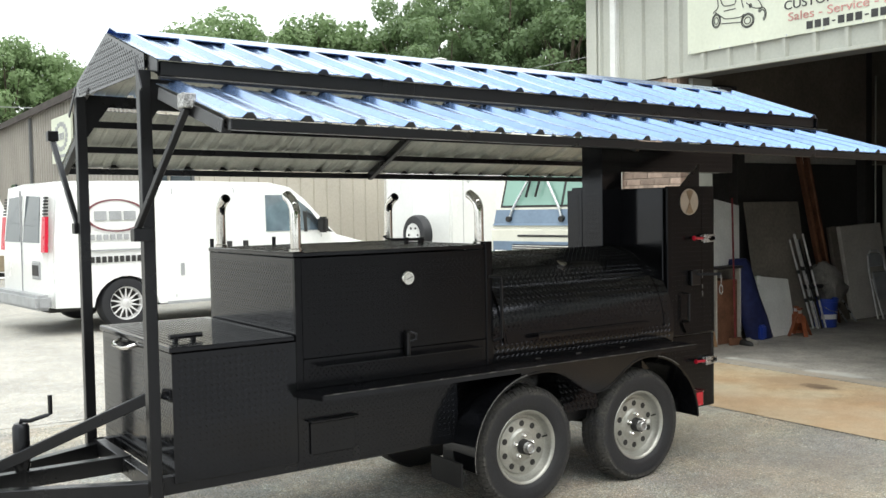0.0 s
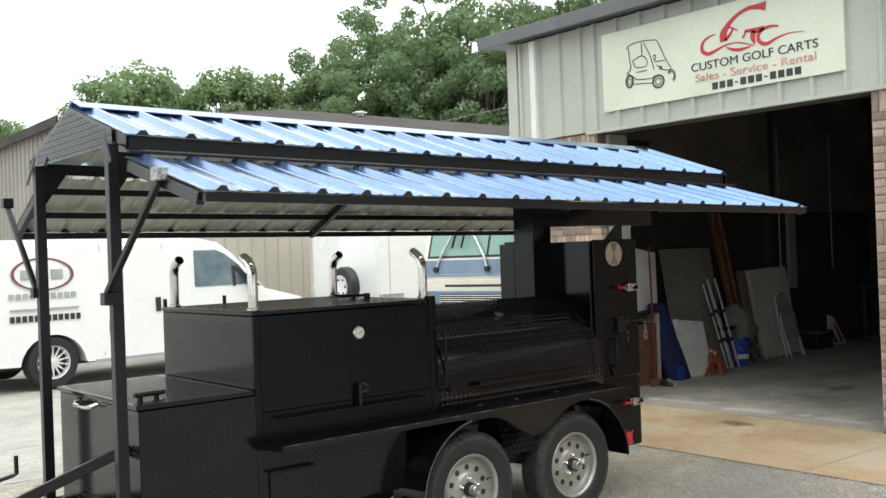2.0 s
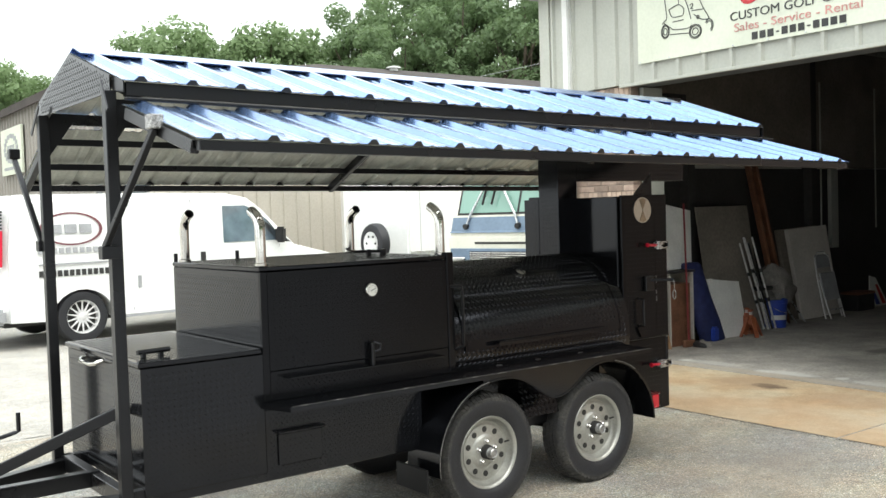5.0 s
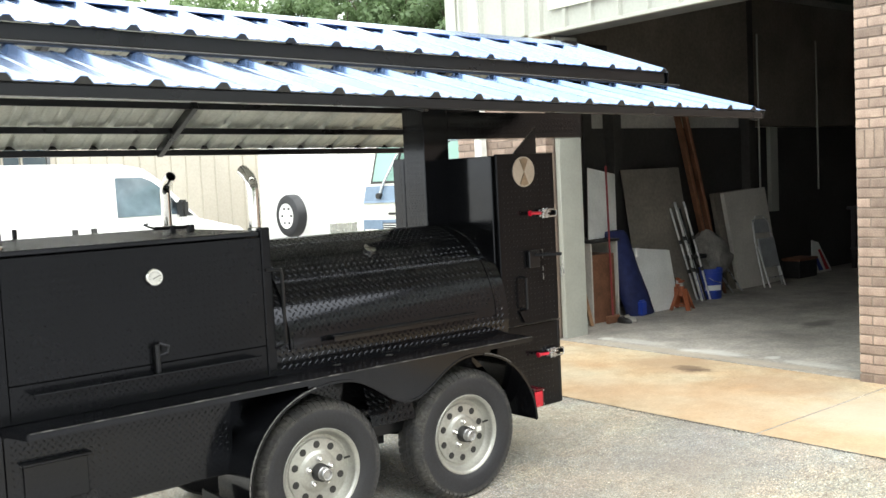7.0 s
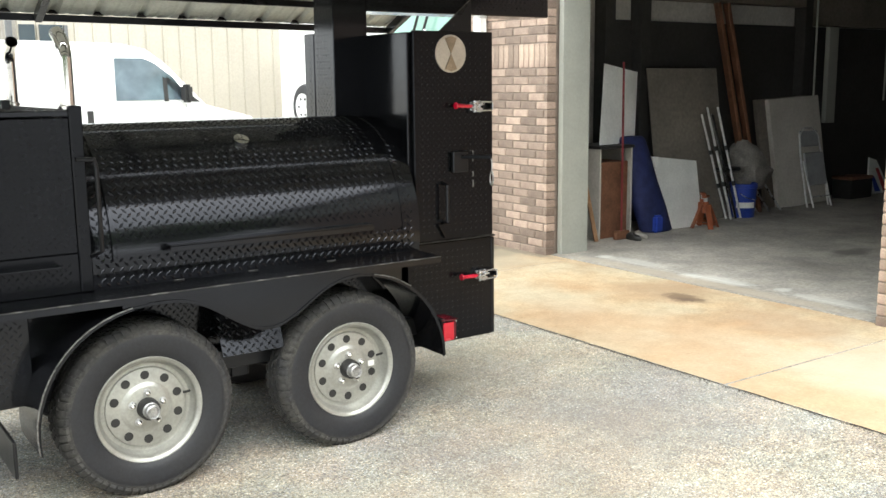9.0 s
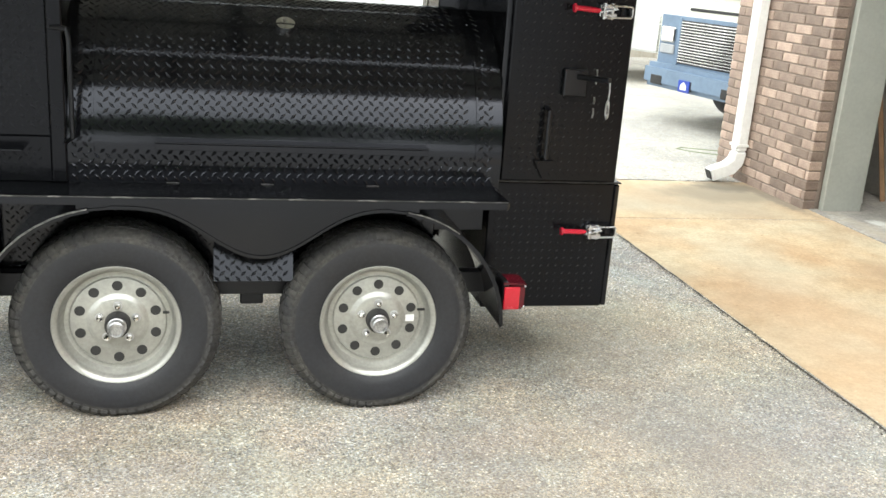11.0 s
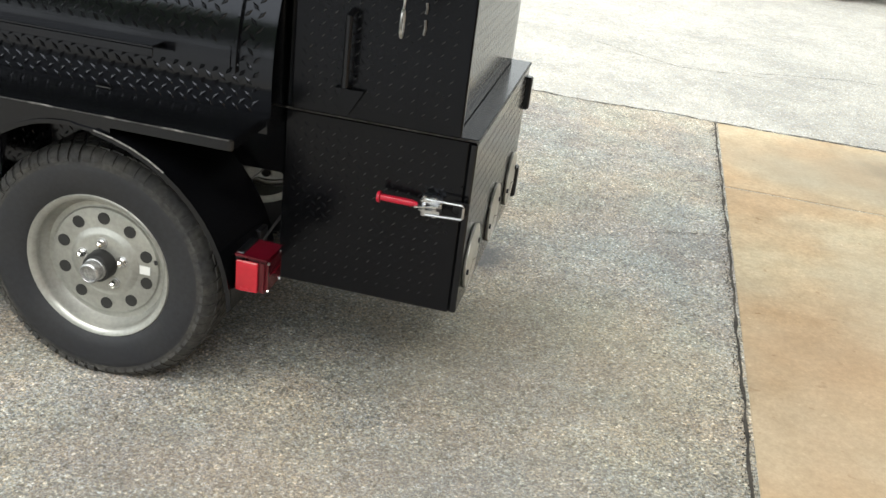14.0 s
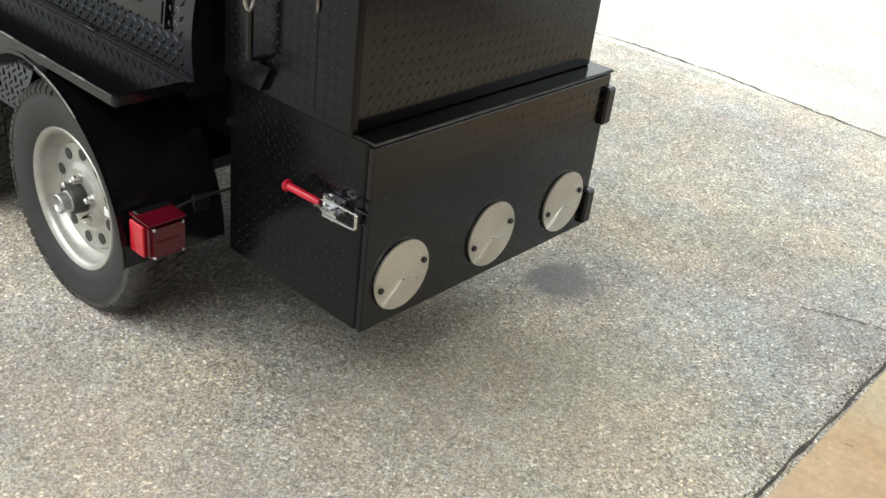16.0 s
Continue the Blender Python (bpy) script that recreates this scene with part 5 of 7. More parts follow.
def flow(points, widths, k=5):
    """A smooth run through drawn points and their widths."""
    p = [(*q, w) for q, w in zip(points, widths)]
    p = [p[0]] + p + [p[-1]]
    out = []
    for a, b, c, d in zip(p, p[1:], p[2:], p[3:]):
        for i in range(k):
            t = i / k
            out.append([0.5 * (2 * b[j] + (c[j] - a[j]) * t + (2 * a[j] - 5 * b[j] + 4 * c[j] - d[j]) * t * t + (3 * b[j] - a[j] - 3 * c[j] + d[j]) * t ** 3) for j in range(3)])
    out.append(p[-1])
    return [(u, v) for u, v, w in out], [max(0.003, w) for u, v, w in out]


banner = thing("sign_banner", (SX, 5.5, 3.4), "pale vinyl banner with cart drawing and red emblem above the door", "sign")
part("vinyl_sheet", box(SX, SX + 0.008, 4.2, 6.87, 3.03, 3.845, 0.002), SIGNW, banner)
SF = SX - 0.004
lettering("CUSTOM GOLF CARTS", 5.747, 3.268, 1.31, 0.078, banner, INKK, SF)
lettering("Sales - Service - Rental", 5.705, 3.163, 1.245, 0.075, banner, INKP, SF)
for i, (u, w) in enumerate(((0.0, 0.055), (0.072, 0.055), (0.144, 0.055), (0.22, 0.03), (0.27, 0.055), (0.342, 0.055), (0.414, 0.055), (0.49, 0.03), (0.54, 0.055), (0.612, 0.055), (0.684, 0.055), (0.756, 0.055))):
    y = 5.52 - u * 1.13
    part("bar", box(SF, SF + 0.003, y - w * 1.1, y, 3.065 if w > 0.04 else 3.092, 3.132 if w > 0.04 else 3.104, 0), INKK, banner)
for pts, ws in (
    ([(5.467, 3.581), (5.536, 3.568), (5.597, 3.537), (5.621, 3.485), (5.604, 3.435), (5.546, 3.41), (5.471, 3.425), (5.375, 3.454), (5.261, 3.462), (5.16, 3.438), (5.051, 3.396)], [0.01, 0.018, 0.026, 0.034, 0.038, 0.034, 0.026, 0.016, 0.01, 0.012, 0.006]),
    ([(4.926, 3.73), (5.004, 3.741), (5.112, 3.746), (5.235, 3.705), (5.329, 3.633), (5.379, 3.561), (5.374, 3.496)], [0.085, 0.05, 0.036, 0.034, 0.05, 0.075, 0.07]),
    ([(5.325, 3.622), (5.268, 3.595), (5.222, 3.567)], [0.012, 0.014, 0.012]),
    ([(5.268, 3.6), (5.3, 3.555), (5.36, 3.5)], [0.014, 0.024, 0.034]),
    ([(5.355, 3.437), (5.283, 3.403), (5.202, 3.388), (5.091, 3.399)], [0.008, 0.026, 0.028, 0.01]),
    ([(5.15, 3.548), (5.058, 3.535), (4.998, 3.53), (4.95, 3.535)], [0.02, 0.045, 0.05, 0.04]),
    ([(5.05, 3.53), (5.07, 3.48), (5.051, 3.415)], [0.05, 0.05, 0.02]),
    ([(5.135, 3.545), (5.165, 3.5), (5.179, 3.483)], [0.02, 0.018, 0.008]),
    ([(4.807, 3.525), (4.892, 3.539), (4.98, 3.52), (5.016, 3.465), (4.992, 3.413), (4.925, 3.39), (4.828, 3.422), (4.706, 3.442), (4.555, 3.428)], [0.016, 0.026, 0.03, 0.034, 0.036, 0.032, 0.018, 0.01, 0.003]),
):
    stroke(*flow(pts, ws), banner, INKR, SF, "logo_swoosh")
CW = 0.0085
for pts in (
    [(6.538, 3.639), (6.481, 3.673), (6.311, 3.682), (6.202, 3.666), (6.143, 3.643), (6.052, 3.456), (6.003, 3.379), (5.99, 3.339), (6.079, 3.351), (6.16, 3.411)],
    [(6.512, 3.645), (6.5, 3.532), (6.488, 3.429), (6.532, 3.392), (6.545, 3.378)], [(6.342, 3.66), (6.34, 3.544)], [(6.317, 3.663), (6.242, 3.527), (6.193, 3.371)],
    [(6.46, 3.505), (6.345, 3.535), (6.28, 3.484), (6.288, 3.426)], [(6.46, 3.505), (6.417, 3.428), (6.294, 3.421)], [(6.418, 3.378), (6.282, 3.38)], [(6.184, 3.448), (6.053, 3.44)],
    [(6.451, 3.263), (6.3, 3.25), (6.22, 3.24)], [(6.524, 3.384), (6.432, 3.32), (6.395, 3.302), (6.236, 3.29), (6.187, 3.312)], [(6.205, 3.5), (6.18, 3.515), (6.17, 3.495), (6.195, 3.47), (6.17, 3.468)],
    arc(6.112, 3.375, 0.014, 0.016, 0, 360, 8),
):
    stroke(flow(pts, [CW] * len(pts))[0] if len(pts) > 2 else pts, CW, banner, INKK, SF, "drawn_line")
for cy, cz, ry, rz in ((6.509, 3.301, 0.05, 0.067), (6.146, 3.245, 0.072, 0.066)):
    for k in (1.0, 0.82, 0.48):
        stroke(arc(cy, cz, ry * k, rz * k, 0, 360), CW, banner, INKK, SF, "drawn_line")
for k in (1.0, 0.7):
    stroke(arc(5.985, 3.275, 0.045 * k, 0.06 * k, -70, 150), CW, banner, INKK, SF, "drawn_line")
for i in range(8):
    for z in (3.045, 3.83):
        y = 6.84 - i * 0.372
        part("grommet", tube([(SX - 0.006, y, z), (SX + 0.002, y, z)], 0.008, 8), ZINC, banner)

banner.location += Vector((0, 0.06, 0.045))

# downspout
ds = thing("downspout", (FACE - 0.06, 7.93, 0.05), "white metal downspout with a kicked-out foot", "downspout")
DX = FACE - 0.055
part("pipe", box(DX - 0.045, DX + 0.045, 7.89, 7.99, 0.26, EAVE - 0.02, 0.012, seg=2), PVC, ds)
elbow = prism([(DX - 0.045, 0.26), (DX + 0.045, 0.26), (DX + 0.03, 0.16), (DX - 0.03, 0.09), (DX - 0.2, 0.03), (DX - 0.235, 0.12), (DX - 0.1, 0.17), (DX - 0.055, 0.21)], 7.888, 7.992, bevel=0.008)
part("elbow", elbow, PVC, ds)
part("mouth", prism([(DX - 0.206, 0.042), (DX - 0.21, 0.042), (DX - 0.24, 0.112), (DX - 0.236, 0.112)], 7.9, 7.98), BLACKP, ds)
part("strap", box(DX - 0.05, DX + 0.05, 7.885, 8.002, 0.3, 0.32, 0.002), PVC, ds)

# ---------------------------------------------------------------- things inside the shop
WY = LEFT - 0.17   # inner face of the side wall


def leaning(name, x, w, h, y0, y1, t, material, label, category, z0=0.021, bevel=0.004):
    """A flat board standing at y0 and leaning to y1 at its top."""
    a = math.atan2(y1 - y0, h)
    bm = box(-w / 2, w / 2, 0, t, 0, h, bevel)
    ob = single(name, bm, material, label, category)
    ob.matrix_basis = Matrix.Translation((x, y0, z0)) @ Matrix.Rotation(-a, 4, "X")
    return ob


for x in (9.45, 10.08, 10.58, 13.28, 16.4):
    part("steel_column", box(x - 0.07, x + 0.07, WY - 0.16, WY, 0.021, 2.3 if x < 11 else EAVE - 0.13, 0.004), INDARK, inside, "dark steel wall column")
for x0, x1, z0 in ((8.95, 9.37, 0.6), (9.53, 10.0, 0.8)):
    part("wall_lining", box(x0, x1, WY - 0.02, WY - 0.004, z0, 2.3, 0.003), LINING, inside, "dim wall lining board")
part("wall_lining", box(8.93, 13.2, WY - 0.17, WY - 0.004, 2.302, 3.8, 0.003), PLY, inside)
part("wall_lining", box(13.36, 19.7, WY - 0.1, WY - 0.004, 2.1, 3.8, 0.003), PLY, inside)
# near-black sheet laid over the wall behind the clutter
part("dark_board", box(10.16, 19.7, WY - 0.03, WY - 0.004, 0.03, 2.09, 0.003), INDARK, inside, "dark sheet over the lower wall")
part("conduit", tube([(13.39, WY - 0.19, 1.1), (13.39, WY - 0.19, 3.3)], 0.012, 8), JAMB, inside)
part("conduit", tube([(14.98, WY - 0.12, 1.2), (14.98, WY - 0.12, 3.3)], 0.012, 8), JAMB, inside)
part("pale_flange", box(13.7, 13.88, WY - 0.16, WY - 0.1, 0.95, 2.09, 0.003), JAMB, inside)

leaning("plywood_panel", 11.0, 1.05, 1.6, 7.66, 7.9, 0.018, PLY, "dull brown plywood panel leaning on the shop wall", "panel")
wb = leaning("white_board", 10.48, 0.7, 0.72, 7.42, 7.62, 0.015, BOARDW, "white melamine board leaning against the dark panel", "board")
wb.matrix_basis = wb.matrix_basis @ Matrix.Rotation(0.12, 4, "Y")
for dx in (0.0, 0.15):
    single("lumber", beam((11.95 + dx, 7.72, 0.03), (11.48 + dx, 7.88, 2.28), 0.09, 0.04, 0.004), WOOD, "reddish wooden stud leaning on the shop wall", "lumber")
for dx, dy, m, nm in ((0.0, 0.0, SLABW, "thick pale foam slab leaning on the shop wall"), (-0.1, 0.09, PLY, "brown fibreboard sheet behind the foam slab")):
    ob = leaning("insulation_slab", 12.98 + dx, 0.87, 1.25, 7.75 + dy, 7.93 + dy, 0.06, m, nm, "panel")
    ob.matrix_basis = ob.matrix_basis @ Matrix.Rotation(-0.05, 4, "Z") @ Matrix.Rotation(-0.035, 4, "Y") @ Matrix.Translation((0, 0, 0.016))
single("lumber", beam((9.3, 7.36, 0.03), (8.96, 7.62, 2.15), 0.09, 0.035, 0.004), WOODL, "tall bare wooden plank leaning by the jamb", "lumber")
for dx, h in ((0.0, 0.78), (0.07, 0.62)):
    single("trim_board", beam((8.97 + dx, 7.2 + dx, 0.03), (8.93 + dx, 7.32 + dx, h), 0.06, 0.014, 0.002), BOARDW, "narrow white trim board leaning behind the jamb", "board")


def folded_card(at, main, flap, t=0.006):
    """Two flat facets of creased card meeting along an edge, given as (x, z) with a set-back of their own."""
    bm = bmesh.new()
    x0, y0, z0 = at
    fold = [bm.verts.new((x0 + u, y0 + d, z0 + w)) for u, w, d in main]
    bm.faces.new(fold)
    more = [bm.verts.new((x0 + u, y0 + d, z0 + w)) for u, w, d in flap]
    bm.faces.new((fold[1], more[0], more[1], fold[2]))
    bmesh.ops.recalc_face_normals(bm, faces=bm.faces)
    bmesh.ops.solidify(bm, geom=bm.faces[:], thickness=t)
    return bm


cabinet = thing("storage_box", (9.57, 7.6, 0.02), "dark-topped stand with a brown wooden box inside, by the shop wall", "box")
part("top", box(9.36, 9.8, 7.38, 7.86, 0.865, 0.892, 0.004), BLACKP, cabinet)
part("side_panel", box(9.37, 9.39, 7.4, 7.85, 0.031, 0.864, 0.003), LINING, cabinet)
part("side_panel", box(9.77, 9.79, 7.4, 7.85, 0.031, 0.864, 0.003), LINING, cabinet)
part("carcass", box(9.41, 9.75, 7.42, 7.8, 0.021, 0.74, 0.006), WOOD, cabinet)
single("cardboard_sheet", folded_card((9.47, 7.52, 0.893), [(0.2, 0.75, 0.16), (0.52, 0.69, 0.16), (0.26, 0.0, 0.03), (0.0, 0.0, 0.0)], [(0.68, 0.67, 0.2), (0.56, 0.06, 0.1)]), BOARDW, "creased white cardboard sheet standing on the stand", "cardboard")
br = thing("broom", (9.56, 7.3, 0.03), "red-handled broom leaning on the stand", "broom")
part("handle", tube([(9.56, 7.3, 0.1), (9.69, 7.44, 1.65)], 0.0105, 10), BROOMR, br, "dark red handle", smooth=True)
part("head", box(9.47, 9.65, 7.275, 7.325, 0.03, 0.11, 0.01), WOOD, br)


def chair_bag(x, y):
    b = thing("chair_bag", (x, y, 0.02), "navy nylon bag with a folded camp chair, standing on the floor", "bag")
    prof = [(0.105, 0.0), (0.125, 0.02), (0.13, 0.25), (0.12, 0.5), (0.122, 0.7), (0.118, 0.9), (0.1, 0.935), (0.0, 0.94)]
    bm = lathe([(r, z) for r, z in prof], 20, axis="z")
    for v in bm.verts:
        k = noise.noise(v.co * 9) * 0.02
        v.co.x = v.co.x * (1.6 - 0.15 * v.co.z) + k - 0.3 * v.co.z
        v.co.y = v.co.y * 0.85 + k + v.co.z * 0.12
    bm.transform(Matrix.Translation((x, y, 0.021)))
    part("sack", bm, BLUEF, b, smooth=True)
    part("pocket", box(x - 0.14, x - 0.03, y - 0.125, y - 0.06, 0.03, 0.2, 0.02, seg=2), BLUEP, b, "bright blue pocket")
    part("tag", box(x - 0.1, x - 0.06, y - 0.06, y - 0.03, 0.66, 0.76, 0.002), BOARDW, b)


chair_bag(10.2, 7.46)


def pole_bundle(x, y):
    b = thing("tripod_chair", (x, y, 0.02), "folded camp furniture of chrome and black poles leaning on the wall", "folding chair")
    for i in range(6):
        dx, dy = (i % 3) * 0.1, (i // 3) * 0.07
        a, c = Vector((x + dx * 0.75 + 0.2, y + dy, 0.035)), Vector((x + dx * 0.8 - 0.06, y + dy + 0.15, 1.2 - 0.07 * (i % 2)))
        part("pole", tube([a, c], 0.012, 8), BLACKP if i == 1 else ALU, b, smooth=True)
        for f in (0.3, 0.62):
            m = a + (c - a) * f
            part("clip", tube([m, m + (c - a) * 0.04], 0.02, 8), BLACKP, b)
    part("strap", box(x + 0.1, x + 0.42, y + 0.06, y + 0.18, 0.52, 0.57, 0.02), BLACKP, b)


pole_bundle(11.17, 7.5)


def jack_stand(x, y, s=1.0, turn=0):
    j = thing("jack_stand", (x, y, 0.02), "orange steel jack stand on the shop floor", "jack stand", "jack stands", turn=turn or 0.01)
    for sx in (-1, 1):
        for sy in (-1, 1):
            part("leg", beam((sx * 0.1, sy * 0.1, 0.0), (sx * 0.03, sy * 0.03, 0.24), 0.055, 0.014, 0.002), ORANGE, j)
    part("sleeve", tube([(0, 0, 0.16), (0, 0, 0.27)], 0.034, 12), ORANGE, j, smooth=True)
    part("post", tube([(0, 0, 0.2), (0, 0, 0.31)], 0.021, 10), ZINC, j, smooth=True)
    part("saddle", box(-0.05, 0.05, -0.025, 0.025, 0.308, 0.335, 0.008), ORANGE, j)
    for sx in (-1, 1):
        part("rail", beam((sx * 0.08, -0.08, 0.06), (sx * 0.08, 0.08, 0.06), 0.02, 0.012, 0.002), ORANGE, j)


jack_stand(10.72, 7.3, turn=20)
jack_stand(10.88, 7.47, turn=50)


def bucket(x, y):
    b = thing("bucket", (x, y, 0.02), "blue plastic five gallon bucket on the floor", "bucket")
    part("pail", lathe([(0.13, 0.0), (0.132, 0.005), (0.15, 0.32), (0.156, 0.325), (0.156, 0.365), (0.148, 0.37), (0.142, 0.365), (0.128, 0.02)], 32, axis="z", at=(x, y, 0.021), caps=False), BLUEP, b, smooth=True)
    part("bottom", lathe([(0.0, 0.01), (0.129, 0.01), (0.129, 0.016), (0.0, 0.016)], 24, axis="z", at=(x, y, 0.021)), BLUEP, b)
    own = bmesh.new()
    pts = [(x + 0.1475 * math.cos(a), y + 0.1475 * math.sin(a)) for a in np.linspace(radians(195), radians(275), 8)]
    for (p, q) in zip(pts, pts[1:]):
        own.faces.new([own.verts.new((*p, 0.135)), own.verts.new((*q, 0.135)), own.verts.new((*q, 0.195)), own.verts.new((*p, 0.195))])
    part("label_band", own, BOARDW, b, "white printed band")
    part("bail", tube([(x - 0.155, y, 0.34), (x - 0.1, y - 0.13, 0.25), (x, y - 0.18, 0.22), (x + 0.1, y - 0.13, 0.25), (x + 0.155, y, 0.34)], 0.004, 6), ZINC, b)


bucket(11.66, 7.6)


def covered_chair(x, y):
    c = thing("lawn_chair", (x, y, 0.02), "folded lawn chair draped with grey cloth", "chair")
    own = bmesh.new()
    bmesh.ops.create_uvsphere(own, u_segments=20, v_segments=14, radius=1)
    for v in own.verts:
        n0 = noise.noise(v.co * 2.5) * 0.12
        v.co = Vector((v.co.x * (0.24 + 0.1 * (v.co.z < 0)), v.co.y * 0.16, v.co.z * 0.27)) * (1 + 1.6 * n0)
        v.co.y += 0.15 * v.co.z
        v.co.x -= 0.18 * v.co.z
    own.transform(Matrix.Translation((x, y, 0.56)))
    part("cloth", own, CLOTH, c, "dark grey cloth cover", smooth=True)
    for dx in (0.1, 0.3, 0.5):
        part("leg", tube([(x + dx, y - 0.08, 0.021), (x + dx - 0.3, y + 0.02, 0.45)], 0.011, 8), ZINC, c, smooth=True)


covered_chair(11.9, 7.72)


def folding_chair(x, y):
    c = thing("folding_chair", (x, y, 0.02), "grey steel folding chair leaning folded against the slab", "chair")
    hoop = [(x - 0.2, y, 0.03), (x - 0.2, y + 0.12, 0.6), (x - 0.17, y + 0.17, 0.84), (x - 0.08, y + 0.19, 0.92), (x + 0.08, y + 0.19, 0.92), (x + 0.17, y + 0.17, 0.84), (x + 0.2, y + 0.12, 0.6), (x + 0.2, y, 0.03)]
    part("frame", tube(hoop, 0.012, 8), ALU, c, smooth=True)
    part("rear_leg", tube([(x - 0.17, y - 0.06, 0.03), (x - 0.17, y + 0.1, 0.55)], 0.011, 8), ALU, c)
    part("rear_leg", tube([(x + 0.17, y - 0.06, 0.03), (x + 0.17, y + 0.1, 0.55)], 0.011, 8), ALU, c)
    part("stretcher", tube([(x - 0.17, y - 0.03, 0.15), (x + 0.17, y - 0.03, 0.15)], 0.009, 8), ZINC, c)
    bk = box(-0.17, 0.17, -0.008, 0.008, -0.09, 0.09, 0.006)
    bk.transform(Matrix.Translation((x, y + 0.165, 0.8)) @ Matrix.Rotation(radians(-10), 4, "X"))
    part("backrest", bk, GREYP, c)
    st = box(-0.18, 0.18, -0.012, 0.012, -0.19, 0.19, 0.008)
    st.transform(Matrix.Translation((x, y + 0.06, 0.46)) @ Matrix.Rotation(radians(-12), 4, "X"))
    part("seat", st, GREYP, c)


folding_chair(13.02, 7.6)
tool_case = thing("tool_case", (14.1, 7.85, 0.03), "black tool case with a brown lid", "case")
part("body", box(13.85, 14.3, 7.72, 7.98, 0.031, 0.26, 0.01), BLACKP, tool_case)
part("lid", box(13.84, 14.31, 7.71, 7.99, 0.262, 0.3, 0.01), WOOD, tool_case)
fs = thing("fallen_sign", (14.7, 7.88, 0.03), "white sign board with red and blue stripes propped on the floor", "sign")
part("board", prism([(14.46, 0.031), (14.98, 0.031), (14.62, 0.46), (14.46, 0.5)], 7.88, 7.9), BOARDW, fs)
part("stripe", prism([(14.8, 0.06), (14.9, 0.06), (14.66, 0.36), (14.6, 0.36)], 7.8765, 7.8785), INKR, fs, "red stripe")
part("stripe", prism([(14.62, 0.06), (14.74, 0.06), (14.58, 0.26), (14.52, 0.26)], 7.8765, 7.8785), BLUEP, fs, "blue stripe")
bench = thing("workbench", (16.4, 7.4, 0.02), "dark steel workbench against the shop wall", "workbench")
part("top", box(15.3, 17.6, 7.1, 7.82, 0.88, 0.93, 0.005), INDARK, bench)
for x in (15.36, 17.5):
    for y in (7.16, 7.76):
        part("leg", box(x, x + 0.06, y - 0.03, y + 0.03, 0.021, 0.879, 0.004), INDARK, bench)
part("shelf", box(15.34, 17.56, 7.12, 7.8, 0.3, 0.33, 0.004), INDARK, bench)
rags = thing("shoes", (9.95, 7.3, 0.02), "pair of dusty work shoes by the storage box", "shoes")
for k in range(2):
    own = bmesh.new()
    bmesh.ops.create_uvsphere(own, u_segments=12, v_segments=8, radius=1)
    for v in own.verts:
        v.co = Vector((v.co.x * 0.04, v.co.y * 0.1, max(v.co.z, -0.5) * 0.045 * (1.3 if v.co.y > 0 else 0.9)))
    own.transform(Matrix.Translation((9.62 + 0.12 * k, 7.2 + 0.03 * k, 0.044)))
    part("shoe", own, CLOTH if k else BLACKP, rags, smooth=True)
speaker = thing("wall_heater", (9.6, 7.7, 2.75), "black wall-mounted heater box on a bracket", "heater")
part("case", box(9.45, 9.8, 7.45, 7.9, 2.62, 2.9, 0.01), BLACKP, speaker)
part("bracket", box(9.6, 9.66, 7.9, 8.005, 2.7, 2.8, 0.004), INDARK, speaker)
for i in range(6):
    part("louvre", box(9.44, 9.452, 7.48, 7.87, 2.65 + i * 0.04, 2.665 + i * 0.04, 0), GREYP, speaker)

# garden hose end beside the building
single("garden_hose", tube([(9.0, 8.9, 0.012), (8.8, 9.0, 0.012), (8.62, 9.12, 0.012), (8.55, 9.24, 0.012), (8.62, 9.3, 0.012), (8.8, 9.22, 0.012), (9.0, 9.15, 0.012)], 0.018, 10), mat("green_hose", (0.16, 0.19, 0.1), 0.6), "green garden hose looped on the paving", "hose", smooth=True)

# ---------------------------------------------------------------- vehicles


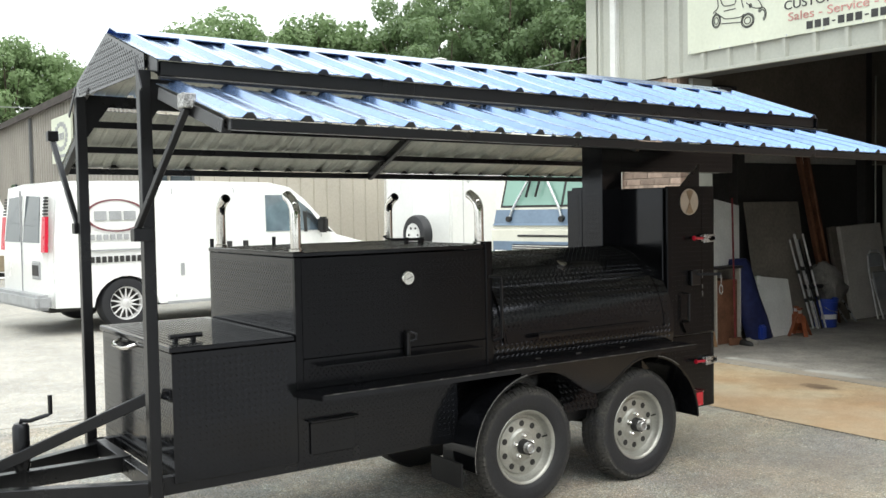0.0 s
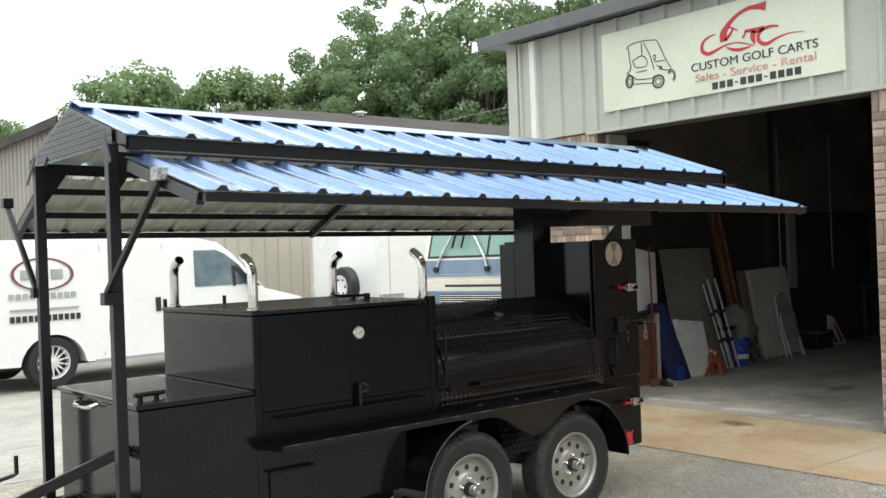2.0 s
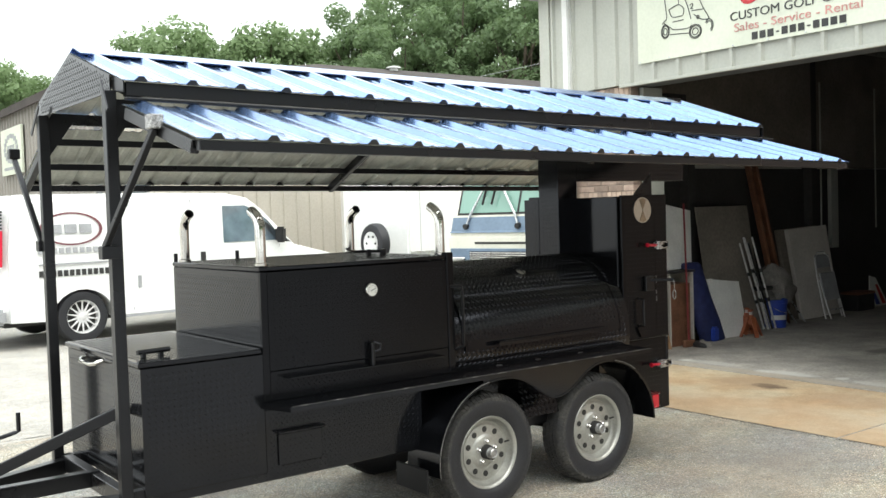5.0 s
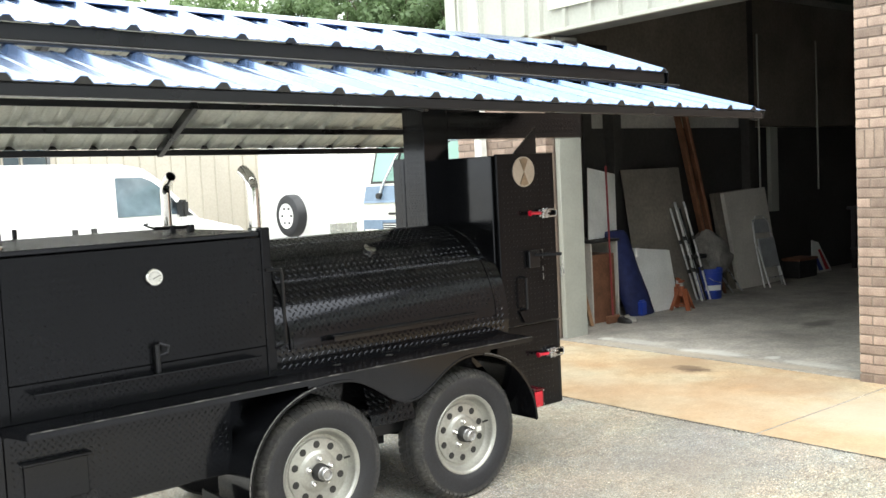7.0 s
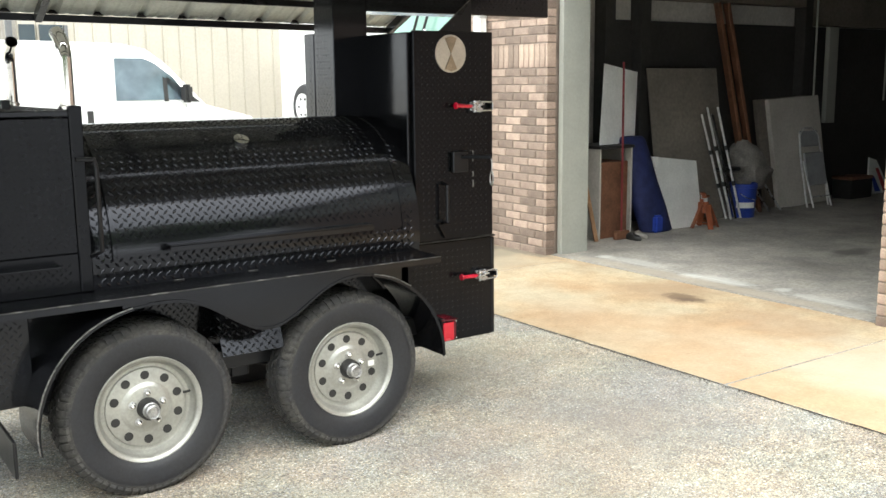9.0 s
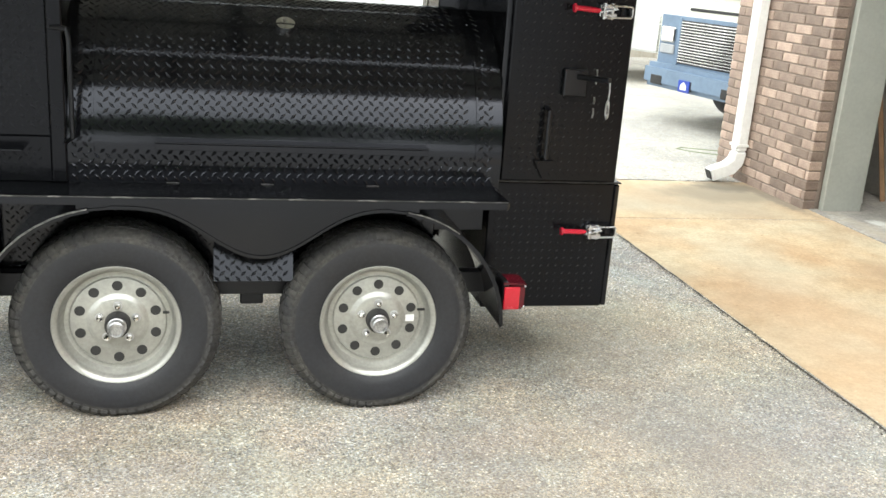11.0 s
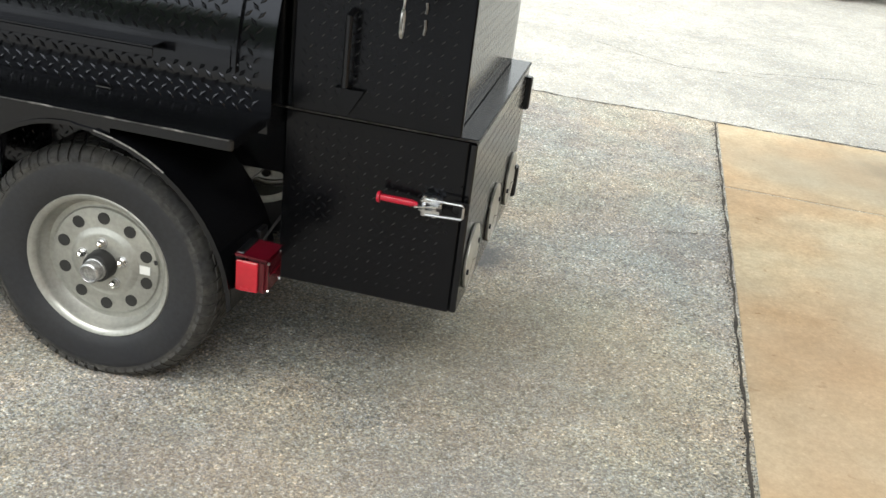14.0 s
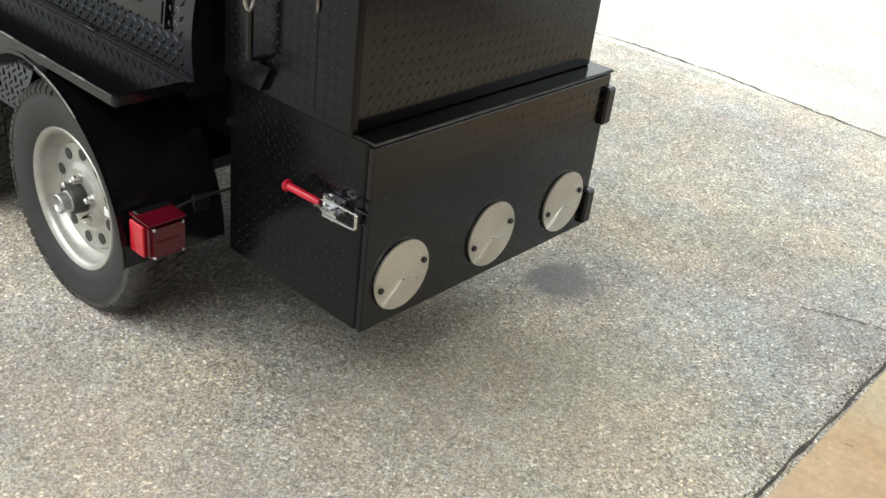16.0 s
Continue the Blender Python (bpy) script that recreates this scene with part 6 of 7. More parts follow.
def wheel_set(parent, x, y, r, side, rim_mat, spokes=0, width=0.22):
    """A road wheel whose outer face looks to side (-1: -y) at local x, y."""
    s = side
    w = part("wheel", lathe([(r * 0.62, y + s * 0.0), (r * 0.64, y + s * 0.012), (r * 0.6, y - s * 0.01), (r * 0.58, y - s * 0.07), (0.0, y - s * 0.075)], 40, at=(x, 0, r), caps=False), rim_mat, parent, smooth=True)
    part("tyre", lathe([(r * 0.62, y), (r * 0.8, y + s * 0.014), (r * 0.94, y + s * 0.004), (r, y - s * 0.03), (r, y - s * (width - 0.03)), (r * 0.94, y - s * width), (r * 0.6, y - s * width)], 48, at=(x, 0, r), caps=False), RUBBER, w, smooth=True)
    part("hub", lathe([(r * 0.16, y - s * 0.07), (r * 0.16, y - s * 0.02), (r * 0.12, y - s * 0.012), (0.0, y - s * 0.012)], 20, at=(x, 0, r)), rim_mat, w, smooth=True)
    if spokes:
        part("dish", lathe([(0.0, y - s * 0.066), (r * 0.57, y - s * 0.066), (r * 0.57, y - s * 0.07), (0.0, y - s * 0.07)], 32, at=(x, 0, r)), BLACKP, w)
        for k in range(spokes):
            for d in (-1, 1):
                a, b2 = k * math.tau / spokes, (k + 0.55 * d) * math.tau / spokes
                part("spoke", beam((x + r * 0.14 * math.cos(a), y - s * 0.03, r + r * 0.14 * math.sin(a)), (x + r * 0.6 * math.cos(b2), y - s * 0.012, r + r * 0.6 * math.sin(b2)), 0.014, 0.02, 0.002, up=(0, 1, 0)), rim_mat, w)
    else:
        for k in range(8):
            a = k * math.tau / 8
            part("hole", lathe([(0.0, y - s * 0.066), (r * 0.09, y - s * 0.066), (r * 0.09, y - s * 0.08)], 12, at=(x + r * 0.4 * math.cos(a), 0, r + r * 0.4 * math.sin(a))), BLACKP, w)
    return w


def arch(cx, r, z0, n=12):
    """Points of a wheel cut-out over cx, from its rear to its front along the sill at z0."""
    a0 = math.asin(max(-1, min(1, (z0 - 0.34) / r)))
    return [(cx - r * math.cos(a), 0.34 + r * math.sin(a)) for a in np.linspace(a0, math.pi - a0, n)]


def van_body(outline, half, tuck, z_tuck, bevel=0.05):
    bm = prism(outline, -half, half, "y")
    bmesh.ops.bevel(bm, geom=[e for e in bm.edges if abs(abs(e.verts[0].co.y) - half) < 1e-4 and abs(abs(e.verts[1].co.y) - half) < 1e-4 and e.verts[0].co.y * e.verts[1].co.y > 0 and max(v.co.z for v in e.verts) > 0.9], offset=bevel, segments=3, affect="EDGES")
    for v in bm.verts:
        if v.co.z > z_tuck:
            v.co.y *= 1 - tuck * (v.co.z - z_tuck)
        if v.co.x < -0.9:
            v.co.y *= 1 - 0.22 * (-0.9 - v.co.x)
    return bm


def build_van():
    v = thing("cargo_van", (4.73, 14.451, fall(5, 14.0) + 0.02), "white cargo van with dark windows and lettered side, parked", "van", turn=5.5)
    R = 0.35
    XR, XF = -0.1, 3.4
    out = [(-1.14, 0.42)] + [(-0.57, 0.4)] + arch(XR, 0.45, 0.4) + [(0.37, 0.38), (2.93, 0.38)] + arch(XF, 0.45, 0.4) + [(3.87, 0.38), (4.16, 0.4), (4.22, 0.75), (4.16, 0.96), (4.02, 1.07), (3.35, 1.24), (2.8, 1.8), (2.55, 1.98), (2.2, 2.05), (1.0, 2.07), (-0.85, 2.06), (-1.06, 2.0), (-1.13, 1.3)]
    half = 1.0
    body = part("body", van_body(out, half, 0.1, 1.15, 0.11), WHITE, v, smooth=True)

    def y_at(z):
        return -half * (1 - 0.1 * max(0, z - 1.15))

    def panel(name, poly, mat_, off, parent, label=""):
        own = bmesh.new()
        a = [own.verts.new((u, y_at(w) - off, w)) for u, w in poly]
        b2 = [own.verts.new((u, y_at(w) + 0.01, w)) for u, w in poly]
        own.faces.new(a)
        for i in range(len(poly)):
            j = (i + 1) % len(poly)
            own.faces.new((a[i], a[j], b2[j], b2[i]))
        bmesh.ops.recalc_face_normals(own, faces=own.faces)
        return part(name, own, mat_, parent, label)
    panel("side_window", [(2.05, 1.32), (3.08, 1.32), (2.84, 1.62), (2.6, 1.8), (2.45, 1.86), (2.07, 1.86)], VANGLASS, 0.006, body, "dark front door window")
    panel("window_pillar", [(2.7, 1.3), (2.76, 1.3), (2.76, 1.6), (2.7, 1.62)], BLACKP, 0.009, body)
    panel("quarter_trim", [(2.98, 1.3), (3.22, 1.28), (2.76, 1.63), (2.74, 1.55)], BLACKP, 0.006, body)
    for x0 in (0.6, 1.55, 3.0):
        z1 = 1.98 if x0 < 2 else 1.26
        if x0 > 0:
            panel("door_seam", [(x0, 0.45), (x0 + 0.012, 0.45), (x0 + 0.012, z1), (x0, z1)], GREYP, 0.002, body)
    for x0 in (1.4, 1.66):
        panel("door_handle", [(x0, 1.0), (x0 + 0.07, 1.0), (x0 + 0.07, 1.2), (x0, 1.2)], BLACKP, 0.02, body)
    panel("hinge_cover", [(0.68, 0.75), (0.73, 0.75), (0.73, 0.92), (0.68, 0.92)], GREYP, 0.01, body)
    panel("sill_trim", [(0.47, 0.36), (2.95, 0.36), (2.95, 0.4), (0.47, 0.4)], GREYP, 0.006, body)
    # round emblem and bars of lettering
    ring = bmesh.new()
    n = 40
    rows = []
    for k in range(n):
        a = k * math.tau / n
        q = []
        for f in (1.0, 0.9):
            u, w = 0.42 * f * math.cos(a) - 0.2, 1.6 + 0.22 * f * math.sin(a)
            q.append(ring.verts.new((u, y_at(w) - 0.004, w)))
        rows.append(q)
    for k in range(n):
        p, q = rows[k], rows[(k + 1) % n]
        ring.faces.new((p[0], p[1], q[1], q[0]))
    part("emblem_ring", ring, INKD, body, "dark oval emblem ring")
    for u in (-0.42, -0.22, -0.02):
        panel("emblem_bar", [(u - 0.07, 1.54), (u + 0.09, 1.54), (u + 0.09, 1.66), (u - 0.07, 1.66)], GREYP, 0.004, body)
    for i in range(10):
        panel("lettering_bar", [(-0.66 + i * 0.092, 1.28), (-0.6 + i * 0.092, 1.28), (-0.6 + i * 0.092, 1.35), (-0.66 + i * 0.092, 1.35)], GREYP, 0.003, body)
    panel("lettering_bar", [(-0.66, 1.13), (0.26, 1.13), (0.26, 1.15), (-0.66, 1.15)], GREYP, 0.003, body)
    for i in range(12):
        panel("number_bar", [(-0.66 + i * 0.08, 0.98), (-0.605 + i * 0.08, 0.98), (-0.605 + i * 0.08, 1.06), (-0.66 + i * 0.08, 1.06)], INKK, 0.003, body)
    # rear

    def rear_panel(name, poly, off, m2, label=""):
        own = bmesh.new()
        top = [own.verts.new((-1.132 + max(0, w - 1.3) * 0.1 - off, u, w)) for u, w in poly]
        low = [own.verts.new((-1.1 + max(0, w - 1.3) * 0.1, u, w)) for u, w in poly]
        own.faces.new(top)
        for i in range(len(poly)):
            own.faces.new((top[i], top[(i + 1) % len(poly)], low[(i + 1) % len(poly)], low[i]))
        bmesh.ops.recalc_face_normals(own, faces=own.faces)
        return part(name, own, m2, body, label)
    for s in (-1, 1):
        for off, grow, m2, nm, lb in ((0.006, 0.035, WHITE, "window_frame", ""), (0.012, 0.0, GLASS, "rear_window", "dark rear door window")):
            q = [(s * (0.07 - grow), 1.26 - grow), (s * (0.73 + grow), 1.26 - grow), (s * (0.7 + grow), 1.5), (s * (0.66 + grow * 0.7), 1.86 + grow), (s * (0.09 - grow), 1.88 + grow)]
            rear_panel(nm, q, off, m2, lb)
        rear_panel("tail_lamp", [(s * 0.8, 1.14), (s * 0.95, 1.14), (s * 0.925, 1.6), (s * 0.8, 1.6)], 0.012, REDP, "red tail lamp")
        for i in range(6):
            z = 1.62 + i * 0.042
            rear_panel("tail_slot", [(s * 0.8, z), (s * (0.9 - i * 0.006), z), (s * (0.9 - i * 0.006), z + 0.025), (s * 0.795, z + 0.025)], 0.01, BLACKP)
    part("rear_seam", box(-1.15, -1.12, -0.008, 0.008, 0.6, 1.95, 0), GREYP, body)
    part("plate_recess", box(-1.15, -1.12, -0.75, -0.42, 0.78, 1.02, 0.02), GREYP, body)
    part("plate_bar", box(-1.156, -1.149, -0.71, -0.46, 0.83, 0.97, 0.004), BLACKP, body)
    part("rear_bumper", box(-1.28, -1.08, -1.0, 1.0, 0.4, 0.6, 0.04, seg=2), GREYP, v, "grey rear bumper")
    part("front_bumper", box(4.1, 4.28, -0.98, 0.98, 0.38, 0.62, 0.05, seg=2), GREYP, v, "grey front bumper")
    part("head_lamp", box(4.05, 4.215, -0.97, -0.6, 0.78, 0.95, 0.03), CHROME, body)
    part("marker_lamp", box(4.02, 4.17, -1.004, -0.96, 0.72, 0.86, 0.01), ORANGE, body, "amber marker lamp")
    part("door_mirror", box(2.92, 3.02, -1.2, -1.0, 1.28, 1.52, 0.03, seg=2), BLACKP, body)
    part("windscreen", prism([(3.2, 1.36), (3.215, 1.37), (2.68, 1.87), (2.66, 1.86)], -0.82, 0.82, bevel=0), GLASS, body)
    for x in (XR, XF):
        wheel_set(v, x, -0.97, R, -1, ALLOY, 14)
        wheel_set(v, x, 0.97, R, 1, CHROME, 0)
    part("underbody", box(-1.05, 4.05, -0.75, 0.75, 0.34, 0.5, 0.02), BLACKP, v)
    for c in v.children:
        if not c.name.startswith("wheel"):
            c.location.z -= 0.07


build_van()


def build_pickup():
    v = thing("pickup_truck", (5.35, 21.0, fall(0, 20.2)), "white and tan crew pickup truck parked behind the van", "pickup", turn=183)
    R = 0.38
    out = [(-0.75, 0.55), (-0.48, 0.55)] + arch(0, 0.48, 0.55) + [(0.5, 0.5), (3.1, 0.5)] + arch(3.6, 0.48, 0.55) + [(4.1, 0.55), (4.5, 0.55), (4.55, 0.95), (4.4, 1.12), (3.3, 1.2), (2.65, 1.9), (2.4, 1.96), (1.2, 1.97), (1.05, 1.9), (0.85, 1.4), (0.8, 1.3), (-0.75, 1.28)]
    body = part("body", van_body(out, 0.98, 0.12, 1.15), WHITE, v, smooth=True)
    for s in (-1, 1):
        part("lower_band", box(-0.72, 4.4, s * 0.985 - 0.006, s * 0.985 + 0.006, 0.52, 0.82, 0.004), TAN, body, "tan lower body band")
        part("side_window", prism([(1.2, 1.4), (2.9, 1.38), (2.55, 1.78), (1.28, 1.82)], s * 0.94 - 0.02, s * 0.94 + 0.02), GLASS, body, "dark side window")
        part("running_board", box(0.7, 2.9, s * 1.0 - 0.06, s * 1.0 + 0.06, 0.36, 0.42, 0.02), CHROME, body)
        for x in (0.0, 3.6):
            wheel_set(v, x, s * 0.95, R, s, CHROME, 6)
    part("rear_window", prism([(1.08, 1.3), (1.1, 1.3), (1.16, 1.75), (1.1, 1.78)], -0.7, 0.7), GLASS, body)
    part("underbody", box(-0.7, 4.2, -0.7, 0.7, 0.35, 0.6, 0.02), BLACKP, v)
    part("bed_gap", box(0.79, 0.82, -0.99, 0.99, 0.5, 1.3, 0), BLACKP, body)


build_pickup()


def build_motorhome():
    v = thing("motorhome", (9.58, 8.86, fall(9, 9.5)), "old cream motorhome with faded blue nose, parked by the building", "motorhome", turn=11)
    W = 2.35
    out = [(0.05, 0.42), (0.0, 0.6), (0.0, 1.28), (0.05, 1.32), (0.1, 1.52), (0.42, 2.55), (0.6, 2.95), (1.0, 3.1), (7.5, 3.1), (7.5, 0.5), (1.5, 0.42)]
    body = part("body", prism(out, 0, W, bevel=0.03), CREAM, v)
    part("nose_band", box(-0.02, 0.0, 0.06, W - 0.06, 0.55, 1.1, 0.006), SKYBLUE, body, "faded blue nose band")
    part("cowl_band", prism([(0.0, 1.315), (0.03, 1.34), (0.085, 1.53), (0.095, 1.53), (0.06, 1.32)], 0.04, W - 0.04), SKYBLUE, body, "faded blue cowl")
    part("bumper", box(-0.14, 0.06, -0.02, W + 0.02, 0.35, 0.6, 0.05, seg=2), SKYBLUE, v, "faded blue bumper with cut-outs")
    for y in (0.35, 0.95, 1.6, 2.1):
        part("bumper_recess", box(-0.146, -0.12, y - 0.1, y + 0.1, 0.38, 0.48, 0.01), BLACKP, v)
    part("plate", box(-0.155, -0.142, W - 0.83, W - 0.65, 0.36, 0.48, 0.004), BLUEP, v, "blue front plate with white emblem")
    part("plate_emblem", prism([(W - 0.79, 0.385), (W - 0.69, 0.385), (W - 0.69, 0.43), (W - 0.74, 0.465), (W - 0.79, 0.43)], -0.158, -0.156, "x"), BOARDW, v)
    grille = part("grille", box(-0.03, -0.021, 0.42, W - 0.42, 0.62, 1.06, 0.004), BLACKP, body, "black grille with bright bars")
    for i in range(15):
        part("grille_bar", box(-0.042, -0.031, 0.43, W - 0.43, 0.635 + i * 0.0285, 0.646 + i * 0.0285, 0.002), CHROME, grille)
    for y in (0.38, W - 0.42):
        part("grille_surround", box(-0.04, -0.022, y, y + 0.04, 0.6, 1.08, 0.005), SKYBLUE, body)
    for y in (0.1, W - 0.34):
        part("head_lamp", box(-0.045, -0.02, y, y + 0.24, 0.82, 0.98, 0.015), CHROME, body)
        part("turn_lamp", box(-0.04, -0.02, y, y + 0.24, 0.7, 0.8, 0.01), GREYP, body)

    def ws(u, y0, y1, z0, z1, name, m):
        def fx(z):
            return 0.1 + (z - 1.52) * 0.32 / 1.03 + u
        poly = [(fx(z0), z0), (fx(z1), z1), (fx(z1) + 0.012, z1), (fx(z0) + 0.012, z0)]
        return part(name, prism(poly, y0, y1), m, body)
    ws(-0.006, 0.1, W - 0.1, 1.56, 2.52, "screen_gasket", BLACKP)
    ws(-0.012, 0.14, W / 2 - 0.02, 1.59, 2.49, "windscreen", GLASSG)
    ws(-0.012, W / 2 + 0.02, W - 0.14, 1.59, 2.49, "windscreen", GLASSG)
    for y0, y1 in ((2.03, 1.72), (1.12, 1.56)):
        part("wiper", tube([(0.03, y0, 1.4), (0.06, y0 + (y1 - y0) * 0.15, 1.55), (0.19, y1, 2.06)], 0.017, 8), ZINC, body, "bright wiper arm")
        part("wiper_pivot", tube([(0.0, y0, 1.4), (0.07, y0, 1.41)], 0.04, 10), BLACKP, body)
        part("wiper_blade", beam((0.085, y1 + 0.05, 1.7), (0.25, y1 - 0.03, 2.3), 0.02, 0.03, 0.003), BLACKP, body)
    part("vent_slot", box(-0.012, 0.0, 0.5, W - 0.5, 1.16, 1.19, 0.003), BLACKP, body)
    for y, s in ((0.02, -1), (W - 0.02, 1)):
        wheel_set(v, 1.15, y, 0.4, s, ZINC, 0, 0.25)
        wheel_set(v, 5.4, y, 0.4, s, ZINC, 0, 0.25)
        part("side_window", box(1.0, 1.9, y - 0.01 if s < 0 else y + 0.012, y - 0.002 if s < 0 else y + 0.026, 1.6, 2.35, 0.0), GLASS, body)


build_motorhome()


def build_cargo_trailer():
    z0 = fall(10, 14.5)
    v = thing("cargo_trailer", (10.07, 13.94, z0), "white enclosed cargo trailer with spare wheel on its nose", "trailer", turn=2)
    part("body", prism([(0.0, 0.62), (0.34, 0.0), (5.0, 0.0), (5.0, 2.1), (0.34, 2.1), (0.0, 1.48)], 0.45, 2.75, "z", bevel=0.03), WHITE, v, "white sheet body")
    for i in range(5):
        part("panel_seam", box(0.6 + i * 1.0, 0.61 + i * 1.0, -0.003, 0.0, 0.5, 2.7, 0), GREYP, v)
    part("stone_guard", box(0.36, 0.9, -0.005, 0.0, 0.47, 0.95, 0), ZINC, v, "bright lower stone guard")
    dia = [(0.72, 2.0), (0.85, 2.2), (0.72, 2.4), (0.59, 2.2)]
    for i in range(4):
        a, b2 = dia[i], dia[(i + 1) % 4]
        part("placard_edge", beam((a[0], -0.004, a[1]), (b2[0], -0.004, b2[1]), 0.012, 0.004, 0, up=(0, 1, 0)), GREYP, v)
    for y in (0.35, 1.75):
        part("tongue_beam", beam((0.0, y, 0.42), (-0.85, 1.05, 0.42), 0.06, 0.09), BLACKM, v)
    part("coupler", box(-1.1, -0.8, 1.0, 1.1, 0.4, 0.5, 0.02), BLACKM, v)
    jk = part("tongue_jack", tube([(-0.45, 0.98, 0.02), (-0.45, 0.98, 0.85)], 0.035, 12), BLACKM, v, smooth=True)
    part("foot", box(-0.54, -0.36, 0.89, 1.07, 0.0, 0.03, 0.006), BLACKM, jk)
    part("crank", tube([(-0.45, 0.98, 0.8), (-0.45, 0.83, 0.82), (-0.45, 0.81, 0.95)], 0.012, 8), BLACKM, jk)
    sp = part("spare_wheel", lathe([(0.0, -0.2), (0.1, -0.19), (0.2, -0.23), (0.2, -0.1), (0.0, -0.1)], 32, axis="x", at=(-0.1, 0.2, 1.12)), WHITE, v, "white steel spare wheel", smooth=True)
    part("tyre", lathe([(0.19, -0.22), (0.26, -0.235), (0.32, -0.21), (0.34, -0.17), (0.34, -0.06), (0.3, -0.03), (0.19, -0.04)], 40, axis="x", at=(-0.1, 0.2, 1.12), caps=False), RUBBER, sp, smooth=True)
    part("carrier", beam((-0.1, 0.2, 0.42), (-0.1, 0.2, 1.2), 0.05, 0.05, bm=beam((0.0, 0.65, 0.43), (-0.1, 0.18, 0.43), 0.05, 0.05)), BLACKM, sp)
    for k in range(6):
        a = k * math.tau / 6
        part("hole", tube([(-0.315, 0.2 + 0.13 * math.cos(a), 1.12 + 0.13 * math.sin(a)), (-0.325, 0.2 + 0.13 * math.cos(a), 1.12 + 0.13 * math.sin(a))], 0.02, 10), BLACKP, sp)
    for x in (2.6, 3.4):
        wheel_set(v, x, 0.02, 0.34, -1, ZINC)
        wheel_set(v, x, 2.08, 0.34, 1, ZINC)


build_cargo_trailer()

# ---------------------------------------------------------------- long metal building behind the van
fb = thing("metal_building", (14, 26, -0.35), "long beige ribbed metal building with brown hip roof", "building")
C0, C1, C2, C3 = (6.55, 18.35), (26.0, 18.35), (26.6, 39.0), (7.0, 39.0)
ZE = 4.33
# the left wall takes a darker tone than the front
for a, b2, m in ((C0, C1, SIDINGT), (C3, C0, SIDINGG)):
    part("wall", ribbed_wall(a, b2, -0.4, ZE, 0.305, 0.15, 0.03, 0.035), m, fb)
part("wall", box(26.0, 26.5, 18.6, 38.8, -0.4, ZE), SIDINGT, fb)
own = bmesh.new()
e = [own.verts.new((x + dx, y + dy, ZE)) for (x, y), dx, dy in ((C0, -0.15, -0.2), (C1, 0.3, -0.2), (C2, 0.3, 0.3), (C3, -0.15, 0.3))]
r0, r1 = own.verts.new((13.6, 22.3, 5.57)), own.verts.new((24.0, 22.3, 5.57))
for f in ((e[0], e[1], r1, r0), (e[1], e[2], r1), (e[2], e[3], r0, r1), (e[3], e[0], r0), (e[3], e[2], e[1], e[0])):
    own.faces.new(f)
bmesh.ops.recalc_face_normals(own, faces=own.faces)
rf = part("roof", own, SHINGLE, fb, "dark brown low roof")
part("roof_vent", lathe([(0.12, 0.0), (0.12, 0.06), (0.2, 0.07), (0.2, 0.1), (0.09, 0.13), (0.0, 0.13)], 20, axis="z", at=(15.8, 22.1, 5.5)), PVC, rf, "pale roof vent cap", smooth=True)
part("fascia", box(6.42, 26.3, 18.12, 18.16, ZE - 0.1, ZE + 0.06, 0.004), SHINGLE, fb)
part("fascia", beam((6.39, 18.15, ZE), (6.84, 39.3, ZE), 0.04, 0.18), SHINGLE, fb)
dl = (Vector((*C3, 0)) - Vector((*C0, 0))).normalized()
for s0 in (10.3, 16.0):
    p = Vector((*C0, 0)) + dl * s0
    part("downspout", box(p.x - 0.13, p.x - 0.05, p.y - 0.04, p.y + 0.04, -0.35, ZE - 0.1, 0.01), DARKTRIM, fb)
nrm = Vector((-dl.y, dl.x, 0))


def on_left(s0, s1, z0, z1, off, name, m, label=""):
    p, q = Vector((*C0, 0)) + dl * s0 + nrm * off, Vector((*C0, 0)) + dl * s1 + nrm * off
    own2 = bmesh.new()
    k = [(p, z0), (q, z0), (q, z1), (p, z1)]
    a = [own2.verts.new((v.x, v.y, z)) for v, z in k]
    b3 = [own2.verts.new((v.x - nrm.x * 0.05, v.y - nrm.y * 0.05, z)) for v, z in k]
    own2.faces.new(a)
    for i in range(4):
        own2.faces.new((a[i], a[(i + 1) % 4], b3[(i + 1) % 4], b3[i]))
    bmesh.ops.recalc_face_normals(own2, faces=own2.faces)
    return part(name, own2, m, fb, label)


on_left(5.4, 7.5, 2.85, 3.95, 0.1, "wall_sign", SIGNW, "white wall sign with a round emblem")
for k in range(16):
    a0 = k * math.tau / 16
    c0, c1 = 6.45 + 0.62 * math.cos(a0), 3.46 + 0.3 * math.sin(a0)
    on_left(c0 - 0.11, c0 + 0.11, c1 - 0.05, c1 + 0.05, 0.11, "emblem_dash", GREYP)
for k in range(3):
    on_left(6.1 + k * 0.26, 6.28 + k * 0.26, 3.38, 3.54, 0.112, "emblem_bar", GREYP)
on_left(5.7, 7.2, 2.96, 3.03, 0.11, "lettering_bar", GREYP)
on_left(1.0, 4.2, 1.5, 2.05, 0.09, "window", GLASS, "dark office window")
on_left(12.8, 13.5, 1.55, 2.5, 0.09, "window", GLASS)
on_left(17.0, 19.6, -0.35, 3.35, 0.09, "roll_door", BOARDW, "white roll-up door")
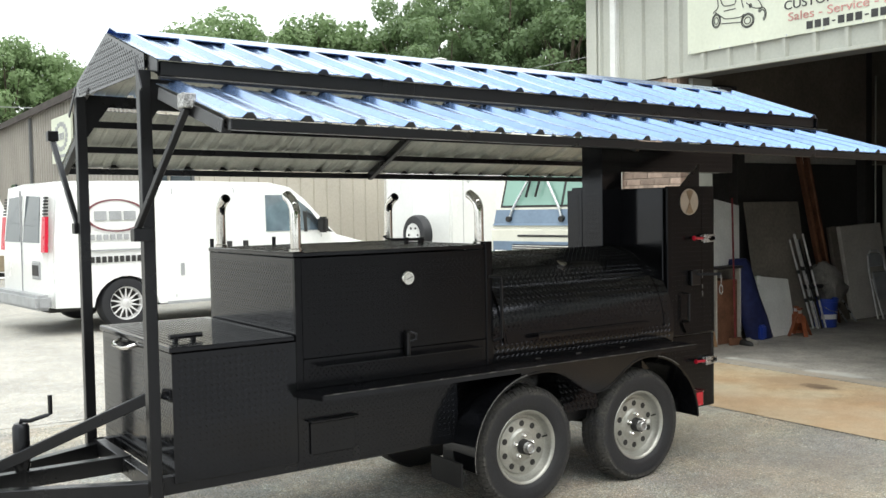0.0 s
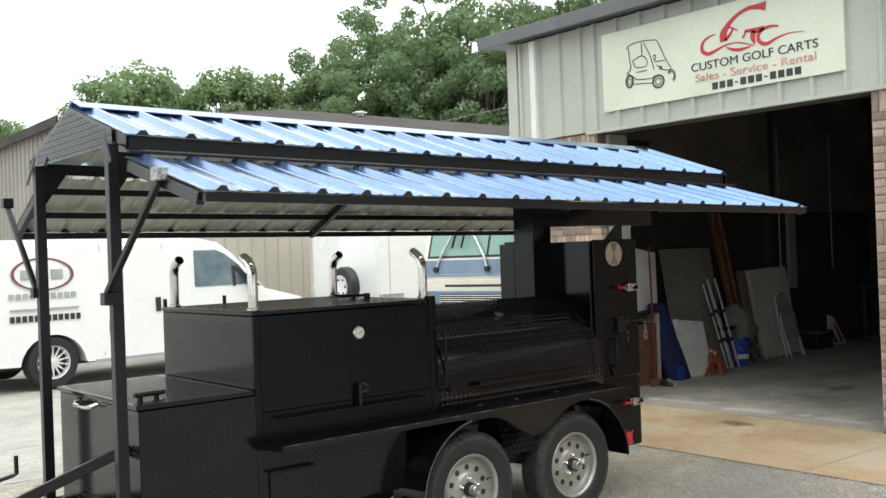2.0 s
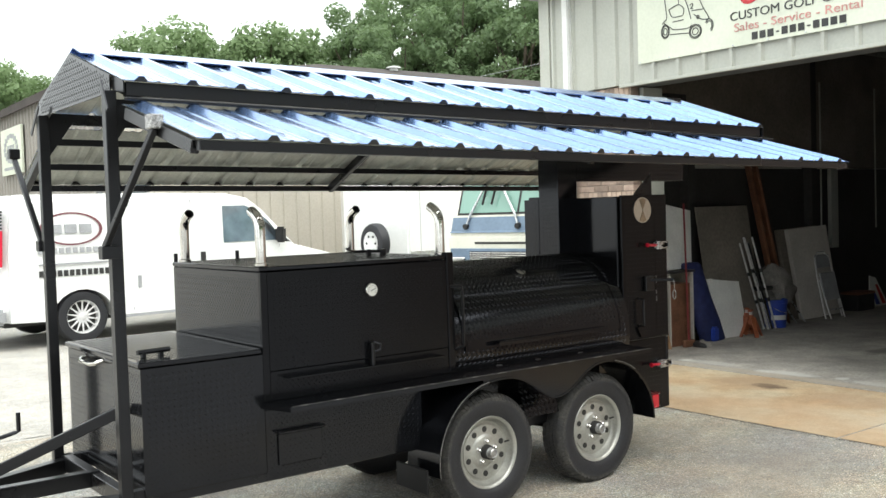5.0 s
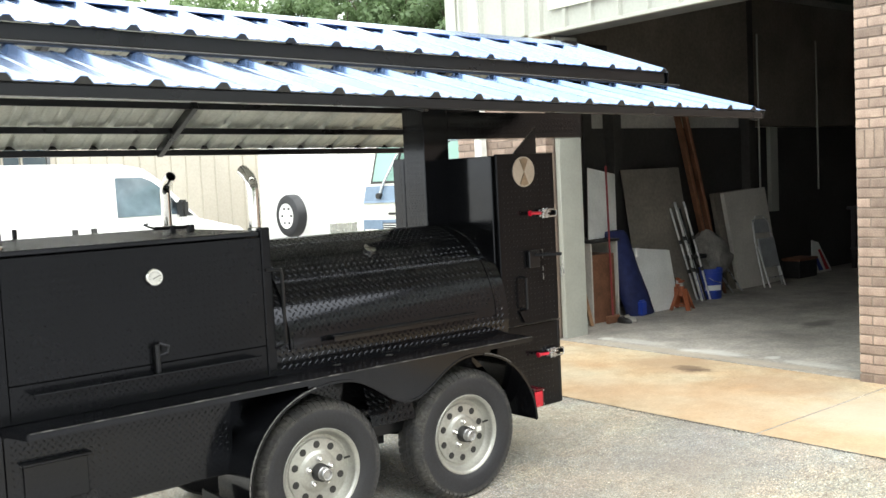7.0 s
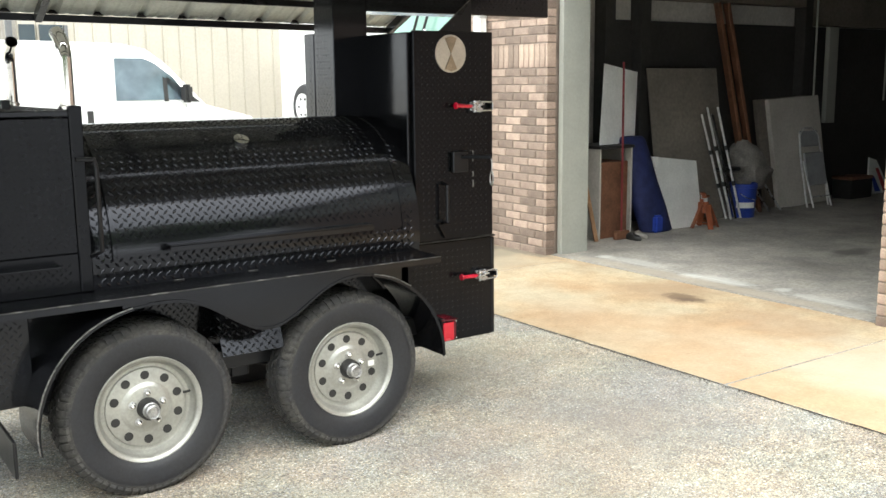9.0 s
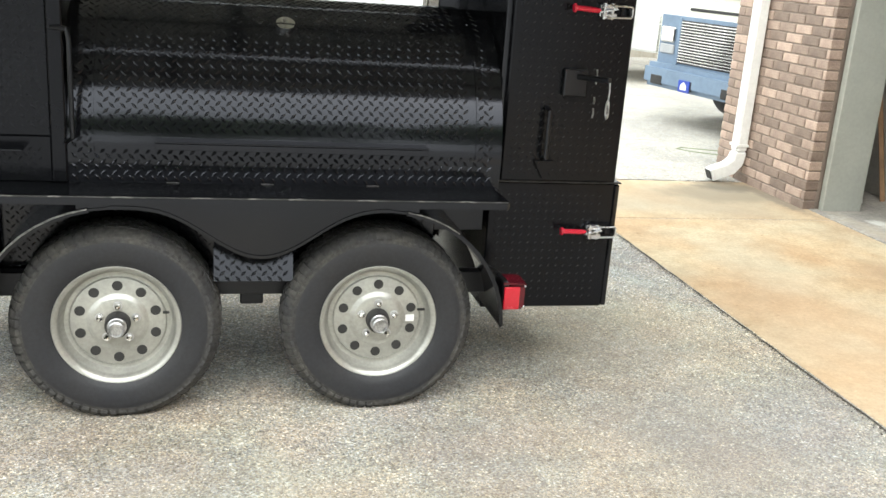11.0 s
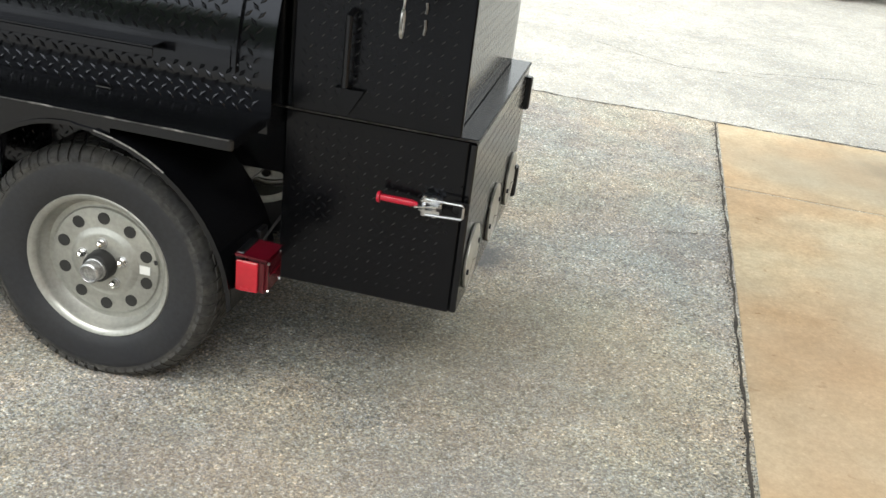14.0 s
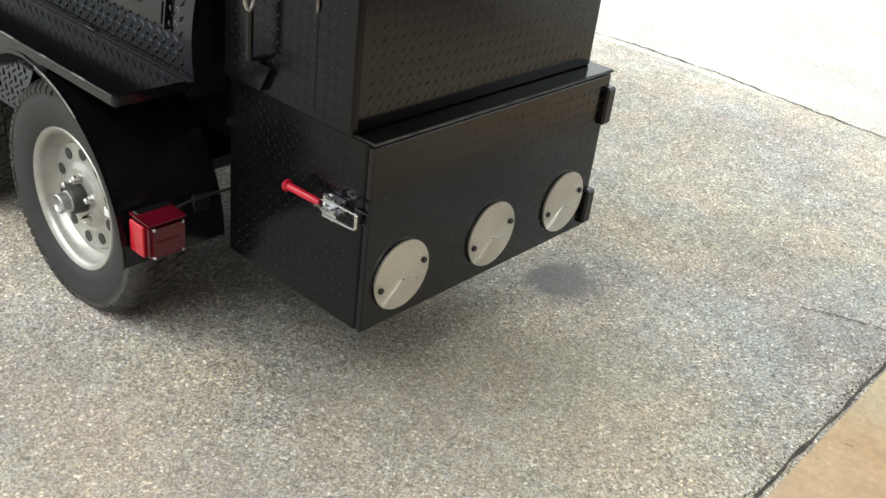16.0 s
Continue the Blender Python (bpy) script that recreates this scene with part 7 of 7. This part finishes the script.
for x0, x1, z0, z1, m, nm in ((6.7, 6.95, 1.3, 2.5, GLASS, "window"), (7.02, 7.4, 1.3, 2.5, GLASS, "window"), (7.42, 7.48, 1.3, 2.5, DARKTRIM, "window_frame"), (6.5, 6.6, -0.3, 4.2, DARKTRIM, "corner_trim")):
    part(nm, box(x0, x1, 18.27, 18.33, z0, z1, 0.004), m, fb)

# overhead wires before the hill
for z, y in ((6.3, 46), (5.6, 46.5), (5.2, 47), (3.0, 45)):
    single("power_line", tube([(-40, y + 4, z + 0.4), (-10, y + 2, z), (30, y, z + 0.2)], 0.016, 6), GREYP, "thin overhead power line", "wire")
single("power_line", tube([(14, 27, 5.0), (22, 27.5, 6.2), (30, 28, 8.0)], 0.009, 6), GREYP, "thin overhead service wire", "wire")

# ---------------------------------------------------------------- trees


def build_tree(h, spread, seed, material, leaves=20000, airy=0.0):
    """A tree h high: trunk, limbs to every puff of the crown, and leaves on the puffs' shells."""
    rnd = random.Random(seed)
    t = thing("tree", (0, 0, 0), "leafy broad-crowned summer tree around the lot", "tree", "woodland trees")
    trunk = [Vector((0.12 * math.sin(i * 1.3 + seed), 0.12 * math.cos(i * 1.7 + seed), h * 0.8 * i / 7)) for i in range(8)]
    bm = tube(trunk, 0.2, 8, radii=[0.24 - 0.03 * i for i in range(8)])
    puffs = []
    for k in range(int(120 - 40 * airy)):
        d = Vector((rnd.gauss(0, 1), rnd.gauss(0, 1), rnd.gauss(0.15, 1))).normalized()
        f = rnd.uniform(0.55, 1.0) * (1 + airy * rnd.uniform(-0.25, 0.12))
        r = spread * rnd.uniform(0.11, 0.26) * (1 - 0.25 * airy)
        c = Vector((d.x * spread * 0.78 * f, d.y * spread * 0.78 * f, h * 0.56 + d.z * h * 0.36 * f))
        puffs.append((c, r))
        if k % 5 == 0:
            base = trunk[max(1, min(6, int(c.z / h * 6.0)))]
            mid = (base + c) / 2 + Vector((0, 0, -0.25))
            tube([base, mid, c], 0.06, 5, bm=bm, radii=[0.08, 0.05, 0.02])
    part("trunk", bm, BARK, t, "grey-brown trunk and limbs", smooth=True)
    weights = list(itertools.accumulate(r * r for c, r in puffs))
    verts, faces = [], []
    for c, r in rnd.choices(puffs, cum_weights=weights, k=leaves):
        d = Vector((rnd.gauss(0, 1), rnd.gauss(0, 1), rnd.gauss(0, 1))).normalized()
        lump = 1 + 0.22 * noise.noise((c + d * r) * 1.7)
        p = c + Vector((d.x, d.y, d.z * 0.8)) * r * lump * (rnd.random() ** 0.22)
        n1 = (d + Vector((rnd.gauss(0, 0.42), rnd.gauss(0, 0.42), rnd.gauss(0.25, 0.42)))).normalized()
        u = Matrix.Rotation(rnd.uniform(0, 6.28), 3, n1) @ n1.orthogonal().normalized()
        w = n1.cross(u)
        s = rnd.uniform(0.05, 0.13)
        k = len(verts)
        verts += [p - u * s, p + w * s * 0.6, p + u * s, p - w * s * 0.6]
        faces.append((k, k + 1, k + 2, k + 3))
    me = bpy.data.meshes.new("crown")
    me.from_pydata(verts, [], faces)
    me.materials.append(material)
    ob = new("crown", me)
    ob.parent = t
    ob["label"] = "dense green foliage"
    return t


rng = random.Random(11)
kinds = [build_tree(10.0, 3.3, 1, LEAF, 19000, 0.4), build_tree(14.0, 4.0, 2, LEAF2, 19000, 0.9), build_tree(9.0, 3.2, 3, LEAF, 18000, 0.3), build_tree(12.5, 3.8, 4, LEAF2, 18000, 0.9)]
# the sixteen near y -21 are unseen, added to darken the barrel's reflections
spots = [(20.3, 43.5, 1.14, 0), (22.6, 43, 1.24, 0), (25.0, 42.5, 1.2, 0), (27.0, 40.0, 1.06, 3), (29.5, 41, 1.16, 1), (26.4, 37.0, 0.92, 3), (28.8, 35.8, 1.06, 3), (30.5, 33.0, 1.08, 1), (32.0, 30.0, 1.08, 3), (33.8, 31.5, 1.2, 1), (34.2, 27.6, 1.12, 1), (36.5, 26, 1.15, 3), (32.5, 37, 1.25, 1),
         (38, 30, 1.15, 3), (23.5, 47, 1.05, 2), (40, 22, 1.0, 2), (18.4, 45, 1.32, 2),
         (9.5, 62, 1.38, 2), (12.0, 60, 1.24, 0), (14.8, 61, 1.34, 2), (17.4, 60, 1.2, 0), (20.0, 61, 1.3, 2), (23.5, 62, 1.15, 0), (26.5, 64, 1.25, 2), (6.5, 63, 1.3, 0), (3, 64, 1.4, 2), (11, 54, 0.62, 2), (14.2, 54.5, 0.58, 0), (8.2, 55, 0.66, 2), (17.2, 55, 0.6, 2), (-1, 65, 1.0, 3), (-5.5, 66, 1.1, 0)] + [(-16 + 3.4 * i + 0.9 * (i % 3), -21 - 1.5 * (i % 2), (1.22, 0.9, 1.36, 1.02)[(i * 3) % 4], (i * 3) % 4) for i in range(16)]
for i, (x, y, s, k) in enumerate(spots):
    t = copy_thing(kinds[k], pose(x, y, fall(x, y) - 0.05, 0, 0, rng.uniform(0, 360)))
    t.scale = (s, s, s * rng.uniform(0.94, 1.06))
for t in kinds:
    for c in list(t.children):
        bpy.data.objects.remove(c)
    bpy.data.objects.remove(t)
rnd = random.Random(5)
verts, faces = [], []
for i in range(16000):
    if i % 2:
        a = rnd.random()
        x, y = 18 + 24 * a, 45 - 20 * a + rnd.uniform(-1.0, 2)
        z = rnd.uniform(0, 5.6)
    else:
        x, y, z = rnd.uniform(-12, 30), rnd.uniform(55, 59), rnd.uniform(-0.3, 4.8) * rnd.uniform(0.4, 1)
    p = Vector((x, y, z + noise.noise(Vector((x, y, 0)) * 0.4) * 1.2))
    n1 = Vector((rnd.gauss(0, 1), rnd.gauss(-0.5, 1), rnd.gauss(0.5, 0.7))).normalized()
    u = n1.orthogonal().normalized()
    u = Matrix.Rotation(rnd.uniform(0, 6.28), 3, n1) @ u
    w = n1.cross(u)
    s = rnd.uniform(0.14, 0.34)
    k = len(verts)
    verts += [p - u * s, p + w * s * 0.6, p + u * s, p - w * s * 0.6]
    faces += [(k, k + 1, k + 2), (k, k + 2, k + 3)]
me = bpy.data.meshes.new("undergrowth")
me.from_pydata(verts, [], faces)
me.materials.append(LEAF2)
tagged(new("undergrowth", me), "dense green undergrowth below the far trees", "bushes", kind="stuff")

# ---------------------------------------------------------------- bricks of the shop front
BL, BH, BJ = 0.194, 0.058, 0.0105


def brick_mesh(w, h, seed):
    rnd2 = random.Random(seed)
    bm = box(0, 0.095, -w, 0, 0, h, 0.0035)
    for v in bm.verts:
        v.co += Vector((rnd2.uniform(-1, 1), rnd2.uniform(-1, 1), rnd2.uniform(-1, 1))) * 0.0009
    return finish(bm, "brick", BRICK)


cache = {}


def brick(parent, y, z, w, h):
    key = (round(w, 3), round(h, 3), rng.randrange(4))
    if key not in cache:
        cache[key] = brick_mesh(w, h, len(cache))
    ob = new("brick", cache[key])
    ob.parent = parent
    r = root(parent).matrix_basis.translation
    ob.location = Vector((FACE + rng.uniform(-0.0015, 0.0015), y, z)) - r


def brick_panel(parent, y_hi, y_lo, z_top):
    z, course = 0.024, 0
    while z + BH < z_top + 0.005:
        soldier = abs(z - 1.6) < 0.035 or z > z_top - 0.21
        if soldier:
            y = y_hi
            hh = min(BL, z_top - z)
            while y - 0.02 > y_lo:
                w = min(BH, y - y_lo)
                brick(parent, y, z, w, hh)
                y -= BH + BJ
            z += hh + BJ
        else:
            y = y_hi
            w = BL if course % 2 else (BL - BJ) / 2
            while y - 0.02 > y_lo:
                w = min(w, y - y_lo)
                brick(parent, y, z, w, BH)
                y -= w + BJ
                w = BL
            z += BH + BJ
        course += 1


pier = thing("wall_pier_left", (FACE, 7.5, 0), "tan brick pier beside the open shop door", "wall", kind="structure")
brick_panel(pier, LEFT, JY1, HEAD - 0.012)
pier2 = thing("wall_pier_right", (FACE, 3.5, 0), "tan brick pier beside the open shop door", "wall", kind="structure")
brick_panel(pier2, JY0, 2.95, HEAD - 0.012)
part("mortar_bed", box(FACE + 0.006, FACE + 0.098, JY1 + 0.006, LEFT - 0.006, 0.0, HEAD - 0.01, 0), MORTAR, pier)
part("mortar_bed", box(FACE + 0.006, FACE + 0.098, 2.956, JY0 - 0.006, 0.0, HEAD - 0.01, 0), MORTAR, pier2)
part("brick_face", box(FACE + 0.002, FACE + 0.098, -3.0, 2.94, 0.0, HEAD - 0.01, 0), BRICK, pier2)
